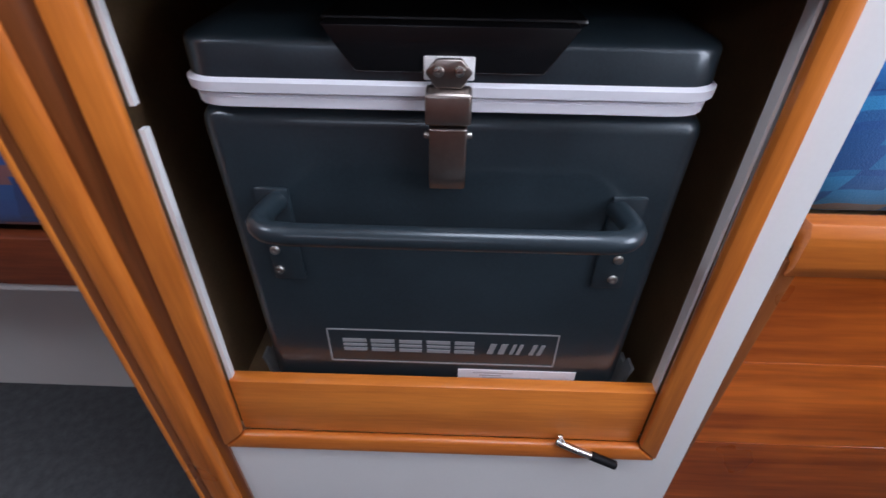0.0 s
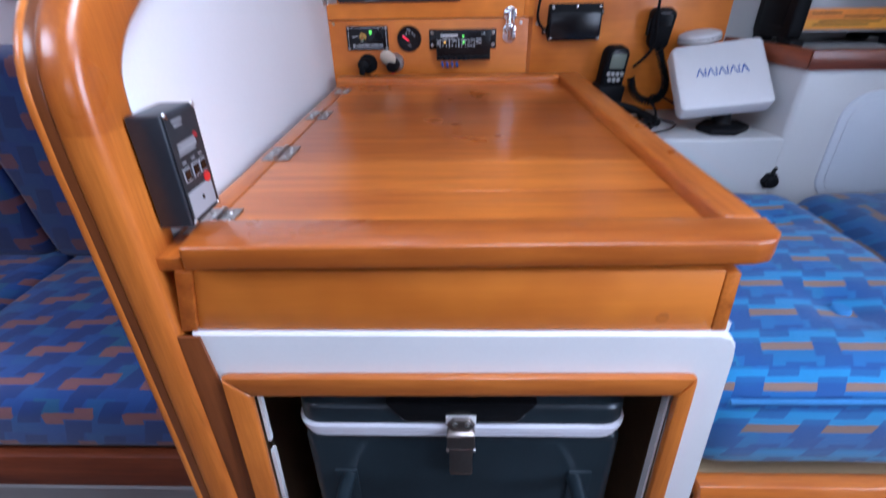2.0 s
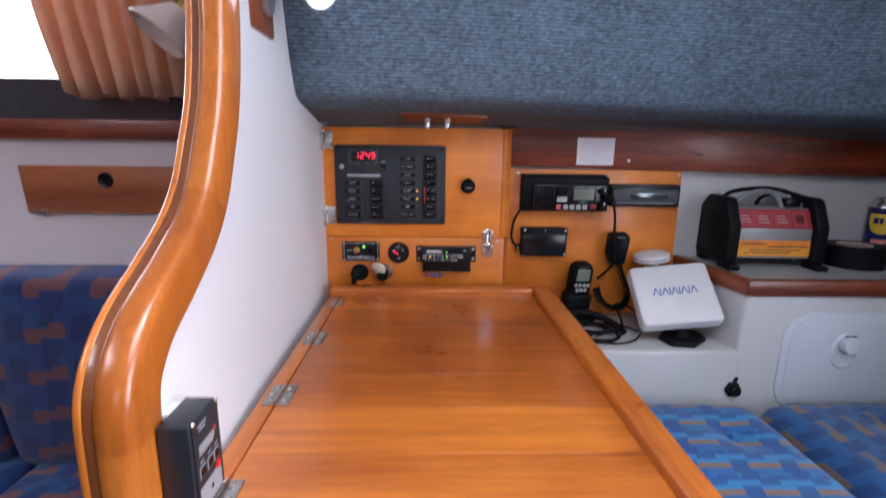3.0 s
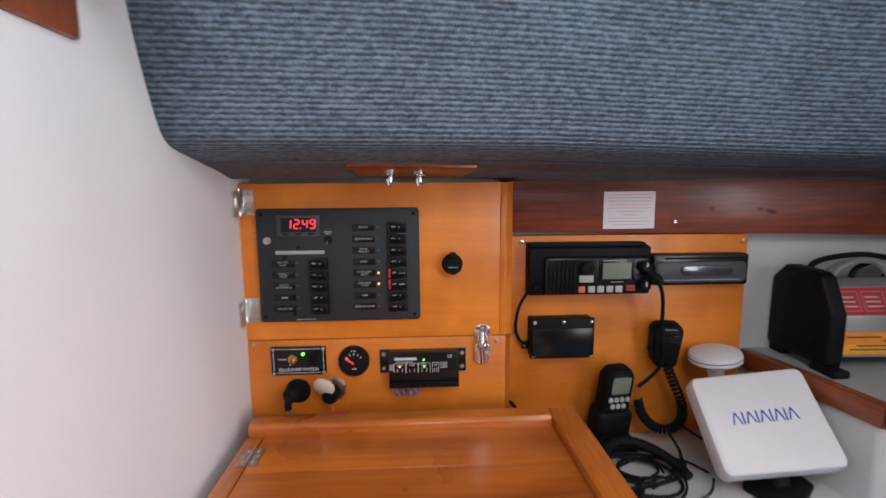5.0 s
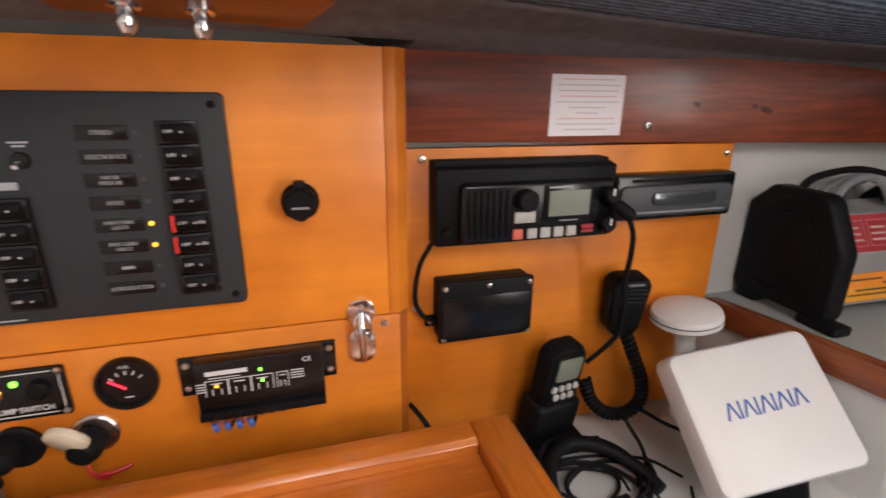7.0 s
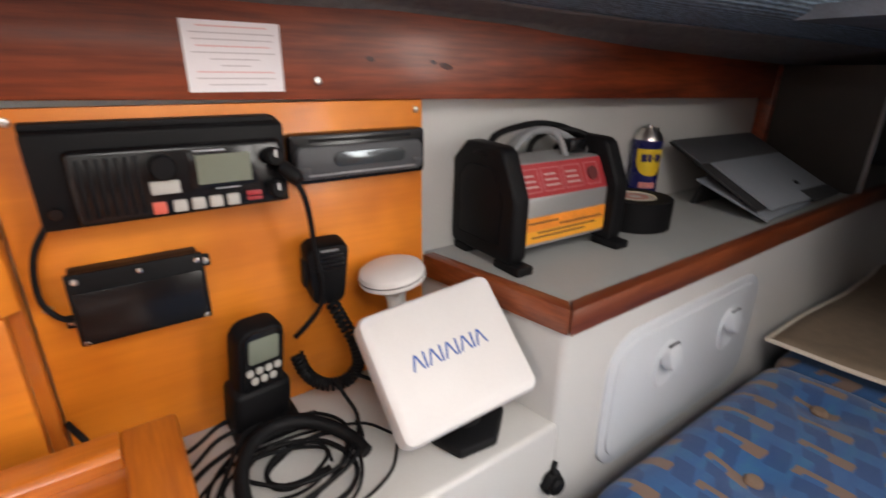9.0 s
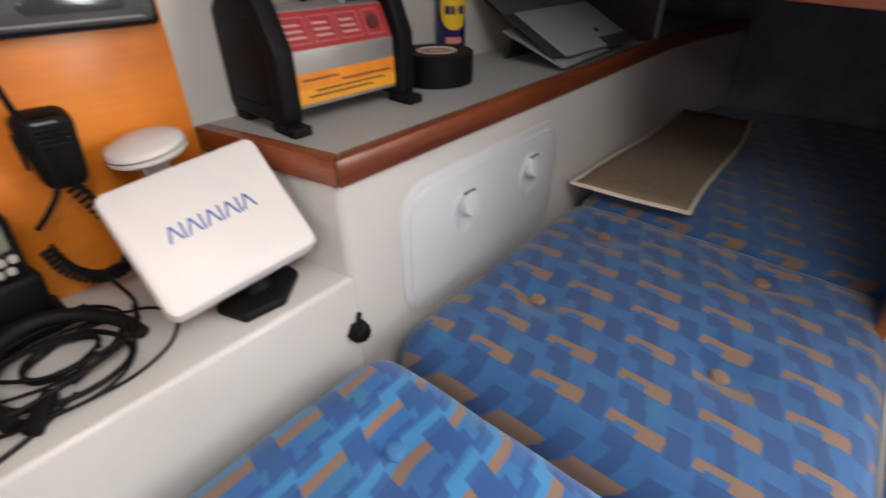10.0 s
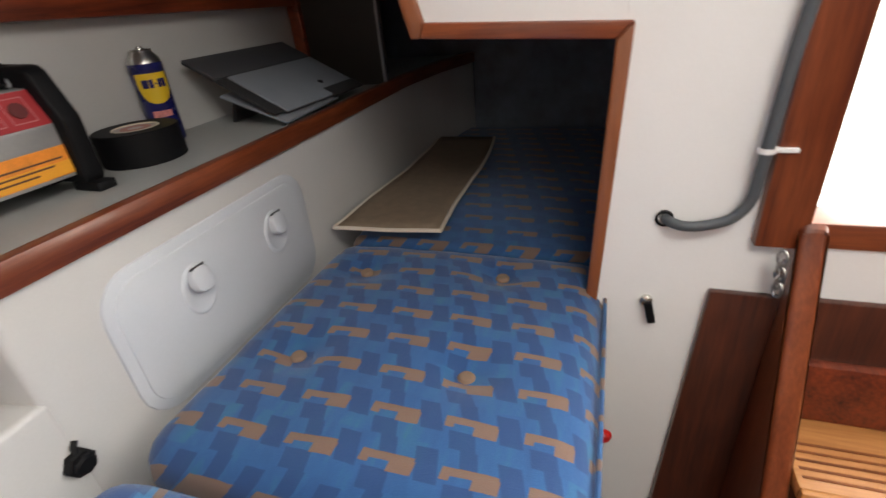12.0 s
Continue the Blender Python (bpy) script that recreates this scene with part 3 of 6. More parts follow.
# nav bulkhead with an S-shaped free edge
EDGE = [(0.334, FLOOR), (0.340, 0.50), (0.346, 0.80), (0.347, 1.09), (0.347, 1.15), (0.353, 1.205), (0.381, 1.242), (0.44, 1.280), (0.495, 1.318), (0.530, 1.355), (0.558, 1.405), (0.583, 1.457), (0.606, 1.55), (0.612, 1.645), (0.612, 1.99)]
edge_path = [(q.y, q.z) for q in smooth_path([(0, y, z) for y, z in EDGE], 5)]
BULK = pose(-0.268, 0.335, 0, 0, 0, 1.4) @ pose(0.268, -0.335, 0)
structure("wall_nav_bulkhead", moved(prism(edge_path + [(1.262, 1.99), (1.262, FLOOR)], "x", -0.298, -0.268), BULK), white_paint, "white painted bulkhead beside the chart table", "wall")


def trim_section(u0, u1, v0, v1, r):
    pts = []
    for cx, cy, a0 in ((u1 - r, v1 - r, 0), (u0 + r, v1 - r, 90), (u0 + r, v0 + r, 180), (u1 - r, v0 + r, 270)):
        for i in range(6):
            a = radians(a0 + 18 * i)
            pts.append((cx + r * math.cos(a), cy + r * math.sin(a)))
    return pts


edge3 = [Vector((-0.281, y, z)) for y, z in edge_path]
edge_trim = thing("bulkhead_trim", (-0.281, 0.335, FLOOR), "varnished laminated timber edging on the bulkhead", "trim")
joints = [0, min(range(len(edge3)), key=lambda i: abs(edge3[i].z - 1.165)), len(edge3) * 10 // 16, len(edge3) * 13 // 16, len(edge3) - 1]
for j0, j1 in zip(joints, joints[1:]):
    part("main_strip", sweep(edge3[j0:j1 + 1], trim_section(-0.011, 0.0235, -0.030, 0.026, 0.012), side=(1, 0, 0)), wood_frame_z, edge_trim)
part("inlay_strip", sweep(edge3, trim_section(-0.018, -0.007, -0.0265, 0.022, 0.002), side=(1, 0, 0)), wood_trim_dark, edge_trim, "darker inlaid strip")
part("outer_strip", sweep(edge3, trim_section(-0.026, -0.0145, -0.027, 0.023, 0.005), side=(1, 0, 0)), wood_frame_z, edge_trim)

# shadow in the groove by the cabinet, put in as a dark strip
part("cover_strip", prism([(-0.259, FLOOR), (-0.2445, FLOOR), (-0.2440, 0.400), (-0.2305, 0.890), (-0.2375, 0.966), (-0.259, 0.966)], "y", 0.3225, 0.3268, 0.0012), wood_trim_dark, edge_trim, "dark strip put in for the shaded groove beside the cabinet")

# aft bulkhead: an opening over the quarter berth and the companionway beside it
AX = 1.213
structure("wall_aft", joined(prism([(0.10, FLOOR), (0.400, FLOOR), (0.395, 0.71), (0.371, 1.272), (0.371, 1.99), (0.10, 1.99)], "x", AX, AX + 0.03),
                             prism([(0.3712, 1.272), (0.668, 1.287), (0.714, 1.47), (0.714, 1.99), (0.3712, 1.99)], "x", AX, AX + 0.03),
                             box(AX, -0.77, FLOOR, AX + 0.03, 0.10, 0.965), box(AX, -2.0, FLOOR, AX + 0.03, -0.77, 1.99), box(AX, 0.4002, FLOOR, AX + 0.03, 0.98, 0.695),
                             box(AX, 0.7142, 1.515, AX + 0.03, 1.28, 1.99)),
          white_gel, "white bulkhead with a quarter berth opening", "wall")
# the unlit quarter berth beyond; its gloom is put into the lining colours
structure("wall_quarter_berth", joined(box(2.4, 0.2, 0.3, 2.44, 1.3, 1.62), box(AX + 0.03, 0.30, 0.3, 2.4, 0.34, 1.5)), plain("shaded_berth_lining", (0.12, 0.15, 0.19), 0.8, var=0.3),
          "quarter berth end, the recess's shade put into its dark blue", "wall")
structure("ceiling_quarter_berth", box(AX + 0.03, 0.34, 1.478, 2.4, 1.10, 1.50), plain("shaded_top_lining", (0.13, 0.15, 0.18), 0.85, var=0.3), "lining over the quarter berth, the recess's shade put into its colour", "ceiling")
door_1 = thing("door_1", (AX, 0.38, 0.86), "brown timber frame round the quarter berth opening", "door frame")
door_1["kind"] = "structure"
part("jamb", prism([(0.361, 1.2825), (0.3835, 1.2608), (0.4035, 0.70), (0.4035, 0.62), (0.387, 0.62), (0.386, 0.70)], "x", AX - 0.012, AX + 0.034, 0.003), wood_door, door_1)
part("head", prism([(0.3615, 1.2832), (0.655, 1.2985), (0.661, 1.2765), (0.3842, 1.2612)], "x", AX - 0.0117, AX + 0.0337, 0.003), wood_maho_y, door_1)
part("post", prism([(0.6557, 1.2990), (0.6617, 1.2770), (0.676, 1.2770), (0.728, 1.470), (0.706, 1.470)], "x", AX - 0.012, AX + 0.034, 0.003), wood_door, door_1)

# ---- chart table cabinet ----
nav_cabinet = thing("chart_cabinet", (0.02, 0.33, FLOOR), "white cabinet under the chart table with a timber-framed opening", "cabinet")
FY = 0.327


def holed_front():
    """White front with its opening, as four butted boards and a rounded shoulder."""
    bm = bmesh.new()
    outer = [(-0.247, FLOOR), (0.316, FLOOR), (0.2765, 0.940), (0.2745, 0.953), (0.268, 0.963), (0.257, 0.967), (-0.247, 0.967)]
    inner = [(-0.2370, 0.410), (0.2560, 0.412), (0.2560, 0.412), (0.2385, 0.910), (0.2385, 0.910), (0.2385, 0.910), (-0.2200, 0.907)]
    rings = []
    for pts, y in ((outer, FY + 0.02), (outer, FY + 0.003), ([(a * 0.995, b - 0.002) for a, b in outer], FY), (inner, FY), (inner, FY + 0.02)):
        rings.append([bm.verts.new((a, y, b)) for a, b in pts])
    n = len(outer)
    for la, lb in zip(rings, rings[1:] + rings[:1]):
        for i in range(n):
            bm.faces.new((la[i], la[(i + 1) % n], lb[(i + 1) % n], lb[i]))
    bmesh.ops.remove_doubles(bm, verts=bm.verts[:], dist=0.0002)
    return bm


part("front_panel", holed_front(), white_gel, nav_cabinet)
part("side_panel", box(0.262, FY + 0.02, FLOOR, 0.276, 0.985, 0.965), white_gel, nav_cabinet)
for lining in ((-0.262, FY + 0.02, 0.40, -0.250, 0.98, 0.96), (0.250, FY + 0.02, 0.40, 0.261, 0.98, 0.96), (-0.25, 0.968, 0.40, 0.25, 0.98, 0.96), (-0.25, FY + 0.02, 0.40, 0.25, 0.968, 0.412), (-0.25, FY + 0.02, 0.945, 0.25, 0.968, 0.958)):
    part("lining_board", box(*lining), ply_dark, nav_cabinet, "bare dark plywood lining")

# the frame narrows towards its head: outer and inner corners, bottom left first, anticlockwise
F_OUT = [(-0.243, 0.402), (0.2625, 0.405), (0.243, 0.9215), (-0.2270, 0.9185)]
F_IN = [(-0.216, 0.430), (0.238, 0.431), (0.2275, 0.897), (-0.2010, 0.893)]
for k, m_ in enumerate((wood_frame_x, wood_frame_z, wood_frame_x, wood_frame_z)):
    j = (k + 1) % 4
    p = [F_OUT[k], F_OUT[j], F_IN[j], F_IN[k]]
    c = [sum(q[0] for q in p) / 4, sum(q[1] for q in p) / 4]
    part("face_frame", prism([(c[0] + (a - c[0]) * 0.9985, c[1] + (b - c[1]) * 0.998) for a, b in p], "y", FY - 0.011, FY, 0.0035, 2), m_, nav_cabinet)


def lip(xb, xt, w, z0, z1, depth):
    """A strip of bare painted edge standing inside the leaning frame."""
    def at(z):
        return xb + (xt - xb) * (z - 0.432) / 0.458
    return prism([(at(z0), z0), (at(z0) + w, z0), (at(z1) + w, z1), (at(z1), z1)], "y", FY + 0.001, FY + depth)


part("opening_lip", lip(0.2352, 0.2250, 0.0025, 0.433, 0.890, 0.012), white_gel, nav_cabinet, "raw white painted edge")
part("opening_lip", joined(lip(-0.2155, -0.2005, 0.0042, 0.433, 0.795, 0.008), lip(-0.2155, -0.2005, 0.0036, 0.812, 0.888, 0.007)), white_gel, nav_cabinet, "chipped white painted edge")
part("retainer_board", prism([(-0.2150, 0.4325), (0.2368, 0.4325), (0.2340, 0.5215), (-0.2110, 0.5190)], "y", FY - 0.003, FY + 0.0115, 0.0015), wood_frame_x, nav_cabinet, "plain varnished board across the opening's foot")

# ---- chart table ----
table = thing("chart_table", (0.02, 0.33, 0.968), "varnished orange timber chart table with a hinged lid", "table")
part("apron", prism([(-0.240, 0.969), (0.2475, 0.969), (0.2447, 1.0355), (-0.2278, 1.0355)], "y", FY + 0.004, FY + 0.024, 0.0015), wood_panel, table, "paler plain front board")
part("apron_end", prism([(0.2477, 0.969), (0.2615, 0.969), (0.2582, 1.0335), (0.2449, 1.0335)], "y", FY + 0.003, FY + 0.03, 0.002), wood_table_y, table)
part("apron_end", prism([(-0.256, 0.969), (-0.2402, 0.969), (-0.2280, 1.0365), (-0.2438, 1.0365)], "y", FY + 0.001, FY + 0.03, 0.002), wood_table_y, table)
part("apron_side", box(0.245, FY + 0.03, 0.969, 0.259, 1.10, 1.036), wood_table_y, table)
part("apron_back", box(-0.26, FY + 0.05, 1.012, 0.245, 1.09, 1.032), wood_trim_dark, table)
part("plug", disc(0.20, FY + 0.004, 0.984, 0.006, 0.0006, 0.0003), wood_frame_x, table, "small round timber plug")
part("hinge_strip", box(-0.262, FY + 0.004, 1.036, -0.2362, 1.09, 1.0495, 0.0012), wood_table_y, table)
part("front_rail", prism([(-0.2270, 0.319), (0.262, 0.326), (0.278, 0.331), (0.2895, 0.344), (0.2925, 0.3745), (-0.2335, 0.3745)], "z", 1.0435, 1.0665, 0.0028, 3), wood_table, table, "solid rounded front edging")
for k in range(7):
    y0 = 0.375 + 0.1035 * k
    part("lid_plank", prism([(-0.2335, y0), (0.2547 - 0.0018 * k, y0), (0.2529 - 0.0018 * k, y0 + 0.1033), (-0.2335, y0 + 0.1033)], "z", 1.030, 1.0500, 0.0004, 1), wood_table, table)
part("side_rail", prism([(0.2550, 0.3752), (0.2915, 0.3752), (0.2900, 1.135), (0.2420, 1.135)], "z", 1.030, 1.0665, 0.0045, 3), wood_table_y, table, "raised rounded fiddle rail")
part("back_rail", prism([(1.0997, 1.030), (1.135, 1.030), (1.135, 1.0665), (1.106, 1.0665), (1.0997, 1.061)], "x", -0.262, 0.2417, 0.0015), wood_table, table, "raised rear rail")


def hinge(x, y, z, s=1.0):
    """A worn butt hinge lying flat: two leaves, a knuckle and six screws."""
    h = part("hinge", moved(lathe([(0, -0.026 * s), (0.0035, -0.026 * s), (0.0035, 0.026 * s), (0, 0.026 * s)], 10), pose(x, y, z + 0.002, 90, 0, 0)), steel, table, "worn steel butt hinge")
    for sx in (-1, 1):
        part("leaf", box(x + sx * 0.003 if sx > 0 else x - 0.019 * s, y - 0.029 * s, z, x + 0.019 * s if sx > 0 else x - 0.003, y + 0.029 * s, z + 0.0016, 0.0006), hinge_steel, h)
        for k in (-1, 0, 1):
            part("screw", moved(screw(0, 0, 0, 0.0036 * s), pose(x + sx * (0.009 + 0.005 * (k == 0)) * s, y + 0.017 * k * s, z + 0.0014, -90, 0, 0)), steel, h)
    return h


for y in (0.402, 0.615, 0.828, 1.035):
    hinge(-0.235, y, 1.0502, 1.0 if y < 1 else 0.8)

# ---- instrument panels ----
PY = 1.195
upper_door = thing("panel_door", (-0.055, PY, 1.185), "orange varnished plywood door carrying the switch panel", "cabinet door")
part("board", box(-0.2885, PY, 1.1795, 0.166, PY + 0.018, 1.4575, 0.001), wood_panel, upper_door)
part("edge_strip", prism([(0.1665, PY + 0.018), (0.1665, PY + 0.0005), (0.177, PY), (0.190, PY + 0.010), (0.190, PY + 0.018)], "z", 1.1795, 1.4575, 0.0006), wood_panel, upper_door)
lower_panel = thing("lower_panel", (-0.055, PY, 1.03), "orange varnished plywood panel with gauges and sockets", "panel")
part("board", box(-0.2885, PY + 0.001, 1.0, 0.178, PY + 0.018, 1.1775, 0.001), wood_panel, lower_panel)
part("return", box(0.178, PY + 0.019, 0.96, 0.190, 1.236, 1.4575), wood_frame_z, lower_panel)
radio_board = thing("radio_board", (0.42, 1.24, 0.96), "orange varnished plywood backing board for the radios", "panel")
part("board", box(0.1915, 1.237, 0.954, 0.656, 1.255, 1.3565, 0.001), wood_panel, radio_board)
for x, z in ((0.214, 1.345), (0.645, 1.343), (0.205, 1.162)):
    part("screw", screw(x, 1.237, z, 0.005), steel, radio_board)
red_board = thing("fascia_board", (1.1, 1.235, 1.36), "dark red-brown varnished timber fascia under the side deck", "fascia")
part("board", prism([(0.1915, 1.3645), (2.38, 1.327), (2.38, 1.425), (0.1915, 1.472)], "y", 1.230, 1.262, 0.002), wood_red, red_board)
part("screw", screw(0.504, 1.230, 1.380, 0.006), steel, red_board)
knot_wood = plain("knot_wood", (0.055, 0.009, 0.004), 0.45, var=0.5, scale=160.0)
for x, z, w, h in ((0.575, 1.406, 0.007, 0.0035), (0.692, 1.399, 0.013, 0.0045), (0.670, 1.404, 0.006, 0.003)):
    part("knot", moved(lathe([(1.0, 0.0), (0.7, 0.0003), (0.35, 0.0005), (0, 0.0005)], 14), Matrix.Translation((x, 1.2301, z)) @ pose(0, 0, 0, 90, 12, 0) @ Matrix.Diagonal((w, h, 1, 1))), knot_wood, red_board, "dark knot")

# ---- ledge, shelf and their white moulding ----
WY = 0.985
moulding = thing("berth_moulding", (0.9, WY, 0.6), "white moulded liner with a low ledge and a shelf box", "hull liner")
part("ledge", prism([(0.10, WY), (0.712, WY), (0.665, 1.2645), (0.10, 1.2645)], "z", 0.45, 0.953, 0.008, 3), white_liner, moulding)
part("shelf_box", prism([(0.704, WY), (1.9, WY - 0.002), (2.15, WY - 0.03), (2.39, WY - 0.09), (2.39, 1.2645), (0.660, 1.2645)], "z", 0.45, 1.100, 0.010, 3), white_liner, moulding)
part("shelf_surface", prism([(0.720, WY + 0.014), (1.9, WY + 0.012), (2.15, WY - 0.01), (2.39, WY - 0.06), (2.39, 1.264), (0.680, 1.264)], "z", 1.1005, 1.1175), shelf_top, moulding, "grey laminate shelf top")
fid = thing("shelf_fiddle", (0.8, WY, 1.09), "mahogany fiddle rail round the shelf edge", "rail")
part("front_rail", prism([(0.700, WY - 0.008), (1.9, WY - 0.010), (2.15, WY - 0.038), (2.38, WY - 0.098), (2.38, WY - 0.07), (2.15, WY - 0.012), (1.9, WY + 0.012), (0.722, WY + 0.014)], "z", 1.090, 1.127, 0.003), wood_maho, fid)
part("end_rail", prism([(0.7000, WY - 0.006), (0.7195, WY + 0.0135), (0.676, 1.236), (0.655, 1.236)], "z", 1.0905, 1.1268, 0.003), wood_maho_y, fid)

# ---- quarter berth ----
part_board = thing("berth_front_board", (0.75, 0.345, FLOOR), "figured red-brown timber board fronting the quarter berth", "panel")
for k in range(4):
    part("plank", box(0.313, 0.342, FLOOR + 0.1465 * k, 0.83, 0.357, FLOOR + 0.146 + 0.1465 * k, 0.0008, 1), wood_board, part_board)
part("capping", prism([(0.334, 0.674), (0.329, 0.688), (0.330, 0.717), (0.335, 0.727), (0.350, 0.727), (0.357, 0.724), (0.357, 0.701), (0.3415, 0.701), (0.3415, 0.680)], "x", 0.300, 0.83, 0.0015), wood_frame_x, part_board, "paler moulded capping rail")
part("end_strip", box(0.2965, 0.3355, FLOOR, 0.3125, 0.357, 0.690, 0.003), wood_trim_dark, part_board, "dark vertical end strip")
structure("berth_base", box(0.277, 0.364, 0.62, 2.39, 0.984, 0.698), plain("berth_ply", (0.35, 0.24, 0.13), 0.7, var=0.12), "plywood berth base", "berth base")
for x0, x1, dents in ((0.290, 0.722, ((0.60, 0.80), (0.539, 0.516))), (0.729, 1.335, ((0.944, 0.819), (0.956, 0.549), (1.199, 0.822), (1.225, 0.551)))):
    c = thing("berth_cushion", ((x0 + x1) / 2, 0.66, 0.735), "buttoned blue patterned berth cushion with tan dashes", "cushion", "cushions on the quarter berth")
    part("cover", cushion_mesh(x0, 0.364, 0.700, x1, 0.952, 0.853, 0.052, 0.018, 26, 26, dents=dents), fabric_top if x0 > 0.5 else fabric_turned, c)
    for dx, dy in dents:
        part("button", moved(lathe([(0.0125, -0.003), (0.013, 0.001), (0.010, 0.005), (0, 0.007)], 16), pose(dx, dy, 0.8525)), button_cloth if x0 > 0.5 else button_blue, c, "cloth-covered button")
    part("piping", tube([(x0 + 0.030, 0.3665, 0.836), ((x0 + x1) / 2, 0.3655, 0.838), (x1 - 0.030, 0.3665, 0.836)], 0.0035, 8, 4), fabric_dimmed if x0 > 0.5 else button_blue, c)
c = thing("berth_cushion", (1.8, 0.66, 0.70), "blue patterned cushion inside the quarter berth, its shade in the cloth colour", "cushion", "cushions on the quarter berth")
part("cover", cushion_mesh(1.345, 0.372, 0.70, 2.38, 0.948, 0.842, 0.03, 0.01, 6, 6), fabric_dimmed, c)

# ---- saloon settee beyond the bulkhead ----
settee = thing("settee", (-1.4, 0.6, FLOOR), "built-in saloon settee with a white base and timber rail", "settee")
part("base", box(-2.4, 0.60, FLOOR, -0.305, 1.19, 0.507), white_liner, settee)
part("front_lip", box(-2.4, 0.474, 0.498, -0.305, 0.60, 0.510), white_liner, settee)
part("front_rail", box(-2.4, 0.470, 0.510, -0.305, 0.492, 0.587, 0.004), wood_maho, settee, "mahogany front rail")
part("deck", box(-2.4, 0.492, 0.52, -0.305, 1.19, 0.56), ply_dark, settee)
for x0, x1 in ((-1.62, -0.925), (-0.915, -0.318)):
    seat = thing("settee_cushion", ((x0 + x1) / 2, 0.7, 0.565), "blue patterned settee seat cushion", "cushion", "settee seat cushions")
    part("cover", cushion_mesh(x0, 0.476, 0.589, x1, 0.975, 0.700, 0.03, 0.012, 8, 8), fabric_seat, seat)
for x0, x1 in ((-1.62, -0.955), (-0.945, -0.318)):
    back = thing("settee_back_cushion", ((x0 + x1) / 2, 0.95, 0.70), "blue patterned settee back cushion, its shade put into the cloth colour", "cushion", "settee back cushions", (8, 0, 0))
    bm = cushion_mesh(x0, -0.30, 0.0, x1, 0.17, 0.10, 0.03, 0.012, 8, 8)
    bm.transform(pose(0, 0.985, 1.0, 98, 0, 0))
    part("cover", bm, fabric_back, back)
structure("settee_shelf", box(-2.4, 0.96, 1.08, -0.305, 1.20, 1.10), white_liner, "white shelf behind the settee", "shelf")


# ---- portable fridge ----
fridge = thing("portable_fridge", (0.0135, 0.65, 0.412), "dark blue-grey portable fridge with a chrome latch", "fridge")
GX = 0.0135
body = box(GX - 0.1835, 0.355, 0.43, GX + 0.1855, 0.93, 0.806, 0.014, 4)
part("body", body, fridge_paint, fridge)


def lid_shell():
    """Lid with a rounded upper edge, drawn in towards the top."""
    bm = bmesh.new()
    loops = []
    for dz, ins in ((0.8285, -0.005), (0.850, -0.0043), (0.8535, -0.0025), (0.8555, 0.001), (0.8645, 0.020)):
        loops.append([bm.verts.new((GX + a, 0.6425 + b, dz)) for a, b in rrect(0.3575 - 2 * ins, 0.577 - 2 * ins, 0.024 - ins * 0.4)])
    for la, lb in zip(loops, loops[1:]):
        for i in range(len(la)):
            bm.faces.new((la[i], la[(i + 1) % len(la)], lb[(i + 1) % len(la)], lb[i]))
    bm.faces.new(loops[0])
    bm.faces.new(loops[-1])
    return bm


part("lid", lid_shell(), fridge_paint, fridge)
for z0, g in ((0.8080, 0.001), (0.8189, 0.004)):
    bm = bmesh.new()
    loops = []
    for dz, o in ((0, 0.0), (0.0018, 0.0035), (0.0085, 0.0040), (0.0107, 0.0010)):
        loops.append([bm.verts.new((GX + a, 0.6425 + b, z0 + dz)) for a, b in rrect(0.3550 + 2 * (o + g), 0.579 + 2 * (o + g), 0.026)])
    for la, lb in zip(loops, loops[1:]):
        for i in range(len(la)):
            bm.faces.new((la[i], la[(i + 1) % len(la)], lb[(i + 1) % len(la)], lb[i]))
    bm.faces.new(loops[0])
    bm.faces.new(loops[-1])
    part("gasket_band", bm, band_plastic, fridge, "white plastic edge band")
# black moulded recess at the lid's front
part("lid_insert", prism([(GX - 0.082, 0.8655), (GX - 0.062, 0.836), (GX + 0.062, 0.836), (GX + 0.082, 0.8655)], "y", 0.3445, 0.42, 0.002), black_gloss, fridge, "black plastic lid insert")
part("lid_pocket", box(GX - 0.085, 0.36, 0.862, GX + 0.089, 0.60, 0.8675, 0.003), black_gloss, fridge)
latch = part("latch", prism([(GX - 0.0155, 0.8385), (GX - 0.008, 0.847), (GX + 0.008, 0.847), (GX + 0.0155, 0.8385), (GX + 0.0085, 0.8285), (GX - 0.0085, 0.8285)], "y", 0.3385, 0.3445, 0.0012), latch_steel, fridge, "brushed steel over-centre latch")
part("backing", box(GX - 0.0165, 0.3425, 0.8325, GX + 0.0165, 0.348, 0.8475, 0.001), white_plastic, latch)
for sx in (-1, 1):
    part("screw", screw(GX + sx * 0.0068, 0.339, 0.8395, 0.004), steel, latch)
yoke = [(0.3425, 0.829), (0.3345, 0.8255), (0.3325, 0.806), (0.338, 0.8035), (0.3445, 0.8035), (0.3445, 0.829)]
part("yoke", prism(yoke, "x", GX - 0.0155, GX + 0.0155, 0.0022, 3), latch_steel, latch)
lever = [(0.3405, 0.8025), (0.3365, 0.8015), (0.3365, 0.761), (0.340, 0.7525), (0.3455, 0.754), (0.3445, 0.8025)]
part("lever", prism(lever, "x", GX - 0.0132, GX + 0.0132, 0.0016, 3), latch_steel, latch)
for sx in (-1, 1):
    part("pivot", moved(lathe([(0, 0), (0.0028, 0), (0.0026, 0.003), (0, 0.0035)], 10), pose(GX + sx * 0.0135, 0.341, 0.7955, 0, 90 * sx, 0)), steel, latch)
# bent tube handle
hz = 0.738
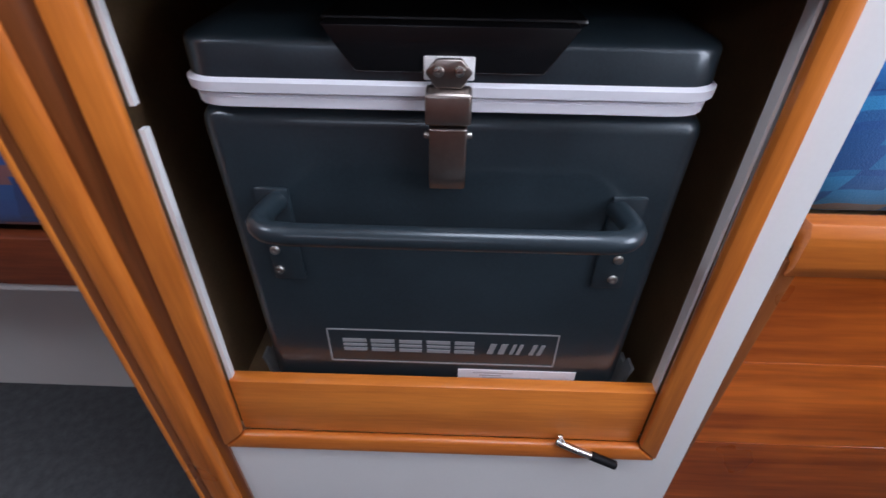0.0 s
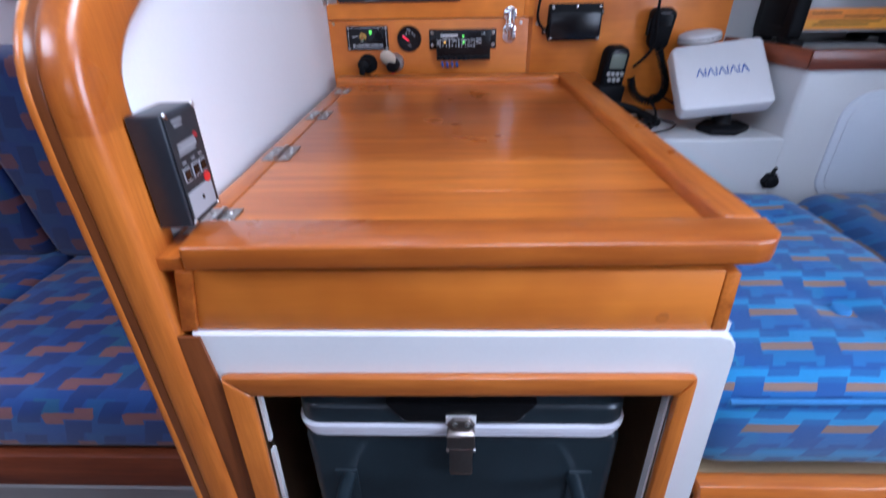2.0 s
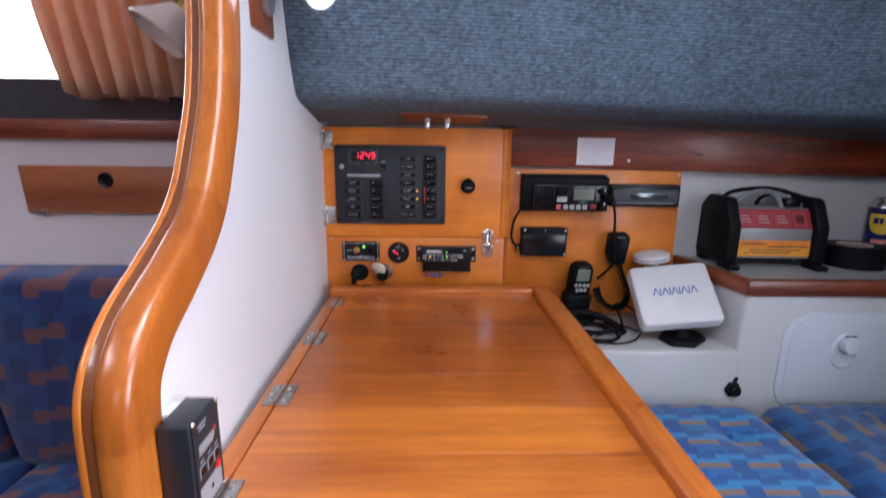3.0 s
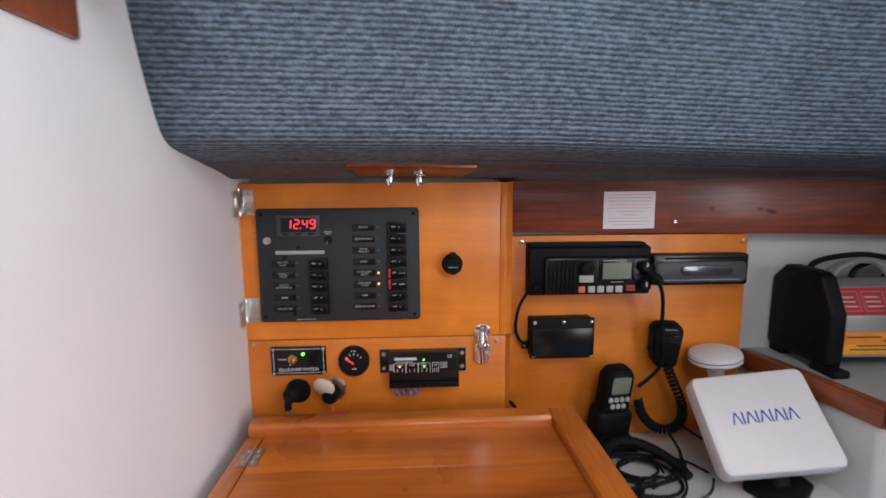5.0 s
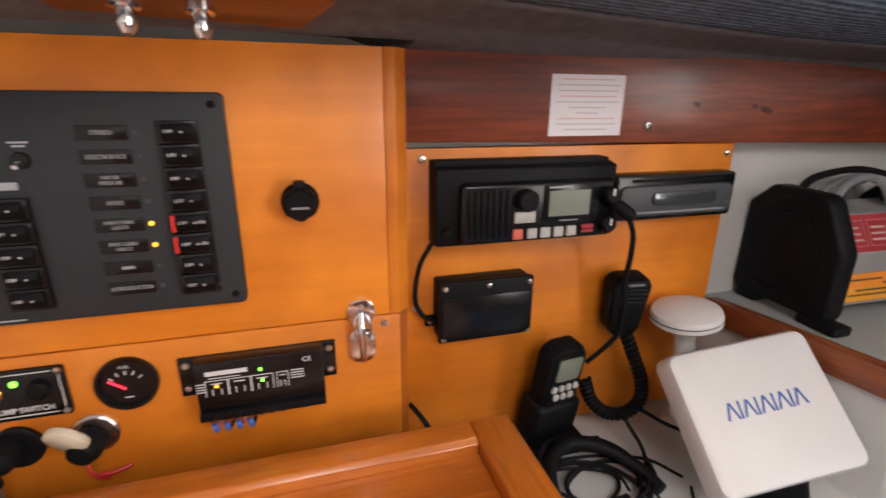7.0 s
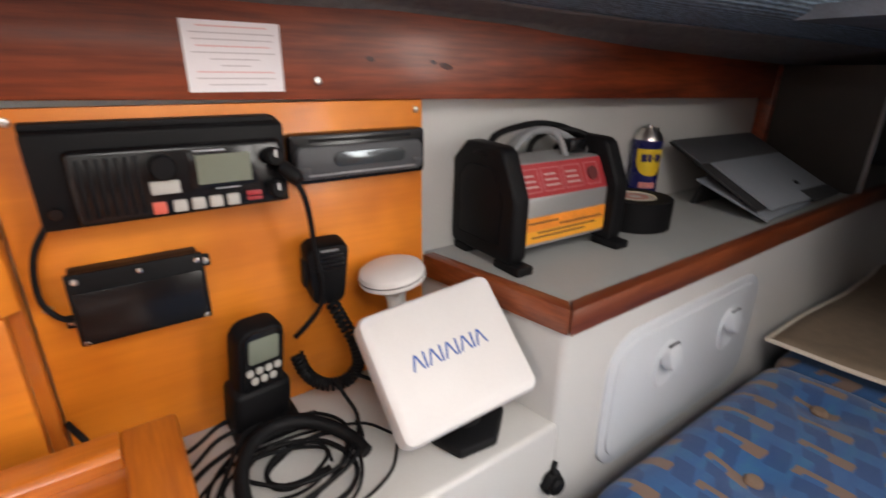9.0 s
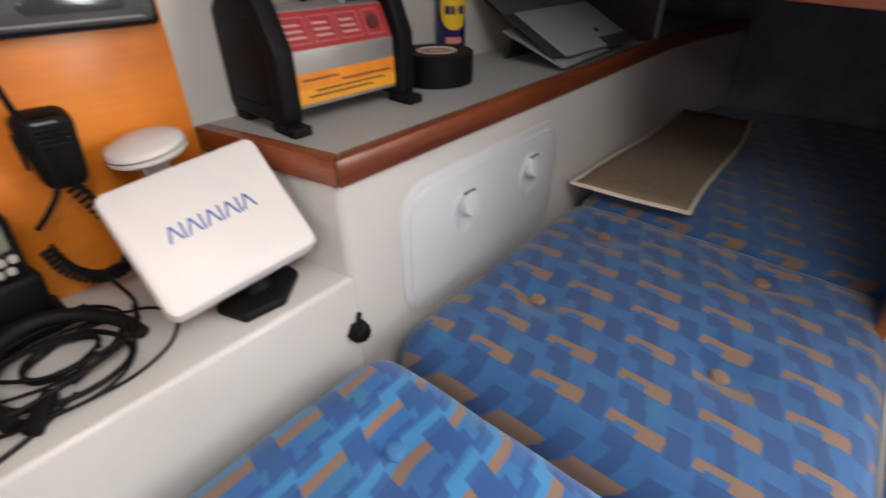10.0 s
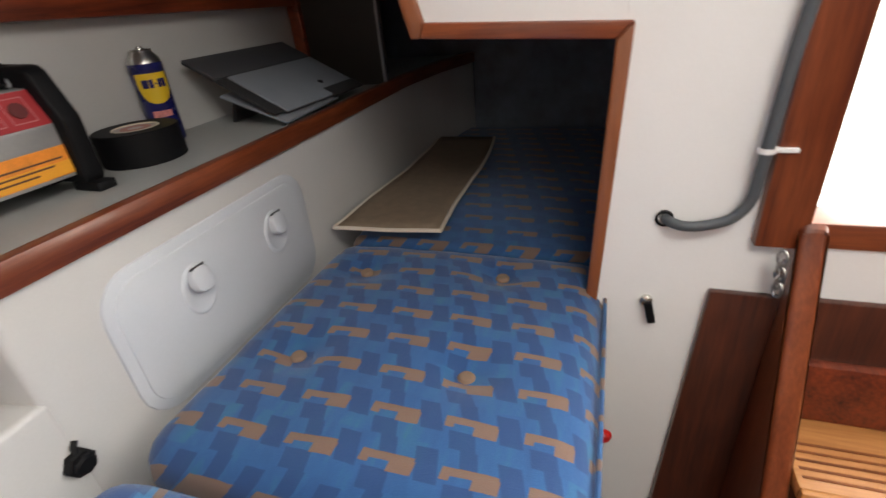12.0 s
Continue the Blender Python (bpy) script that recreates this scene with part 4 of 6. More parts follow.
grip = [(GX - 0.136, 0.357, hz - 0.008), (GX - 0.137, 0.340, hz - 0.005), (GX - 0.137, 0.322, hz - 0.002), (GX - 0.135, 0.309, hz), (GX - 0.127, 0.3005, hz), (GX - 0.112, 0.2975, hz), (GX - 0.09, 0.297, hz),
        (GX + 0.09, 0.297, hz), (GX + 0.112, 0.2975, hz), (GX + 0.127, 0.3005, hz), (GX + 0.135, 0.309, hz), (GX + 0.137, 0.322, hz - 0.002), (GX + 0.137, 0.340, hz - 0.005), (GX + 0.136, 0.357, hz - 0.008)]
handle = part("handle", tube(grip, 0.0085, 12, 6), fridge_paint, fridge)
for sx in (-1, 1):
    part("bracket", box(GX + sx * 0.142 - 0.012, 0.3515, 0.648, GX + sx * 0.142 + 0.016, 0.356, 0.742, 0.002), fridge_paint, handle)
    for z in (0.6810, 0.6590):
        part("screw", screw(GX + sx * 0.148, 0.3515, z, 0.0045), steel, handle)
# maker's plate: a thin outline round plain blocks
plate = part("badge_outline", joined(*[bar(x, z, w, h, 0.3552, 0.0008) for x, z, w, h in ((0.012, 0.581, 0.232, 0.0016), (0.012, 0.534, 0.232, 0.0016), (-0.104, 0.5575, 0.0016, 0.047), (0.128, 0.5575, 0.0016, 0.047))]), grey_ink, fridge, "thin grey outline")
for k, (x, w) in enumerate(((-0.0775, 0.026), (-0.049, 0.026), (-0.0205, 0.025), (0.008, 0.026), (0.0345, 0.022))):
    part("badge_block", joined(bar(x, 0.5655, w * 0.92, 0.0045, 0.3552, 0.0008), bar(x, 0.5525, w * 0.92, 0.0045, 0.3552, 0.0008), bar(x, 0.559, w * 0.92, 0.0035, 0.3552, 0.0008)), grey_ink, plate)
for x, w in ((0.068, 0.020), (0.0875, 0.012), (0.1085, 0.014)):
    part("badge_block", moved(joined(bar(-w * 0.28, 0, w * 0.3, 0.015, 0, 0.0008), bar(w * 0.28, 0, w * 0.3, 0.015, 0, 0.0008)), Matrix.Translation((x, 0.3552, 0.5585)) @ Matrix(((1, 0, 0.25, 0), (0, 1, 0, 0), (0, 0, 1, 0), (0, 0, 0, 1)))), grey_ink, plate)
sticker = part("sticker", box(0.029, 0.3542, 0.491, 0.154, 0.3554, 0.5255), paper, fridge, "white printed rating sticker")
for z, x0, x1 in ((0.5215, 0.045, 0.088), (0.5175, 0.052, 0.075), (0.5135, 0.055, 0.118), (0.5100, 0.055, 0.105)):
    part("print_line", box(x0, 0.3538, z - 0.0012, x1, 0.3543, z + 0.0012), ink_soft, sticker)
# the whole fridge stands close behind the retainer board
fridge.matrix_basis = pose(0.0135, 0.640, 0.412)
for sx, x in ((-1, -0.178), (1, 0.212)):
    tie = thing("tie_down_bracket", (x, 0.36, 0.412), "pale metal tie-down bracket beside the fridge", "bracket", "fridge tie-downs")
    part("upright", moved(box(-0.003, -0.002, 0, 0.003, 0.03, 0.085, 0.001), pose(x, 0.372, 0.412, 0, sx * 8, 0)), silver, tie)
    part("strap", moved(box(-0.002, -0.001, 0, 0.002, 0.016, 0.100, 0.001), pose(x + sx * -0.012, 0.366, 0.412, 0, sx * 14, 0)), silver, tie)
pin = thing("locking_pin", (0.19, 0.318, 0.43), "knurled steel pin with a black grip on the frame", "pin")
part("shaft", tube([(0.143, 0.318, 0.4385), (0.150, 0.315, 0.4365), (0.184, 0.312, 0.4205)], 0.0042, 10, 4), steel, pin)
part("hook", tube([(0.150, 0.3245, 0.4385), (0.1465, 0.320, 0.4435), (0.150, 0.316, 0.4400)], 0.0022, 8, 4), steel, pin)
part("grip", tube([(0.183, 0.3120, 0.4210), (0.199, 0.3105, 0.4135), (0.213, 0.3095, 0.4068)], 0.0052, 12, 3), black_plastic, pin)


# ---- switch panel on the door ----
QY = PY - 0.009
BX0, BX1, BZ0, BZ1 = -0.2585, 0.0215, 1.2145, 1.4145
swp = thing("switch_panel", (-0.124, QY, BZ0), "charcoal circuit breaker panel with a red voltage readout", "switch panel")
part("plate", moved(slab(BX1 - BX0, BZ1 - BZ0, 0.009, 0.006, 0.0015), pose((BX0 + BX1) / 2, PY, (BZ0 + BZ1) / 2)), grey_panel, swp)


def at_uv(u, v):
    return BX0 + u * (BX1 - BX0), BZ1 - v * (BZ1 - BZ0)


x, z = at_uv(0.255, 0.148)
meter = part("voltmeter", box(x - 0.037, QY - 0.002, z - 0.018, x + 0.037, QY, z + 0.018, 0.001), dark_grey, swp, "digital voltmeter bezel")
part("window", box(x - 0.029, QY - 0.0026, z - 0.011, x + 0.031, QY - 0.002, z + 0.014), black_gloss, meter)
SEGMENTS = {"1": "bc", "2": "abged", "4": "fgbc", "9": "abcdfg"}


def seven_segment(ch, cx, cz, w=0.0078, h=0.0150, t=0.0017):
    """One lit figure of slanted bars, with small gaps between them."""
    place = {"a": (0, h / 2, w - t, t), "g": (0, 0, w - t, t), "d": (0, -h / 2, w - t, t), "f": (-w / 2, h / 4, t, h / 2 - t), "b": (w / 2, h / 4, t, h / 2 - t), "e": (-w / 2, -h / 4, t, h / 2 - t), "c": (w / 2, -h / 4, t, h / 2 - t)}
    return joined(*[bar(cx + place[s][0] + 0.10 * place[s][1], cz + place[s][1], place[s][2], place[s][3], QY - 0.0027, 0.0005) for s in SEGMENTS[ch]])


for ch, dx in (("1", -0.0135), ("2", 0.0), ("4", 0.0145), ("9", 0.0275)):
    part("digit", seven_segment(ch, x - 0.002 + dx, z + 0.003), led_red, meter, "lit red digit " + ch)
part("decimal_point", bar(x + 0.0045, z - 0.0045, 0.0017, 0.0017, QY - 0.0027, 0.0005), led_red, meter, "lit red point")
for dx in (-0.022, 0.0, 0.022):
    part("meter_button", box(x + dx - 0.005, QY - 0.003, z - 0.0155, x + dx + 0.005, QY - 0.002, z - 0.0125), black_gloss, meter)
x, z = at_uv(0.064, 0.275)
part("push_button", disc(x, QY, z, 0.0062, 0.005), label_grey, swp, "pale round push button")
x, z = at_uv(0.436, 0.275)
tog = part("toggle", disc(x, QY, z, 0.007, 0.003), black_gloss, swp)
part("bat", tube([(x, QY - 0.002, z), (x, QY - 0.008, z - 0.002), (x, QY - 0.013, z - 0.004)], 0.002, 8, 2), chrome, tog)
part("toggle_label", joined(bar(x, z + 0.0145, 0.014, 0.0016, QY, 0.0004), bar(x, z + 0.0115, 0.009, 0.0016, QY, 0.0004)), label_grey, tog)
x, z = at_uv(0.26, 0.38)
part("title_strip", box(x - 0.042, QY - 0.001, z - 0.0032, x + 0.042, QY, z + 0.0032, 0.0004), label_grey, swp, "pale grey title strip")
part("foot_strip", box(at_uv(0.22, 0)[0], QY - 0.0006, BZ0 + 0.0035, at_uv(0.34, 0)[0], QY, BZ0 + 0.0047), label_grey, swp)


def breaker(u, v, words, lu, eu, on):
    x, z = at_uv(u, v)
    unit = part("breaker", box(x - 0.0165, QY - 0.006, z - 0.0098, x + 0.0165, QY, z + 0.0098, 0.0012), black_gloss, swp)
    part("rocker", prism([(QY - 0.006, z - 0.0075), (QY - 0.0075, z - 0.0075), (QY - 0.011, z + 0.0005), (QY - 0.0085, z + 0.0075), (QY - 0.006, z + 0.0075)], "x", x - 0.0125, x + 0.0125, 0.0006), black_plastic, unit)
    if on:
        part("on_flag", box(x - 0.0160, QY - 0.0095, z - 0.0078, x - 0.0125, QY - 0.006, z + 0.0078, 0.0005), red_switch, unit, "red on-flag")
        lettering("on_mark", "ON", 0.0042, Matrix.Translation((x + 0.0095, QY - 0.0112, z + 0.001)), white_ink, unit)
    lettering("off_mark", "OFF", 0.0042, Matrix.Translation((x - 0.006, QY - 0.0112, z + 0.001)), white_ink, unit)
    part("rating_dot", disc(x + 0.004, QY - 0.0107, z + 0.0005, 0.0010, 0.0006, 0.0002, 8), white_ink, unit)
    lx, lz = at_uv(lu, v)
    tag = part("name_plate", box(lx - 0.0195, QY - 0.0012, lz - 0.0062, lx + 0.0195, QY, lz + 0.0062, 0.0005), black_gloss, swp)
    if not words:
        part("name", bar(lx, lz, 0.010, 0.0026, QY - 0.0012, 0.0004), label_grey, tag)
    else:
        lettering("name", words, 0.0052 if "\n" not in words else 0.0046, Matrix.Translation((lx, QY - 0.0016, lz)), label_grey, tag, 0.9)
    ex, ez = at_uv(eu, v)
    part("indicator", disc(ex, QY, ez, 0.0021, 0.0018, 0.0006, 10), led_amber if on else dark_grey, swp)


for k, words in enumerate(("STEREO", "ELECTRONICS", "WATER\nPRESSURE", "SPARE", "MAIN CABIN\nLIGHTS", "FWD CABIN\nLIGHTS", "", "REFRIGERATION")):
    breaker(0.862, 0.167 + 0.1005 * k, words, 0.653, 0.742, k in (4, 5))
for k, words in enumerate(("ANCHOR\nLIGHT", "RUNNING\nLIGHTS", "SAILING\nINSTRUMENTS", "", "ACCESSORY")):
    breaker(0.372, 0.477 + 0.1005 * k, words, 0.153, 0.236, False)
for u, v in ((0.03, 0.05), (0.965, 0.05), (0.965, 0.95), (0.03, 0.95), (0.25, 0.335), (0.21, 0.93), (0.165, 0.425)):
    x, z = at_uv(u, v)
    part("fixing_screw", screw(x, QY, z, 0.0036), black_plastic, swp)
for z in (1.4255, 1.235):
    h = part("hinge", box(-0.2860, PY - 0.0022, z - 0.022, -0.2625, PY - 0.0002, z + 0.022, 0.0008), steel, upper_door, "worn nickel butt hinge")
    part("wall_leaf", box(-0.2885, PY - 0.030, z - 0.024, -0.2840, PY - 0.006, z + 0.020, 0.0008), steel, h)
    part("knuckle", moved(lathe([(0, -0.024), (0.0042, -0.024), (0.0046, -0.008), (0.0042, -0.0075), (0.0046, 0.008), (0.0042, 0.0085), (0.0042, 0.024), (0, 0.024)], 12), pose(-0.2860, PY - 0.0045, z)), steel, h)
    for dz in (-0.013, 0.013):
        part("screw", screw(-0.270, PY - 0.002, z + dz, 0.0034), steel, h)
knob = part("knob", disc(0.080, PY, 1.313, 0.0185, 0.006, 0.002, 24), black_plastic, upper_door, "black plastic turn knob")
bm = lathe([(0.0165, 0), (0.0165, 0.016), (0.014, 0.019), (0, 0.019)], 24)
for v in bm.verts:
    a = math.atan2(v.co.y, v.co.x)
    k = 1 - 0.10 * (0.5 + 0.5 * math.cos(6 * a))
    v.co.x *= k
    v.co.y *= k
part("grip", moved(bm, pose(0.080, PY - 0.005, 1.313, 90, 0, 0)), black_plastic, knob)
part("pointer", box(0.0745, PY - 0.022, 1.327, 0.0855, PY - 0.006, 1.335, 0.002), black_plastic, knob)
part("latch_tab", box(0.072, PY - 0.0248, 1.3095, 0.088, PY - 0.0238, 1.3115), mid_grey, knob)
hasp = thing("door_catch", (0.134, PY, 1.162), "chromed over-centre catch holding the panel door", "catch")
part("base_upper", moved(slab(0.030, 0.030, 0.004, 0.013, 0.0012), pose(0.134, PY, 1.186)), chrome, hasp)
part("base_lower", moved(slab(0.030, 0.042, 0.004, 0.013, 0.0012), pose(0.134, PY, 1.146)), chrome, hasp)
part("lever", tube([(0.134, PY - 0.006, 1.187), (0.133, PY - 0.013, 1.165), (0.134, PY - 0.008, 1.130)], 0.0038, 10, 4), chrome, hasp)
part("loop", tube([(0.142, PY - 0.005, 1.152), (0.143, PY - 0.010, 1.170), (0.139, PY - 0.008, 1.184), (0.129, PY - 0.008, 1.184), (0.126, PY - 0.010, 1.170), (0.127, PY - 0.005, 1.152)], 0.0016, 8, 3), chrome, hasp)
part("lever_pad", box(0.1285, PY - 0.013, 1.154, 0.1395, PY - 0.008, 1.166, 0.002), chrome, hasp)
for z in (1.193, 1.134):
    part("rivet", screw(0.134, PY - 0.004, z, 0.0034), steel, hasp)
part("side_screw", screw(0.160, PY + 0.001, 1.168, 0.0042), steel, lower_panel)
part("side_screw", screw(-0.277, PY + 0.001, 1.171, 0.0036), steel, lower_panel)

# ---- lower panel fittings ----
LY = PY + 0.001
bilge = thing("bilge_switch", (-0.199, LY, 1.112), "black bilge pump switch panel with white lettering", "switch panel")
part("plate", moved(slab(0.098, 0.053, 0.004, 0.003, 0.001), pose(-0.199, LY, 1.1395)), black_gloss, bilge)
for x0, z0, w, h in ((-0.199, 1.162, 0.078, 0.0009), (-0.199, 1.1175, 0.078, 0.0009), (-0.2435, 1.1395, 0.0009, 0.036), (-0.1545, 1.1395, 0.0009, 0.036)):
    part("outline", bar(x0, z0, w, h, LY - 0.004, 0.0003), white_ink, bilge)
lettering("legend", "BILGE PUMP SWITCH", 0.0082, Matrix.Translation((-0.199, LY - 0.0043, 1.1235)), white_ink, bilge, 0.92, 0.0001)
for sx in (-1, 1):
    for sz in (-1, 1):
        part("screw", screw(-0.199 + sx * 0.0445, LY - 0.004, 1.1395 + sz * 0.0222, 0.0032), steel, bilge)
part("lamp_lens", disc(-0.191, LY - 0.004, 1.1525, 0.0032, 0.002, 0.0006, 12), led_green, bilge, "lit green indicator")
part("fuse_cap", disc(-0.172, LY - 0.004, 1.1455, 0.0095, 0.009, 0.002, 18), black_plastic, bilge)
tog = part("toggle_switch", disc(-0.209, LY - 0.004, 1.1435, 0.0088, 0.004, 0.001, 18), brass, bilge, "brass nut and toggle")
part("bat", tube([(-0.209, LY - 0.007, 1.1435), (-0.209, LY - 0.014, 1.140), (-0.209, LY - 0.020, 1.136)], 0.0034, 10, 3), chrome, tog)
part("mark", bar(-0.2275, 1.143, 0.016, 0.0012, LY - 0.004, 0.0003), white_ink, bilge)

gauge = thing("fuel_gauge", (-0.100, LY, 1.109), "round black gauge with a red needle", "gauge")
part("bezel", moved(lathe([(0.0285, 0), (0.0285, 0.006), (0.0270, 0.0085), (0.0240, 0.0085), (0.0235, 0.004), (0, 0.004)], 32), pose(-0.100, LY, 1.137, 90, 0, 0)), black_gloss, gauge)
# needle shares the readout's emission, so it glows without being a lamp
part("needle", moved(box(-0.0008, -0.0062, 0.0, 0.0008, -0.0055, 0.0175), pose(-0.101, LY, 1.1325, 0, -54, 0)), led_red, gauge, "red needle")
for a in (-50, -25, 0, 25, 50):
    part("tick", moved(box(-0.0006, -0.0045, 0.0145, 0.0006, -0.0041, 0.0190), pose(-0.100, LY, 1.1330, 0, a, 0)), white_ink, gauge)
lettering("unit", "FUEL", 0.0045, Matrix.Translation((-0.100, LY - 0.0046, 1.1560)), white_ink, gauge)
part("maker_mark", bar(-0.100, 1.122, 0.008, 0.0012, LY - 0.004, 0.0004), white_ink, gauge)

ctl = thing("solar_controller", (0.026, LY, 1.086), "black solar charge controller with a terminal strip", "charge controller")
part("flange", box(-0.053, LY - 0.004, 1.113, 0.104, LY, 1.1565, 0.0008), black_gloss, ctl)
part("housing", box(-0.036, LY - 0.020, 1.098, 0.090, LY - 0.003, 1.1565, 0.0016), black_gloss, ctl)
part("terminal_step", box(-0.036, LY - 0.024, 1.091, 0.090, LY - 0.003, 1.1005, 0.0012), black_plastic, ctl)
fy = LY - 0.020
part("brand_block", joined(bar(-0.006, 1.1445, 0.040, 0.0048, fy, 0.0004), bar(-0.008, 1.1390, 0.030, 0.0008, fy, 0.0004)), white_ink, ctl)
for x0 in (-0.0165, 0.0055, 0.0275, 0.0475):
    w = 0.021 if x0 < 0.04 else 0.011
    part("diagram_box", joined(bar(x0, 1.1362, w, 0.0008, fy, 0.0004), bar(x0 - w / 2, 1.1275, 0.0008, 0.018, fy, 0.0004), bar(x0 + w / 2, 1.1275, 0.0008, 0.018, fy, 0.0004),
                               bar(x0, 1.1325, w * 0.5, 0.0012, fy, 0.0004), bar(x0 - w * 0.2, 1.123, 0.001, 0.007, fy, 0.0004), bar(x0 + w * 0.2, 1.123, 0.001, 0.007, fy, 0.0004)), white_ink, ctl)
for z0 in (1.1335, 1.1305, 1.1275, 1.1245):
    part("small_print", joined(bar(-0.0315, z0, 0.008, 0.0010, fy, 0.0004), bar(0.0625, z0 + 0.003, 0.013, 0.0010, fy, 0.0004)), white_ink, ctl)
for x0, z0, mm in ((-0.0165, 1.1295, led_amber), (0.0275, 1.1295, led_green), (0.0265, 1.1425, led_green)):
    part("status_light", disc(x0, fy, z0, 0.0020, 0.0008, 0.0003, 10), mm, ctl)
lettering("mark", "CE", 0.0075, Matrix.Translation((0.073, fy - 0.0003, 1.1475)), white_ink, ctl)
for k in range(7):
    x0 = -0.024 + 0.0115 * k
    part("terminal", moved(lathe([(0.0042, 0), (0.0042, 0.0015), (0.001, 0.0015), (0.001, 0.0005), (0, 0.0005)], 10), pose(x0, LY - 0.0235, 1.0955, 90, 0, 0)), black_gloss, ctl)
for x0 in (-0.046, 0.097):
    for z0 in (1.122, 1.148):
        part("screw", screw(x0, LY - 0.004, z0, 0.0042), steel, ctl)
for k, (mm, w2) in enumerate(((terminal_blue, wire_pink), (terminal_blue, black_rubber), (terminal_blue, wire_pink), (terminal_blue, black_rubber))):
    x0 = -0.0235 + 0.0115 * k
    lead = part("lead", tube([(x0, LY - 0.024, 1.088), (x0 + 0.001, LY - 0.024, 1.083), (x0 + 0.001, LY - 0.021, 1.078)], 0.0028, 8, 3), mm, ctl, "blue crimp terminal")
    part("wire", tube([(x0 + 0.001, LY - 0.021, 1.0785), (x0 + 0.002, LY - 0.012, 1.0735), (x0 + 0.003, LY - 0.001, 1.0735)], 0.0018, 6, 3), w2, lead)

sock1 = thing("power_socket", (-0.206, LY, 1.07), "black power socket with a plug and wires", "socket", "sockets on the lower panel")
part("flange", disc(-0.203, LY, 1.0825, 0.0225, 0.006, 0.002, 24), black_plastic, sock1)
part("plug", moved(lathe([(0, 0), (0.0142, 0), (0.0150, 0.010), (0.0136, 0.020), (0.009, 0.024), (0, 0.0245)], 18), pose(-0.209, LY - 0.005, 1.0845, 98, 0, -8)), black_rubber, sock1)
part("plug_tail", tube([(-0.212, LY - 0.026, 1.082), (-0.215, LY - 0.028, 1.068), (-0.2155, LY - 0.026, 1.060)], 0.0065, 10, 3), black_rubber, sock1)
part("wire", tube([(-0.216, LY - 0.026, 1.061), (-0.218, LY - 0.025, 1.048), (-0.221, LY - 0.020, 1.030), (-0.221, LY - 0.018, 1.020)], 0.0019, 6, 4), wire_pink, sock1, "pink wire")
part("wire", tube([(-0.2135, LY - 0.026, 1.061), (-0.2145, LY - 0.025, 1.046), (-0.2165, LY - 0.020, 1.030), (-0.2165, LY - 0.018, 1.020)], 0.0019, 6, 4), mid_grey, sock1)
sock2 = thing("power_socket", (-0.142, LY, 1.07), "capped power socket with a red wire", "socket", "sockets on the lower panel")
part("flange", disc(-0.137, LY, 1.0845, 0.0215, 0.005, 0.002, 24), steel, sock2, "pale metal ring")
part("plug", moved(lathe([(0, 0), (0.015, 0), (0.0155, 0.016), (0.012, 0.024), (0, 0.025)], 18), pose(-0.140, LY - 0.004, 1.082, 102, 0, -10)), black_rubber, sock2)
part("cap", moved(lathe([(0, 0), (0.0185, 0), (0.0195, 0.003), (0.019, 0.007), (0.016, 0.009), (0, 0.0095)], 22), pose(-0.150, LY - 0.022, 1.1000, 118, 0, -18)), cap_cream, sock2, "cream rubber cap")
part("wire", tube([(-0.143, LY - 0.020, 1.068), (-0.141, LY - 0.022, 1.056), (-0.136, LY - 0.020, 1.044), (-0.131, LY - 0.010, 1.034)], 0.0017, 6, 4), wire_red, sock2, "red wire")
part("wire", tube([(-0.137, LY - 0.018, 1.046), (-0.126, LY - 0.010, 1.040), (-0.112, LY - 0.003, 1.041)], 0.0024, 6, 4), wire_red, sock2)

# ---- alarm box on the bulkhead ----
alarm = thing("gas_alarm", (-0.245, 0.385, 1.076), "black gas detector box on the bulkhead", "gas alarm")
ax0, ax1, ay0, ay1, az0, az1 = -0.256, -0.226, 0.3490, 0.4030, 1.070, 1.169
part("case", box(ax0, ay0, az0, ax1, ay1, az1, 0.0025, 3), plain("slate_plastic", (0.020, 0.025, 0.033), 0.36, var=0.15, relief=0.05), alarm)
part("back_plate", box(-0.2675, 0.375, az0 + 0.004, ax0 + 0.001, ay1 - 0.003, az1 - 0.004), white_plastic, alarm, "white backing plate")
face = part("face_plate", box(ax1, ay0 + 0.002, az0 + 0.002, ax1 + 0.002, ay1 - 0.002, az1 - 0.002, 0.0008), grey_panel, alarm)
fx = ax1 + 0.002


def on_face(y, z, w, h, t=0.0006):
    return box(fx, ay0 + y - w / 2, az0 + z - h / 2, fx + t, ay0 + y + w / 2, az0 + z + h / 2)


part("title", moved(joined(on_face(0.024, 0.072, 0.030, 0.0022), on_face(0.024, 0.068, 0.030, 0.0035), on_face(0.022, 0.064, 0.028, 0.0015)), pose(0, 0, 0)), label_grey, face)
part("title", joined(on_face(0.018, 0.092, 0.016, 0.0015), on_face(0.018, 0.088, 0.012, 0.0015)), label_grey, face)
for y in (0.012, 0.027, 0.040):
    part("key", joined(on_face(y, 0.046, 0.011, 0.012, 0.0004), on_face(y, 0.0565, 0.006, 0.0012)), label_grey, face)
    part("key_pad", on_face(y, 0.046, 0.008, 0.009, 0.0012), black_gloss, face)
part("reset_button", moved(lathe([(0.005, 0), (0.005, 0.0012), (0, 0.0016)], 14), pose(fx, ay0 + 0.041, az0 + 0.034, 0, 90, 0)), red_switch, face, "orange-red button")
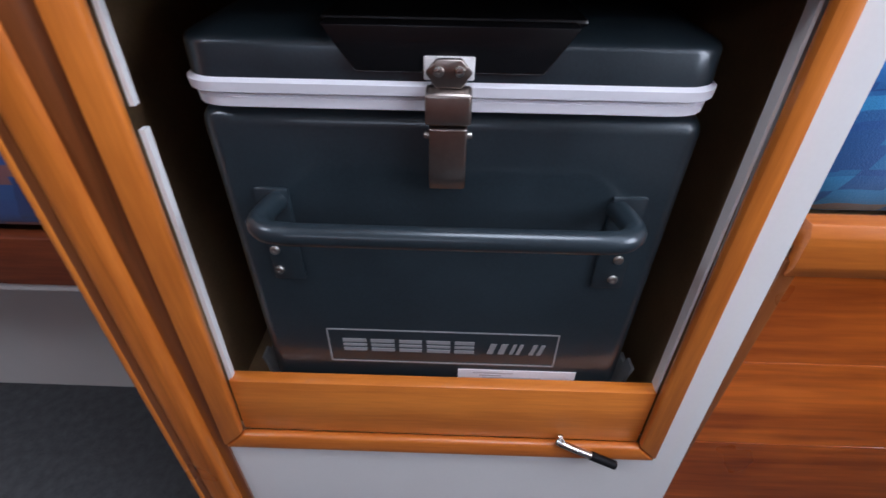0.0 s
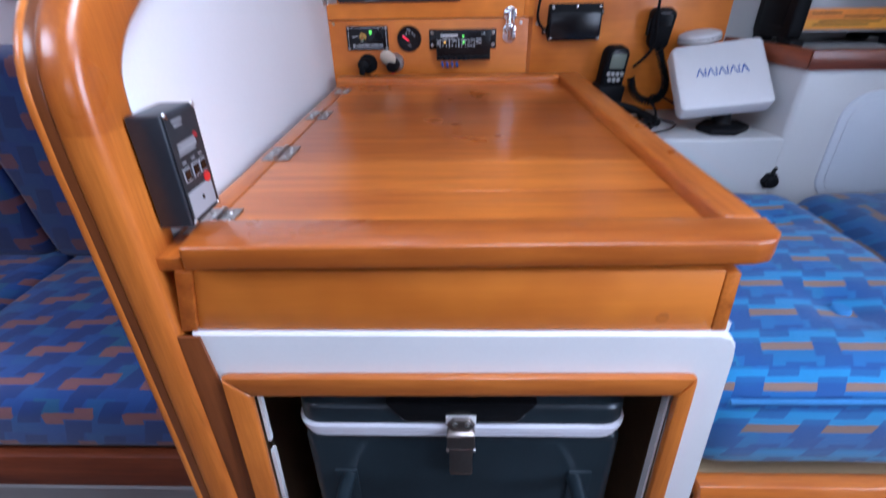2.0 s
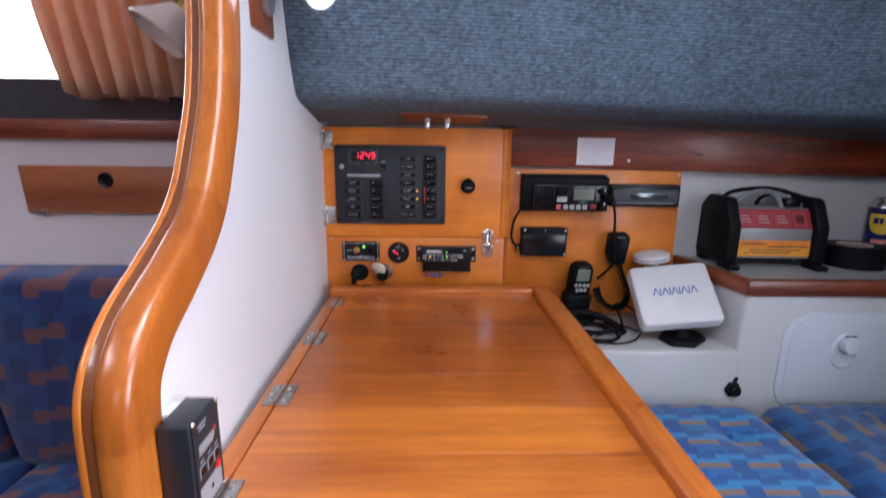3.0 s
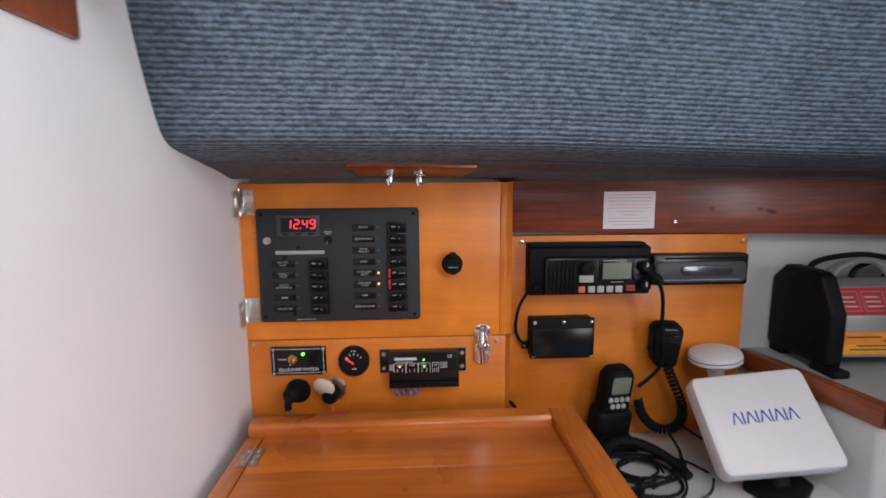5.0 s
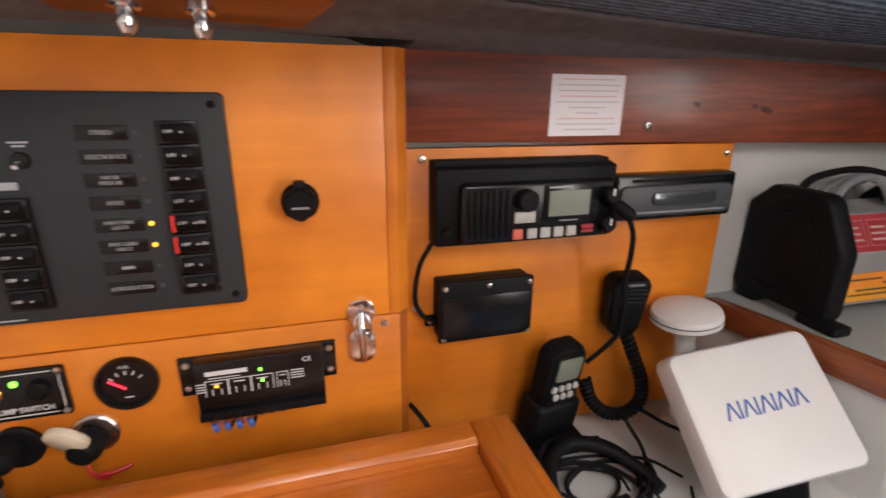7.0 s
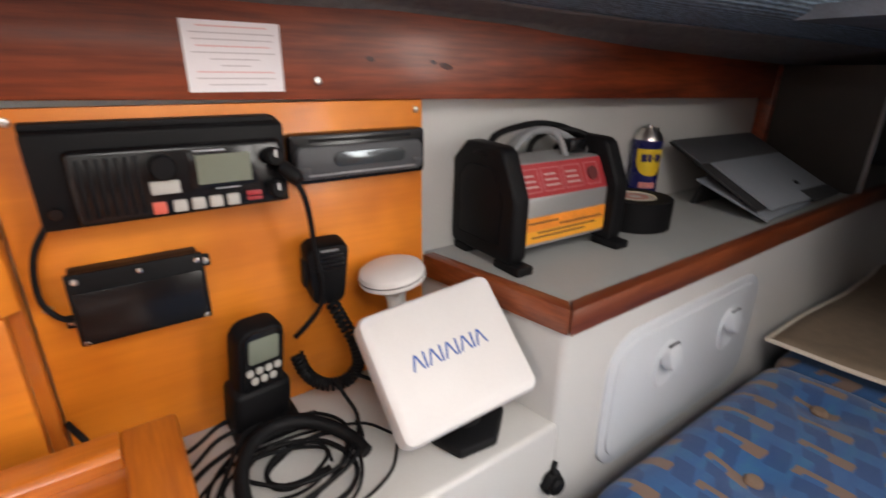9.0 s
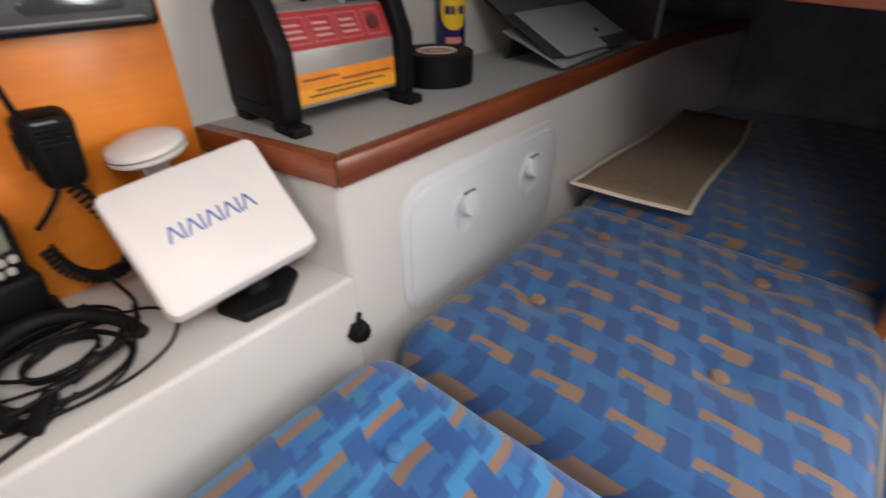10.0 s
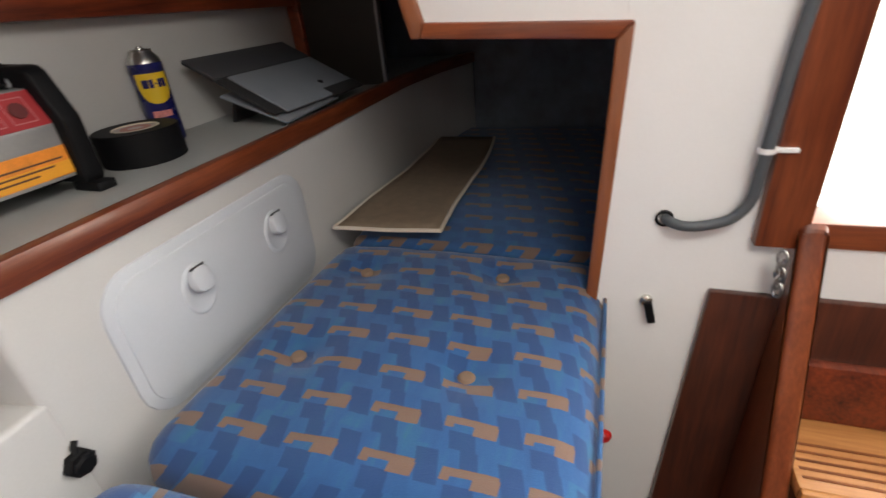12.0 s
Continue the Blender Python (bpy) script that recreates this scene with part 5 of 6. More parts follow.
part("warning_lamp", moved(lathe([(0.0028, 0), (0.0028, 0.0012), (0, 0.0016)], 12), pose(fx, ay0 + 0.040, az0 + 0.074, 0, 90, 0)), red_ink, face)
part("data_label", on_face(0.025, 0.019, 0.042, 0.024, 0.0006), label_grey, face, "grey printed label")
part("label_hole", moved(lathe([(0.0022, 0), (0.0022, 0.0010), (0, 0.0010)], 10), pose(fx, ay0 + 0.026, az0 + 0.020, 0, 90, 0)), black_gloss, face)
for y in (0.004, 0.050):
    for z in (0.004, 0.098):
        part("screw", moved(lathe([(0.0028, 0), (0.002, 0.0014), (0, 0.0015)], 10), pose(fx - 0.0005, ay0 + y, az0 + z, 0, 90, 0)), steel, face)
part("lead", tube([(-0.252, 0.398, 1.079), (-0.252, 0.399, 1.069), (-0.254, 0.402, 1.056), (-0.258, 0.405, 1.051)], 0.003, 8, 4), white_plastic, alarm, "white lead")

# ---- radios and electronics on the backing board ----
RY = 1.237
vhf = thing("marine_radio", (0.33, RY, 1.24), "black fixed marine radio with a green-grey screen", "radio")
part("bracket", prism([(RY, 1.243), (RY, 1.339), (1.222, 1.339), (1.196, 1.333), (1.196, 1.245)], "x", 0.2195, 0.447, 0.003), black_plastic, vhf, "black mounting surround")
part("bracket_lip", box(0.2195, 1.205, 1.332, 0.440, RY, 1.341, 0.0015), black_plastic, vhf)
part("body", box(0.246, 1.186, 1.247, 0.441, 1.20, 1.318, 0.006, 3), black_gloss, vhf)
vy = 1.186
for k in range(7):
    part("speaker_rib", box(0.254 + 0.0075 * k, vy - 0.0022, 1.255, 0.2575 + 0.0075 * k, vy + 0.001, 1.310, 0.0008), black_plastic, vhf)
part("knob", disc(0.322, vy, 1.298, 0.0125, 0.012, 0.002, 20), black_plastic, vhf)
scr = part("screen_surround", box(0.345, vy - 0.0015, 1.272, 0.411, vy, 1.3135, 0.001), black_gloss, vhf)
part("screen", box(0.352, vy - 0.0022, 1.2765, 0.405, vy - 0.0015, 1.3065), lcd, scr, "pale green-grey display")
part("brand_bar", bar(0.366, 1.3105, 0.030, 0.0018, vy - 0.0015, 0.0003), label_grey, scr)
part("model_bar", bar(0.380, 1.2705, 0.024, 0.0012, vy, 0.0004), label_grey, vhf)
part("key", box(0.3085, vy - 0.004, 1.271, 0.3350, vy, 1.2845, 0.0016), key_grey, vhf)
part("key", box(0.3075, vy - 0.004, 1.2515, 0.3200, vy, 1.2640, 0.0016), salmon_key, vhf, "salmon-red distress key")
for k in range(4):
    part("key", box(0.3255 + 0.0170 * k, vy - 0.004, 1.2515, 0.3385 + 0.0170 * k, vy, 1.2640, 0.0018), key_grey, vhf)
part("key", joined(box(0.397, vy - 0.003, 1.2590, 0.413, vy, 1.2645, 0.001), box(0.397, vy - 0.003, 1.2540, 0.413, vy, 1.2580, 0.001)), red_ink, vhf)
for z in (1.300, 1.264):
    part("dial", disc(0.429, vy, z, 0.0095, 0.014, 0.002, 18), black_plastic, vhf)
    part("dial_mark", box(0.4278, vy - 0.0146, z, 0.4302, vy - 0.014, z + 0.008), white_ink, vhf)
part("side_knob", disc(0.232, 1.196, 1.262, 0.006, 0.006, 0.001, 12), black_gloss, vhf)
cord = tube([(0.2200, 1.214, 1.246), (0.207, 1.214, 1.224), (0.2005, 1.216, 1.195), (0.2015, 1.218, 1.166), (0.214, 1.218, 1.148), (0.234, 1.220, 1.143)], 0.0030, 8, 6)
part("power_cable", cord, black_rubber, vhf)
# let a little into the backing board
vhf.matrix_basis = pose(0.333, RY + 0.009, 1.244)

stereo = thing("car_stereo", (0.555, RY, 1.26), "black and silver car stereo let into the board", "stereo")
part("surround", moved(slab(0.188, 0.060, 0.022, 0.006, 0.004), pose(0.552, RY, 1.291)), black_gloss, stereo)
part("fascia", moved(slab(0.176, 0.040, 0.006, 0.010, 0.003), pose(0.552, RY - 0.021, 1.2870)), dark_grey, stereo)
part("slot_window", moved(slab(0.100, 0.018, 0.003, 0.0085, 0.001), pose(0.560, RY - 0.0268, 1.290)), plain("stereo_display", (0.10, 0.115, 0.125), 0.15, 0.6, var=0.05), stereo, "glossy display window")
part("trim_line", bar(0.552, 1.2725, 0.150, 0.0025, RY - 0.0268, 0.0006), mid_grey, stereo)
part("disc_slot", bar(0.552, 1.3130, 0.140, 0.0035, RY - 0.0222, 0.0004), black_plastic, stereo)
for x in (0.474, 0.630):
    part("button", box(x - 0.006, RY - 0.029, 1.276, x + 0.006, RY - 0.0265, 1.283, 0.001), dark_grey, stereo)

jb = thing("junction_box", (0.29, RY, 1.11), "black plastic junction box screwed to the board", "junction box")
JX0, JX1, JZ0, JZ1 = 0.226, 0.348, 1.127, 1.205
part("case", box(JX0 + 0.002, RY - 0.026, JZ0 + 0.002, JX1 - 0.002, RY, JZ1 - 0.002, 0.003, 3), black_plastic, jb)
part("lid", box(JX0, RY - 0.034, JZ0, JX1, RY - 0.026, JZ1, 0.0025, 2), black_plastic, jb)
part("lid_step", box(JX0 + 0.004, RY - 0.0365, JZ0 + 0.004, JX1 - 0.004, RY - 0.034, JZ1 - 0.019, 0.001), black_gloss, jb)
for x, z in ((JX0 + 0.008, JZ1 - 0.007), (JX0 + 0.062, JZ1 - 0.007), (JX1 - 0.007, JZ1 - 0.007), (JX0 + 0.006, JZ0 + 0.005), (JX1 - 0.006, JZ0 + 0.005)):
    part("screw", screw(x, RY - 0.0345, z, 0.0036), steel, jb)
for x, z in ((JX0 - 0.0035, JZ0 + 0.018), (JX1 + 0.0045, JZ1 - 0.020)):
    lug = part("lug", box(x - 0.006, RY - 0.006, z - 0.007, x + 0.006, RY, z + 0.007, 0.0015), black_plastic, jb)
    part("screw", screw(x, RY - 0.006, z, 0.0042), steel, lug)
part("gland", moved(lathe([(0.0055, 0), (0.0055, 0.010), (0.0035, 0.012), (0, 0.012)], 12), pose(JX0 + 0.010, RY - 0.016, JZ0 + 0.027, 0, -90, 0)), black_rubber, jb)

mic = thing("hand_microphone", (0.49, 1.21, 1.10), "black fist microphone on a coiled cord", "microphone")
bm = slab(0.056, 0.088, 0.030, 0.014, 0.008)
for v in bm.verts:
    v.co.x *= 1.0 - 0.28 * max(0.0, (-v.co.z) / 0.044)
part("case", moved(bm, pose(0.489, 1.222, 1.150, 8, 0, -6)), black_plastic, mic)
for k in range(4):
    part("grille_bar", moved(box(-0.019, -0.0325, 0.010 + 0.0065 * k, 0.019, -0.029, 0.0135 + 0.0065 * k, 0.001), pose(0.489, 1.222, 1.150, 8, 0, -6)), black_gloss, mic)
part("name_bar", moved(box(-0.010, -0.0322, 0.037, 0.012, -0.0302, 0.039), pose(0.489, 1.222, 1.150, 8, 0, -6)), mid_grey, mic)
part("hook", box(0.480, 1.222, 1.150, 0.498, RY, 1.172, 0.002), black_gloss, mic)
part("talk_key", moved(box(-0.0305, -0.024, -0.014, -0.026, -0.008, 0.024, 0.0015), pose(0.489, 1.222, 1.150, 8, 0, -6)), black_rubber, mic)
part("straight_cord", tube([(0.446, 1.172, 1.283), (0.454, 1.168, 1.262), (0.462, 1.176, 1.228), (0.468, 1.188, 1.190), (0.474, 1.190, 1.150), (0.474, 1.196, 1.110), (0.456, 1.206, 1.080), (0.440, 1.21, 1.064)], 0.0034, 8, 6), black_rubber, mic)
part("plug", moved(lathe([(0, 0), (0.008, 0), (0.0085, 0.018), (0.005, 0.026), (0, 0.026)], 12), pose(0.4395, 1.184, 1.292, 120, 0, 30)), black_rubber, mic)
axis = smooth_path([(0.486, 1.196, 1.112), (0.500, 1.190, 1.076), (0.512, 1.182, 1.040), (0.512, 1.180, 1.010), (0.496, 1.184, 0.990), (0.468, 1.192, 0.990), (0.447, 1.200, 1.010), (0.438, 1.206, 1.040)], 12)
coil, turns = [], 34.0
total = len(axis) - 1
for k in range(int(turns * 9) + 1):
    f = k / (turns * 9) * total
    i = min(int(f), total - 1)
    q = axis[i].lerp(axis[i + 1], f - i)
    d = (axis[i + 1] - axis[i]).normalized()
    a = Vector((0, 1, 0)).cross(d).normalized()
    b = d.cross(a)
    th = 2 * math.pi * k / 9
    coil.append(q + a * 0.0072 * math.cos(th) + b * 0.0072 * math.sin(th))
ring = [(0.0028 * math.cos(2 * math.pi * i / 6), 0.0028 * math.sin(2 * math.pi * i / 6)) for i in range(6)]
part("coiled_cord", sweep(coil, ring), black_rubber, mic)

# ---- on the ledge ----
LZ = 0.9532
gps = thing("handheld_gps", (0.39, 1.19, LZ), "black handheld navigator standing in a cradle", "navigator")
gm = pose(0.384, 1.207, 1.055, 9, 2, 10)
bm = slab(0.060, 0.126, 0.028, 0.020, 0.009)
part("case", moved(bm, gm), black_plastic, gps)
part("bezel", moved(slab(0.047, 0.104, 0.002, 0.014, 0.001), gm @ Matrix.Translation((0, -0.0274, 0.006))), black_gloss, gps)
part("screen", moved(slab(0.037, 0.034, 0.002, 0.004, 0.0006), gm @ Matrix.Translation((0, -0.0290, 0.033))), lcd, gps, "grey display")
for r_, (n_, z_) in enumerate(((4, 0.004), (3, -0.010))):
    for k in range(n_):
        part("key", moved(slab(0.0085, 0.0095, 0.003, 0.003, 0.001), gm @ Matrix.Translation(((k - (n_ - 1) / 2) * 0.0115, -0.0290, z_))), key_grey, gps)
part("cradle", moved(box(-0.036, -0.034, -0.096, 0.036, 0.010, -0.024, 0.008, 3), gm), black_rubber, gps, "black cradle")
part("foot", box(0.345, 1.165, LZ, 0.427, 1.230, 0.972, 0.006, 2), black_rubber, gps)

cov = thing("display_cover", (0.60, 1.05, LZ), "white plastic sun cover on a tilted chart display", "display")
tl, bl, br = Vector((0.492, 1.117, 1.118)), Vector((0.490, 1.008, 1.006)), Vector((0.660, 0.990, 1.028))
ux, uz = (br - bl).normalized(), (tl - bl)
uz = (uz - ux * uz.dot(ux)).normalized()
uy = uz.cross(ux)
cm = Matrix((ux, uy, uz)).transposed().to_4x4()
cm.translation = (tl + br) / 2
bm = slab(0.186, 0.160, 0.034, 0.014, 0.010)
cover = part("cover", moved(bm, cm @ Matrix.Translation((0, 0.030, 0))), cover_plastic, cov)
fyy = -0.0042
for k in range(14):
    lean = (20, -20, 3)[k % 3]
    part("printed_mark", moved(box(-0.0012, -0.0006, -0.0098, 0.0012, 0.0, 0.0098), cm @ Matrix.Translation(((k - 6.5) * 0.0073, fyy, 0.005)) @ pose(0, 0, 0, 0, lean, 0)), blue_ink, cover, "blue printed maker's mark")
part("display_body", moved(box(-0.078, 0.031, -0.065, 0.078, 0.055, 0.065, 0.006), cm), black_plastic, cov)
part("foot", prism([(0.560, 1.006), (0.612, 1.000), (0.660, 1.040), (0.655, 1.085), (0.585, 1.095), (0.545, 1.050)], "z", LZ, LZ + 0.014, 0.005, 3), black_rubber, cov, "black bracket foot")
part("neck", tube([(0.602, 1.048, LZ + 0.010), (0.598, 1.062, LZ + 0.045), (0.588, 1.082, LZ + 0.095)], 0.020, 12, 3), black_rubber, cov)
ant = thing("gps_antenna", (0.565, 1.17, LZ), "white mushroom-shaped satellite antenna", "antenna")
am = pose(0.600, 1.186, LZ - 0.014, 0, -8, 0)
part("dome", moved(lathe([(0.0, 0.184), (0.0410, 0.184), (0.0460, 0.188), (0.0460, 0.196), (0.0440, 0.202), (0.033, 0.207), (0.018, 0.2095), (0, 0.2105)], 32), am), cover_plastic, ant)
part("seam", moved(lathe([(0.0452, 0.1940), (0.0466, 0.1940), (0.0466, 0.1955), (0.0452, 0.1955)], 32), am), dark_grey, ant, "dark seam ring")
part("stem", moved(lathe([(0, 0.016), (0.026, 0.016), (0.026, 0.022), (0.016, 0.028), (0.0135, 0.155), (0.019, 0.184), (0, 0.184)], 20), am), cover_plastic, ant)

cables = thing("cable_coil", (0.39, 1.10, LZ), "tangle of black instrument cables on the ledge", "cable")
random.seed(5)
for k in range(9):
    pts, r0 = [], 0.034 + 0.0078 * k
    cx, cy = 0.392 + random.uniform(-0.020, 0.020), 1.100 + random.uniform(-0.018, 0.014)
    ph = random.uniform(0, 6.28)
    span = 5.6 if k % 2 else 6.1
    for i in range(14):
        a = ph + span * i / 13
        rr = r0 * (1 + 0.14 * math.sin(2 * a + k))
        pts.append((cx + rr * 1.05 * math.cos(a), min(cy + rr * 0.82 * math.sin(a), 1.228), LZ + 0.004 + 0.0035 * (k % 4) + 0.004 * abs(math.sin(a * 1.5 + k))))
    part("loop", tube(pts, (0.0024, 0.0031, 0.0020)[k % 3], 7, 4), black_rubber, cables)
part("thick_loop", tube([(0.338, 1.03, LZ + 0.010), (0.330, 1.075, LZ + 0.022), (0.346, 1.125, LZ + 0.034), (0.385, 1.150, LZ + 0.036), (0.430, 1.140, LZ + 0.028), (0.462, 1.105, LZ + 0.016), (0.470, 1.075, LZ + 0.010)], 0.0085, 10, 5), black_rubber, cables, "thick black loom")
for pts in (((0.375, 1.165, LZ + 0.035), (0.350, 1.150, LZ + 0.040), (0.315, 1.105, LZ + 0.022), (0.275, 1.055, LZ + 0.006), (0.235, 1.03, LZ + 0.005)),
            ((0.352, 1.19, LZ + 0.02), (0.325, 1.185, LZ + 0.018), (0.29, 1.165, LZ + 0.008), (0.24, 1.15, LZ + 0.005)),
            ((0.36, 1.20, LZ + 0.03), (0.335, 1.21, LZ + 0.02), (0.30, 1.20, LZ + 0.008), (0.255, 1.19, LZ + 0.005)),
            ((0.47, 1.10, LZ + 0.006), (0.485, 1.13, LZ + 0.020), (0.478, 1.165, LZ + 0.050), (0.500, 1.170, LZ + 0.052), (0.535, 1.150, LZ + 0.035), (0.565, 1.120, LZ + 0.03)),
            ((0.39, 1.04, LZ + 0.005), (0.345, 1.015, LZ + 0.004), (0.290, 1.000, LZ + 0.004), (0.232, 0.998, LZ + 0.004))):
    part("lead", tube(pts, 0.0027, 7, 6), black_rubber, cables)
part("connector", tube([(0.372, 1.048, LZ + 0.012), (0.360, 1.030, LZ + 0.012), (0.348, 1.012, LZ + 0.010)], 0.0085, 10, 2), black_plastic, cables)

tail = thing("cable_end", (0.20, 1.21, 1.02), "short black cable end behind the chart table", "cable")
part("sheath", tube([(0.194, 1.224, 1.034), (0.200, 1.212, 1.030), (0.208, 1.198, 1.022), (0.214, 1.188, 1.010), (0.216, 1.180, 0.985)], 0.0034, 8, 4), black_rubber, tail)

# ---- notice on the fascia ----
note = thing("notice", (0.42, 1.229, 1.37), "small white printed notice pinned to the fascia", "notice")
part("sheet", box(0.3660, 1.2288, 1.3690, 0.4640, 1.2298, 1.4385), paper, note)
for k, (w, mm) in enumerate(((0.070, red_ink), (0.084, ink_soft), (0.080, ink_soft), (0.074, salmon_key), (0.084, ink_soft), (0.050, ink_soft), (0.030, ink_soft), (0.078, salmon_key), (0.080, ink_soft), (0.058, ink_soft))):
    part("print_line", box(0.415 - w / 2, 1.2284, 1.4325 - 0.0063 * k, 0.415 + w / 2, 1.2288, 1.4338 - 0.0063 * k), mm if mm is ink_soft else plain("pale_red_print", (0.70, 0.42, 0.42), 0.7, var=0.03), note)
clip = thing("deck_plate", (0.01, 1.10, 1.47), "brown timber plate with two chromed cap nuts under the deck", "fitting")
plm = pose(0.012, 1.124, 1.4825, -10.5, 1.0, 8)
part("plate", moved(prism([(-0.098, -0.036), (0.098, -0.036), (0.104, -0.026), (0.088, 0.036), (-0.084, 0.036), (-0.104, -0.026)], "z", -0.009, 0.0, 0.003), plm), wood_maho, clip)
for x in (-0.036, 0.011):
    part("cap_nut", moved(lathe([(0.010, 0.0), (0.010, -0.004), (0.0065, -0.005), (0.0065, -0.014), (0.0052, -0.019), (0.0028, -0.022), (0, -0.0225)], 14), plm @ Matrix.Translation((x, 0.004, -0.009))), chrome, clip)


# ---- on the shelf ----
SZ = 1.1178
inv = thing("power_inverter", (0.845, 1.17, SZ), "silver and black power inverter with red and orange labels", "inverter")
im = pose(0.853, 1.186, SZ, 0, 0, -2) @ Matrix.Scale(1.17, 4)


def loc(bm, m=None):
    return moved(bm, im if m is None else im @ m)


core = [(-0.050, 0.022), (-0.050, 0.086), (-0.028, 0.128), (0.030, 0.130), (0.050, 0.110), (0.050, 0.022)]
part("case", loc(prism(core, "x", -0.082, 0.082, 0.002)), silver, inv)
cheek = [(-0.062, 0.010), (-0.066, 0.020), (-0.066, 0.092), (-0.040, 0.146), (-0.030, 0.152), (0.034, 0.154), (0.062, 0.128), (0.064, 0.020), (0.058, 0.010)]
for sx in (-1, 1):
    ck = part("end_cheek", loc(prism(cheek, "x", 0.080 if sx > 0 else -0.106, 0.106 if sx > 0 else -0.080, 0.005, 3)), black_plastic, inv, "black plastic end cheek")
    part("cheek_panel", loc(prism([(-0.040, 0.030), (-0.044, 0.088), (-0.024, 0.126), (0.026, 0.126), (0.044, 0.108), (0.044, 0.030)], "x", 0.1050 if sx > 0 else -0.1072, 0.1072 if sx > 0 else -0.1050, 0.002)), black_plastic, ck)
    for y in (-0.044, 0.044):
        part("foot", loc(box(sx * 0.093 - 0.013, y - 0.018 - (0.018 if y < 0 else 0), 0.0, sx * 0.093 + 0.013, y + 0.012, 0.012, 0.003)), black_rubber, inv)
sl = math.degrees(math.atan2(0.128 - 0.086, 0.022))
red = part("red_label", loc(box(-0.080, -0.0008, 0.002, 0.080, 0.0006, 0.0455), pose(0, -0.0503, 0.086, -(90 - sl), 0, 0)), red_ink, inv, "red instruction label")
for k, x in enumerate((-0.060, -0.021, 0.018, 0.056)):
    w = 0.034 if k < 3 else 0.026
    part("panel_outline", loc(joined(box(x - w / 2, -0.0014, 0.038, x + w / 2, -0.0006, 0.0392), box(x - w / 2, -0.0014, 0.008, x + w / 2, -0.0006, 0.0092), box(x - w / 2, -0.0014, 0.009, x - w / 2 + 0.001, -0.0006, 0.038), box(x + w / 2 - 0.001, -0.0014, 0.009, x + w / 2, -0.0006, 0.038)), pose(0, -0.0503, 0.086, -(90 - sl), 0, 0)), plain("pale_pink_print", (0.46, 0.15, 0.15), 0.5, var=0.04), red)
    if k < 3:
        for j in range(3):
            part("print_line", loc(box(x - w * 0.36, -0.0014, 0.0145 + 0.0072 * j, x + w * (0.36 - 0.06 * j), -0.0006, 0.0168 + 0.0072 * j), pose(0, -0.0503, 0.086, -(90 - sl), 0, 0)), plain("label_print", (0.50, 0.36, 0.34), 0.5, var=0.04), red)
    else:
        part("dial", loc(moved(lathe([(0.0095, 0), (0.0095, 0.002), (0, 0.002)], 16), pose(x, -0.0006, 0.0235, 90, 0, 0)), pose(0, -0.0503, 0.086, -(90 - sl), 0, 0)), plain("dark_red_dial", (0.10, 0.012, 0.012), 0.5, var=0.1), red)
org = part("orange_label", loc(box(-0.080, -0.0512, 0.027, 0.080, -0.0498, 0.062)), orange_ink, inv, "orange flame label")
part("yellow_band", loc(box(-0.080, -0.0516, 0.0285, 0.080, -0.0511, 0.044)), plain("amber_print", (0.82, 0.36, 0.03), 0.45, var=0.1), org)
for z, x0, x1 in ((0.0535, -0.066, -0.014), (0.0475, -0.010, 0.072), (0.0400, -0.050, 0.060), (0.0340, -0.060, 0.040)):
    part("print_line", loc(box(x0, -0.0520, z, x1, -0.0515, z + 0.0022)), plain("dark_print", (0.12, 0.05, 0.02), 0.6, var=0.05), org)
for r_, pts in ((0.0055, ((-0.078, -0.02, 0.146), (-0.052, -0.01, 0.166), (-0.010, 0.0, 0.176), (0.035, 0.005, 0.168), (0.070, 0.0, 0.150), (0.086, -0.005, 0.140))),
                (0.0045, ((-0.060, 0.02, 0.136), (-0.040, 0.015, 0.162), (-0.004, 0.01, 0.176), (0.024, 0.0, 0.166), (0.034, -0.01, 0.136)))):
    part("grey_lead", loc(tube(pts, r_, 8, 5), Matrix.Diagonal((1, 1, 0.93, 1))), mid_grey, inv, "grey lead over the top")
for r_, pts in ((0.0050, ((-0.090, 0.01, 0.150), (-0.070, 0.02, 0.168), (-0.020, 0.03, 0.178), (0.030, 0.03, 0.180), (0.080, 0.02, 0.166), (0.110, 0.0, 0.134), (0.121, -0.02, 0.090), (0.118, -0.030, 0.050), (0.100, -0.02, 0.012))),
                (0.0045, ((0.0, 0.03, 0.132), (0.010, 0.03, 0.156), (0.050, 0.02, 0.172), (0.090, 0.0, 0.160), (0.112, -0.018, 0.120), (0.116, -0.03, 0.07), (0.108, -0.02, 0.02))),
                (0.0045, ((-0.098, -0.02, 0.146), (-0.104, 0.0, 0.152), (-0.100, 0.02, 0.150), (-0.08, 0.03, 0.142)))):
    part("black_lead", loc(tube(pts, r_, 8, 5), Matrix.Diagonal((1, 1, 0.93, 1))), black_rubber, inv, "black lead")
part("clamp", loc(box(0.040, -0.012, 0.130, 0.076, 0.012, 0.150, 0.005)), black_gloss, inv)

can = thing("spray_can", (1.222, 1.222, SZ), "blue and yellow aerosol can without its cap", "spray can")
cm2 = pose(1.222, 1.234, SZ) @ Matrix.Scale(1.14, 4)
part("body", moved(lathe([(0, 0), (0.0255, 0), (0.0265, 0.002), (0.0262, 0.004), (0.0262, 0.126), (0.0268, 0.1275), (0.0262, 0.129)], 32), cm2), can_blue, can)
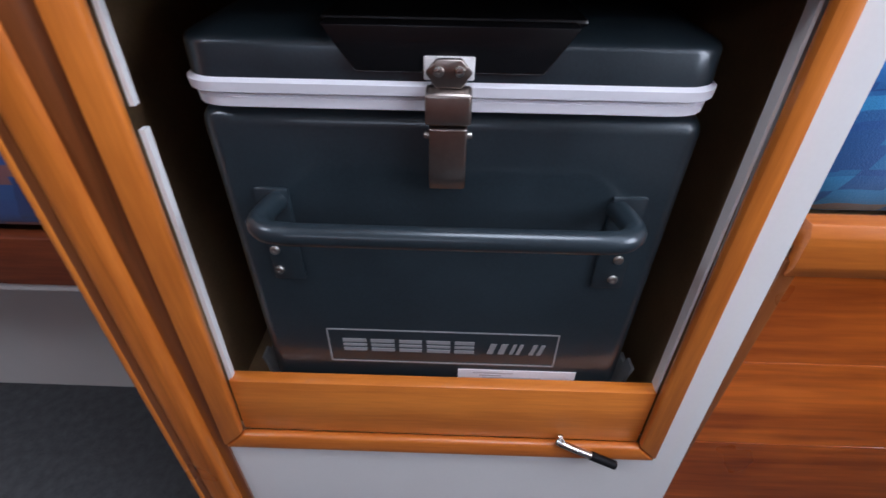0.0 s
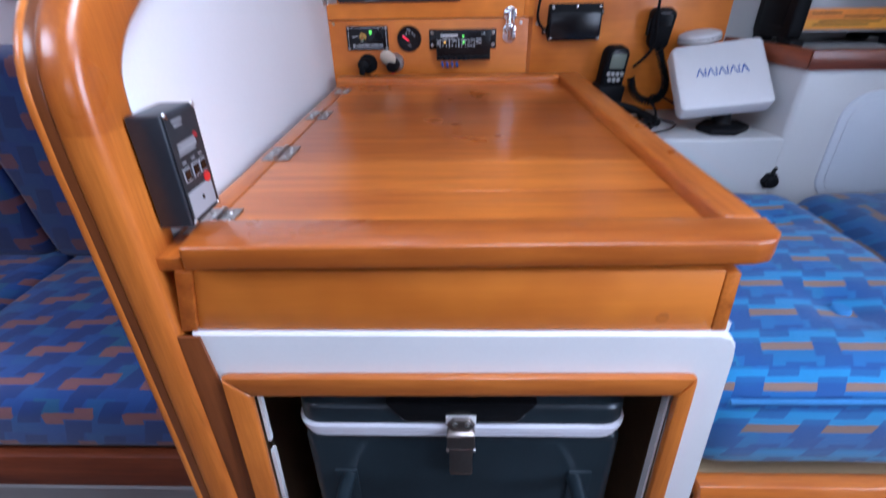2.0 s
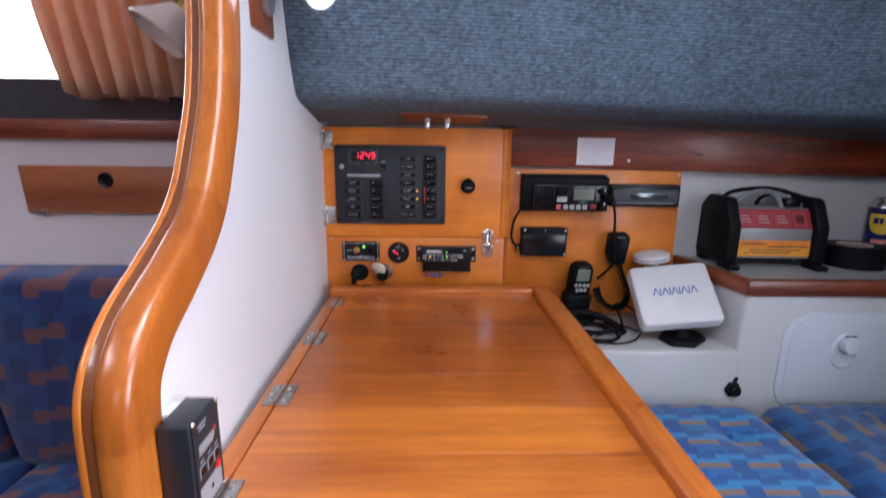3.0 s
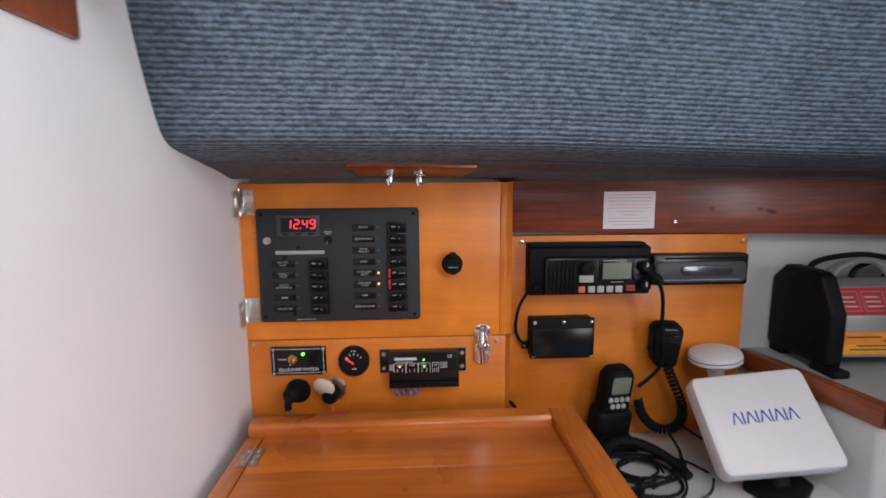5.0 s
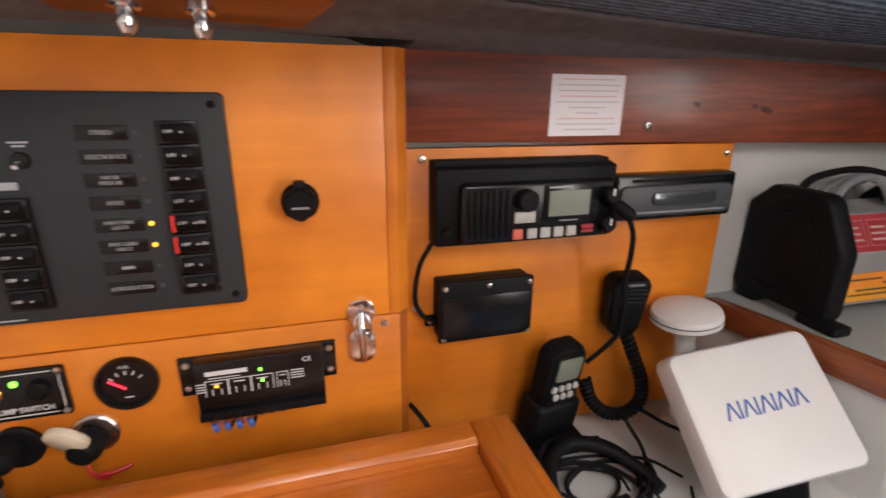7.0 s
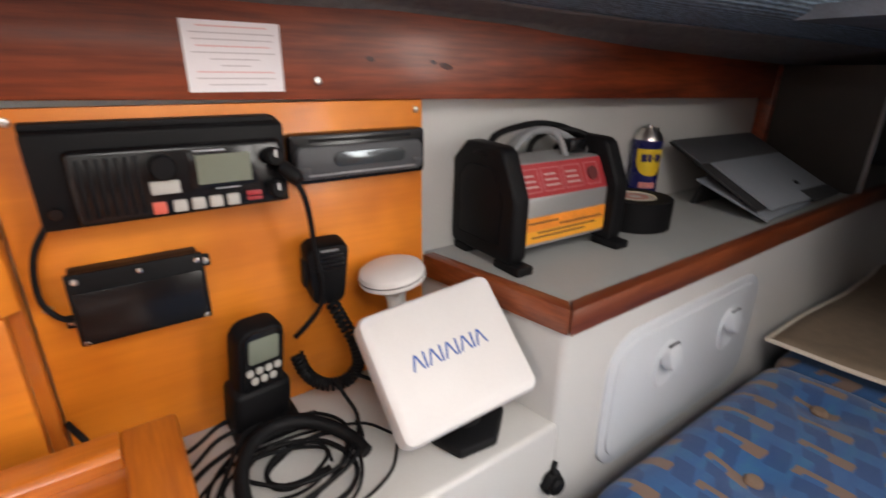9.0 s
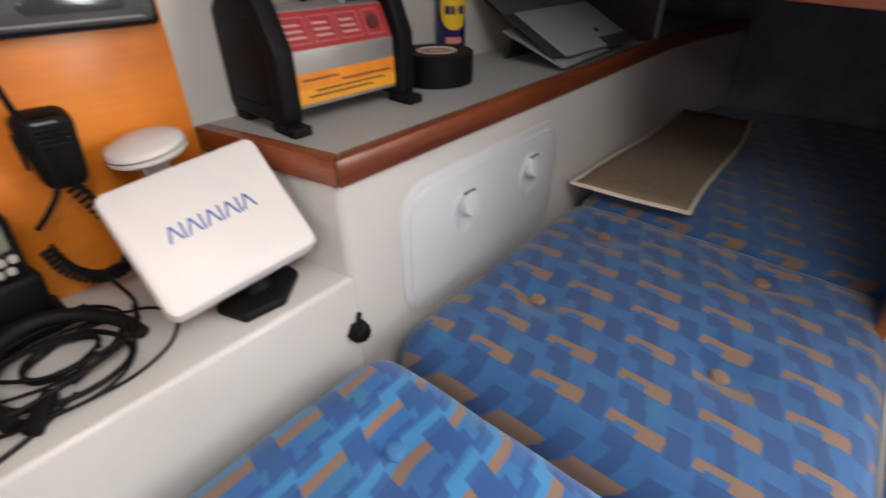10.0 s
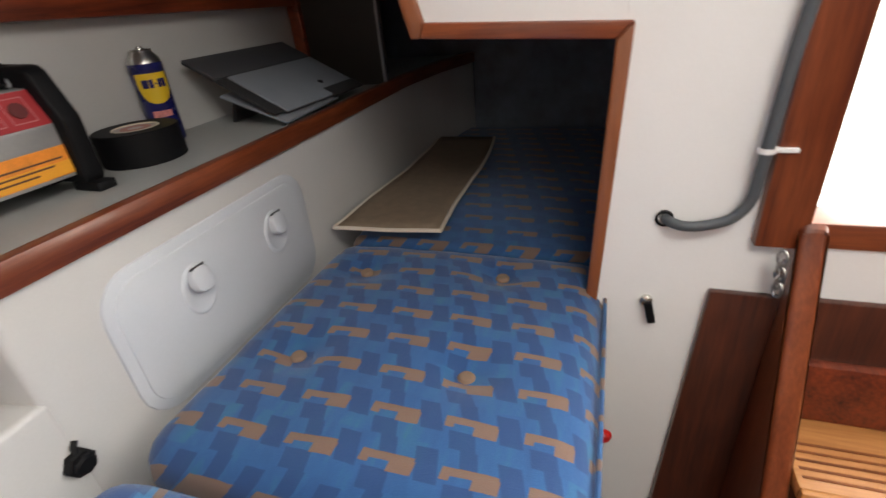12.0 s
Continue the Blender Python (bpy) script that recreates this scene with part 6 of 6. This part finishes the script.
part("shoulder", moved(lathe([(0.0262, 0.129), (0.0240, 0.136), (0.0175, 0.144), (0.0165, 0.146), (0.0170, 0.148), (0.0150, 0.150), (0.0130, 0.147), (0, 0.147)], 28), cm2), steel, can, "bare metal shoulder")
part("nozzle", moved(lathe([(0.0065, 0.147), (0.0062, 0.152), (0.0045, 0.1545), (0, 0.1545)], 14), cm2), steel, can)


def shield_patch(r=0.02655, n=12):
    """A printed shield laid round the can, straight above and rounded below."""
    bm = bmesh.new()
    rows = [[bm.verts.new((r * math.sin(-0.62 + w * (2 * i / n - 1)), -r * math.cos(-0.62 + w * (2 * i / n - 1)), z)) for i in range(n + 1)]
            for z, w in ((0.114, 1.02), (0.096, 1.02), (0.090, 1.0), (0.084, 0.94), (0.078, 0.84), (0.072, 0.68), (0.068, 0.48), (0.0655, 0.2))]
    for la, lb in zip(rows, rows[1:]):
        for i in range(n):
            bm.faces.new((la[i], la[i + 1], lb[i + 1], lb[i]))
    return moved(bm, cm2)


def strip(a0, a1, z0, z1, r=0.0265, n=8):
    bm = bmesh.new()
    rows = []
    for rr in (r, r - 0.0012):
        rows.append([[bm.verts.new((rr * math.sin(a0 + (a1 - a0) * i / n), -rr * math.cos(a0 + (a1 - a0) * i / n), z)) for i in range(n + 1)] for z in (z0, z1)])
    for i in range(n):
        bm.faces.new((rows[0][0][i], rows[0][0][i + 1], rows[0][1][i + 1], rows[0][1][i]))
    for k in (0, 1):
        for i in range(n):
            bm.faces.new((rows[0][k][i], rows[0][k][i + 1], rows[1][k][i + 1], rows[1][k][i]))
    return moved(bm, cm2)


CA = -0.62
shield = part("yellow_shield", shield_patch(), yellow_ink, can, "yellow shield")
for k, (a, w) in enumerate(((-0.48, 0.18), (-0.12, 0.12), (0.14, 0.05), (0.36, 0.10), (0.62, 0.12))):
    part("blue_mark", strip(CA + a - w, CA + a + w, 0.091 if k != 2 else 0.096, 0.1045 if k != 2 else 0.099, 0.02690), can_blue, shield)
part("red_band", joined(strip(CA - 0.62, CA + 0.55, 0.043, 0.0535, 0.02655)), plain("red_white_print", (0.62, 0.22, 0.20), 0.4, var=0.3, scale=220.0), can, "red and white strip")
part("print_line", joined(strip(CA - 0.5, CA + 0.5, 0.026, 0.030, 0.02655), strip(CA - 0.4, CA + 0.4, 0.017, 0.0195, 0.02655)), white_ink, can)

tape = thing("tape_roll", (1.098, 1.158, SZ), "roll of black cloth tape lying flat", "tape")
part("roll", moved(lathe([(0.031, 0.0), (0.0545, 0.0), (0.0555, 0.001), (0.0555, 0.047), (0.0545, 0.048), (0.031, 0.048), (0.031, 0.0)], 40), (pose(1.100, 1.168, SZ) @ Matrix.Diagonal((1.24, 1.24, 1.16, 1)))), black_rubber, tape)
part("core", moved(lathe([(0.0305, 0.0), (0.0305, 0.0485), (0.029, 0.0485), (0.029, 0.0), (0.0305, 0.0)], 32), (pose(1.100, 1.168, SZ) @ Matrix.Diagonal((1.24, 1.24, 1.16, 1)))), cap_cream, tape, "cardboard core")
part("core_label", moved(lathe([(0.0, 0.0460), (0.0288, 0.0460), (0.0288, 0.0470), (0.0, 0.0470)], 28), (pose(1.100, 1.168, SZ) @ Matrix.Diagonal((1.24, 1.24, 1.16, 1)))), plain("core_paper", (0.46, 0.40, 0.37), 0.6, var=0.12, scale=60.0), tape, "pale printed core label")
part("core_print", moved(lathe([(0.010, 0.0471), (0.020, 0.0471), (0.020, 0.0473), (0.010, 0.0473)], 24), (pose(1.100, 1.168, SZ) @ Matrix.Diagonal((1.24, 1.24, 1.16, 1)))), plain("core_red", (0.42, 0.18, 0.15), 0.6, var=0.1), tape)

fol = thing("document_wallet", (1.46, 1.12, SZ), "grey and black document wallet propped on the shelf", "document wallet")
fm = pose(1.33, 1.018, SZ + 0.022, 27, 0, -3)
part("flap", moved(box(0.0, 0.0, 0.004, 0.30, 0.155, 0.009, 0.002), fm), folder_grey, fol, "pale grey flap")
part("back", moved(box(-0.03, 0.01, -0.002, 0.31, 0.245, 0.004, 0.002), fm), neoprene, fol, "black back cover")
part("fold", moved(box(-0.035, 0.1555, 0.004, 0.30, 0.242, 0.010, 0.003), fm), dark_grey, fol)
part("inner_sheet", moved(box(-0.02, -0.012, -0.012, 0.20, 0.15, -0.006, 0.002), fm @ pose(0, 0, 0, -7, 0, 3)), folder_grey, fol)
part("corner", moved(box(0.17, -0.006, 0.0035, 0.305, 0.028, 0.0098, 0.001), fm), neoprene, fol)
part("stud", moved(lathe([(0.007, 0), (0.007, 0.002), (0, 0.0028)], 12), fm @ Matrix.Translation((0.195, 0.052, 0.009))), black_plastic, fol)
part("stand", moved(box(0.02, 0.15, -0.09, 0.20, 0.16, -0.003, 0.002), fm @ pose(0, 0, 0, -10, 0, 0)), neoprene, fol)
# locker end where the shelf runs into the quarter berth, unlit interior painted near-black
lock = thing("locker_end", (1.80, 1.12, SZ), "locker end on the shelf, the dark interior put into its colour", "locker")
part("panel", box(1.78, 0.995, SZ, 1.80, 1.262, 1.42), plain("unlit_interior", (0.020, 0.016, 0.014), 0.4, var=0.2), lock)
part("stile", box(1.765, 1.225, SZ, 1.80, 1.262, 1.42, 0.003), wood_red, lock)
part("edge_strip", box(1.772, 0.990, SZ, 1.784, 0.9985, 1.42, 0.002), mid_grey, lock, "pale metal edge strip")

# ---- fittings on the moulding ----
hatch_plastic = plain("hatch_plastic", (0.57, 0.60, 0.635), 0.42, var=0.04, scale=6.0)
hat = thing("access_hatch", (1.035, WY, 0.84), "pale grey moulded access hatch with two finger latches", "access hatch")
part("flange", moved(slab(0.464, 0.242, 0.006, 0.060, 0.003), pose(1.034, WY + 0.0005, 0.9290)), hatch_plastic, hat)
part("door_panel", moved(slab(0.432, 0.210, 0.003, 0.046, 0.0015), pose(1.034, WY - 0.0055, 0.9290)), hatch_plastic, hat)
for x in (0.950, 1.153):
    lt = part("latch_cup", moved(lathe([(0.039, 0.0), (0.037, 0.0028), (0.034, 0.0036), (0.030, 0.0026), (0.026, 0.0008), (0.0, 0.0004)], 28), pose(x, WY - 0.0084, 0.958, 90, 0, 0) @ Matrix.Diagonal((0.86, 1.15, 1, 1))), hatch_plastic, hat, "recessed finger latch")
    part("tab", moved(slab(0.036, 0.042, 0.016, 0.015, 0.005), pose(x + 0.002, WY - 0.0088, 0.974, -14, 0, 0)), hatch_plastic, lt)
    part("slot", moved(box(-0.014, -0.0018, -0.002, 0.014, 0.0004, 0.0012), pose(x + 0.002, WY - 0.0152, 0.9975)), dark_grey, lt)
plug = thing("plug_outlet", (0.712, WY, 0.842), "black weatherproof plug on the white moulding", "outlet")
part("boss", disc(0.703, WY + 0.001, 0.858, 0.019, 0.012, 0.003, 6), black_rubber, plug)
part("cap", disc(0.703, WY - 0.010, 0.858, 0.0135, 0.010, 0.003, 8), black_plastic, plug)
part("tail", tube([(0.703, WY - 0.008, 0.874), (0.705, WY - 0.005, 0.881), (0.711, WY - 0.001, 0.886)], 0.004, 8, 3), black_rubber, plug)

# ---- mat in the quarter berth ----
mt = thing("bunk_mat", (1.6, 0.83, 0.85), "tan pile mat with a cream bound edge on the berth", "mat")
bm = bmesh.new()
nx, ny = 16, 8
grid = []
for i in range(nx + 1):
    rowv = []
    for j in range(ny + 1):
        a, b = i / nx, j / ny
        x = 1.322 + 0.80 * a + 0.035 * (1 - b) * (1 - a)
        y = 0.705 + (0.245 - 0.04 * a) * b + 0.012 * math.sin(5 * a + 1) + 0.06 * a
        z = 0.8725 + 0.004 * noise.noise(Vector((x * 7, y * 7, 0))) + 0.012 * (1 - a) ** 6 * b - 0.006 * a
        rowv.append(bm.verts.new((x, y, z)))
    grid.append(rowv)
for i in range(nx):
    for j in range(ny):
        bm.faces.new((grid[i][j], grid[i + 1][j], grid[i + 1][j + 1], grid[i][j + 1]))
rim = [g[0].co.copy() for g in grid[::-1]] + [v.co.copy() for v in grid[0]] + [g[-1].co.copy() for g in grid]
pile = part("mat_top", bm, mat_pile, mt)
sm = pile.modifiers.new("thick", "SOLIDIFY")
sm.thickness, sm.offset = 0.007, 0
part("binding", sweep([q + Vector((0, 0, 0.001)) for q in rim], [(0.0048 * math.cos(a * 1.047), 0.0055 * math.sin(a * 1.047)) for a in range(6)]), mat_edge, mt, "cream bound edge")

# ---- aft bulkhead fittings ----
hose = thing("drain_hose", (AX, 0.23, 0.99), "dark grey flexible hose along the bulkhead", "hose")
part("pipe", tube([(AX + 0.012, 0.292, 1.000), (AX - 0.008, 0.286, 0.999), (AX - 0.020, 0.266, 0.997), (AX - 0.020, 0.236, 1.000), (AX - 0.020, 0.204, 1.014), (AX - 0.020, 0.186, 1.042), (AX - 0.020, 0.182, 1.090), (AX - 0.020, 0.180, 1.15), (AX - 0.020, 0.176, 1.24), (AX - 0.020, 0.168, 1.34), (AX - 0.020, 0.160, 1.60)], 0.0080, 12, 6), hose_rubber, hose)
part("collar", moved(lathe([(0.0095, 0), (0.0135, 0), (0.0135, 0.004), (0.0095, 0.005)], 18), pose(AX, 0.291, 1.000, 0, -90, 0)), black_rubber, hose)
tie = thing("cable_tie", (AX, 0.178, 1.115), "white cable tie round the hose", "cable tie")
part("band", moved(lathe([(0.0096, -0.0035), (0.0110, -0.0035), (0.0110, 0.0035), (0.0096, 0.0035)], 18), pose(AX - 0.020, 0.1815, 1.115)), white_plastic, tie)
part("tail", box(AX - 0.024, 0.145, 1.1125, AX - 0.0125, 0.172, 1.1185, 0.001), white_plastic, tie)
sw = thing("rotary_switch", (AX, 0.298, 0.83), "small black lever switch with a metal collar", "switch")
part("collar", moved(lathe([(0.010, 0), (0.010, 0.006), (0.0075, 0.008), (0, 0.008)], 16), pose(AX, 0.300, 0.846, 0, -90, 0)), steel, sw)
part("lever", moved(box(-0.016, -0.0065, -0.036, -0.006, 0.0065, 0.006, 0.002), pose(AX, 0.297, 0.842, -14, 0, 0)), black_plastic, sw)
rc = thing("red_cap", (AX, 0.345, 0.48), "small red plastic cap on the bulkhead", "cap")
part("cap", moved(lathe([(0.012, 0), (0.012, 0.012), (0.009, 0.015), (0, 0.015)], 16), pose(AX, 0.344, 0.500, 0, -90, 0)), red_switch, rc)
part("flange", moved(lathe([(0.016, 0), (0.016, 0.004), (0.012, 0.005)], 16), pose(AX, 0.344, 0.500, 0, -90, 0)), red_switch, rc)

# ---- companionway ----
cway = thing("companionway_frame", (AX, 0.0, 0.96), "brown timber frame round the companionway", "door frame")
cway["kind"] = "structure"
part("jamb", box(AX - 0.018, 0.104, 0.968, AX + 0.05, 0.168, 1.985, 0.004), wood_maho_z, cway)
part("sill", box(AX - 0.006, -0.77, 0.9655, AX + 0.06, 0.1035, 1.006, 0.004), wood_maho_y, cway)
part("far_jamb", box(AX - 0.018, -0.835, 0.968, AX + 0.05, -0.771, 1.985, 0.004), wood_maho_z, cway)
lad = thing("companionway_steps", (1.12, -0.2, FLOOR), "varnished mahogany companionway steps with slatted treads", "steps")
part("backing_panel", prism([(-0.80, FLOOR), (0.248, FLOOR), (0.211, 0.882), (-0.80, 0.882)], "x", AX - 0.016, AX - 0.002, 0.003), wood_dark, lad, "dark mahogany backing panel")
for y in (0.082, -0.66):
    part("stringer", prism([(1.186, 0.990), (1.190, 1.004), (1.1965, 1.010), (1.1965, FLOOR), (0.868, FLOOR), (0.868, 0.14)], "y", y, y + 0.036, 0.009, 3), wood_maho_z, lad)
for k, (z, xf) in enumerate(((0.66, 1.040), (0.42, 0.95))):
    tr = part("tread", box(xf, -0.632, z - 0.026, 1.196, 0.081, z, 0.004), teak_step, lad, "pale teak tread")
    for j in range(5):
        part("groove_strip", box(xf + 0.018 + 0.016 * j, -0.62, z + 0.0003, xf + 0.0225 + 0.016 * j, 0.072, z + 0.0016), wood_trim_dark, tr)
    part("nosing", box(xf - 0.012, -0.632, z - 0.028, xf - 0.0005, 0.081, z + 0.002, 0.004), teak_step, tr)
part("lower_riser", box(1.178, -0.632, 0.662, 1.1965, 0.081, 0.775, 0.002), wood_red, lad)
chain = thing("safety_chain", (1.185, 0.13, 0.90), "short bright steel chain hanging by the steps", "chain")
for k in range(5):
    ringp = [(0.0075 * math.cos(a * 0.6283), 0.0, 0.0115 * math.sin(a * 0.6283)) for a in range(11)]
    part("link", moved(tube(ringp, 0.0022, 6, 2), pose(1.178, 0.134 - 0.0012 * k, 0.962 - 0.0135 * k, 0, 0, 35 + 90 * (k % 2))), hinge_steel, chain)

# bright overcast outside the companionway
structure("backdrop", box(2.6, -2.6, 0.2, 2.62, 0.25, 3.2), plain("outside_glow", (0.95, 0.97, 1.0), 0.9, var=0.0, emit=2.2), "bright white overcast sky outside", "sky")

structure("backdrop_side", box(-3.2, 1.70, 1.2, 0.0, 1.72, 2.6), plain("side_glow", (1.0, 0.98, 0.95), 0.9, var=0.0, emit=1.6), "bright white overcast sky outside", "sky")

# ---- saloon beyond the bulkhead ----
structure("trim_carpet_band", box(-2.4, 1.185, 1.468, -0.31, 1.1995, 1.56), carpet_grey, "dark grey carpet band under the windows", "trim")
structure("trim_saloon_rail", box(-2.4, 1.176, 1.420, -0.31, 1.1995, 1.467, 0.002), wood_red, "dark mahogany rail along the saloon side", "trim")
sdoor = thing("side_locker", (-0.85, 1.19, 1.24), "brown timber locker front with a finger hole", "locker")
bm = prism([(-1.040, 1.355), (-0.36, 1.355), (-0.36, 1.237), (-1.032, 1.237)], "y", 1.180, 1.198, 0.002)
part("board", bm, wood("locker_wood", (0.20, 0.050, 0.016), (0.40, 0.125, 0.040), "x", 0.45, 0.2, 16.0, 0.3, 0.4), sdoor)
part("finger_hole", moved(lathe([(0.0, 0.0), (0.017, 0.0), (0.019, 0.0012), (0.020, 0.0)], 20), pose(-0.828, 1.1795, 1.320, 90, 0, 0)), black_gloss, sdoor, "dark finger hole")
for x in (-1.00, -0.68):
    part("hinge", box(x - 0.020, 1.1765, 1.232, x + 0.020, 1.180, 1.246, 0.001), steel, sdoor)


def curtain(x0, x1, z0, z1):
    """Gathered cloth hung on a rail, with uneven folds that flare to the hem."""
    bm = bmesh.new()
    nx, nz = 170, 10
    cols = []
    for i in range(nx + 1):
        a = i / nx
        col = []
        for j in range(nz + 1):
            b = j / nz
            ph = a * 76 + 1.6 * noise.noise(Vector((a * 9, b * 1.1, 3))) + 0.8 * b
            amp = (0.018 + 0.022 * b) * (1 + 0.5 * noise.noise(Vector((a * 21, 0, 7))))
            col.append(bm.verts.new((x0 + (x1 - x0) * a + 0.006 * math.cos(ph) + 0.075 * b * b * (1 - a), 1.125 + amp * math.sin(ph), z1 + (z0 - z1) * b + 0.006 * math.sin(a * 40) * b)))
        cols.append(col)
    for i in range(nx):
        for j in range(nz):
            bm.faces.new((cols[i][j], cols[i + 1][j], cols[i + 1][j + 1], cols[i][j + 1]))
    return bm


cur = thing("curtain", (-1.05, 1.125, 1.50), "gathered tan curtain over the saloon window", "curtain")
cl = part("cloth", curtain(-0.925, -0.36, 1.515, 1.96), curtain_cloth, cur)
sm = cl.modifiers.new("thick", "SOLIDIFY")
sm.thickness = 0.0015
part("rail", tube([(-1.10, 1.125, 1.965), (-0.7, 1.125, 1.965), (-0.32, 1.125, 1.965)], 0.006, 8, 2), steel, cur)
wl = thing("wall_lamp", (-0.56, 1.05, 1.70), "brass wall lamp with a frosted glass shade", "wall lamp")
wm = look((-0.522, 1.04, 1.690), (-0.606, 0.98, 1.580))
part("shade", moved(lathe([(0.018, -0.010), (0.026, -0.026), (0.042, -0.055), (0.060, -0.085), (0.057, -0.088), (0.038, -0.056), (0.020, -0.024)], 24), wm), shade_glass, wl, "frosted trumpet shade")
part("cup", moved(lathe([(0, 0.030), (0.018, 0.030), (0.021, 0.024), (0.021, -0.016), (0.018, -0.018), (0, -0.018)], 20), wm), brass, wl)
part("arm", tube([(-0.515, 1.047, 1.707), (-0.50, 1.07, 1.725), (-0.48, 1.12, 1.73), (-0.46, 1.199, 1.72)], 0.006, 8, 4), brass, wl)

# ---- reading spot on the bulkhead ----
spot = thing("reading_light", (-0.27, 0.80, 1.60), "silver spotlight on a mahogany block, switched on", "reading light")
bm = box(-0.283, 0.715, 1.582, -0.262, 0.815, 1.80, 0.004)
part("block", moved(bm, BULK), wood_maho_z, spot, "bevelled mahogany block")
part("back_plate", moved(prism([(0.735 + 0.030 * (1 + math.cos(a * 0.5236)), 1.668 + 0.062 * math.sin(a * 0.5236)) for a in range(12)], "x", -0.262, -0.250, 0.002), BULK), plain("satin_nickel", (0.52, 0.52, 0.53), 0.35, 0.9, var=0.05), spot)
part("arm", tube([(-0.262, 0.772, 1.672), (-0.236, 0.772, 1.670), (-0.214, 0.764, 1.664), (-0.198, 0.756, 1.660)], 0.006, 10, 4), chrome, spot)
part("joint", moved(lathe([(0, -0.011), (0.008, -0.008), (0.011, 0), (0.008, 0.008), (0, 0.011)], 14), pose(-0.205, 0.760, 1.662)), chrome, spot)
hm = look((-0.206, 0.795, 1.668), (-0.130, 0.705, 1.580))
hd = part("head", moved(lathe([(0, 0.052), (0.018, 0.050), (0.024, 0.042), (0.0255, 0.0), (0.0275, -0.030), (0.0275, -0.042), (0.0245, -0.042), (0.0235, -0.036), (0, -0.036)], 28), hm), plain("satin_aluminium", (0.50, 0.50, 0.52), 0.3, 0.9, var=0.05), spot)
part("lens", moved(lathe([(0.0, -0.0368), (0.0232, -0.0368), (0.0232, -0.0376), (0.0, -0.0395)], 24), hm), led_white, hd, "glowing white lens")
for a in range(5):
    part("fin", moved(box(-0.002, 0.0235, 0.020, 0.002, 0.0265, 0.048, 0.0005), hm @ pose(0, 0, 0, 0, 0, 72 * a)), dark_grey, hd)
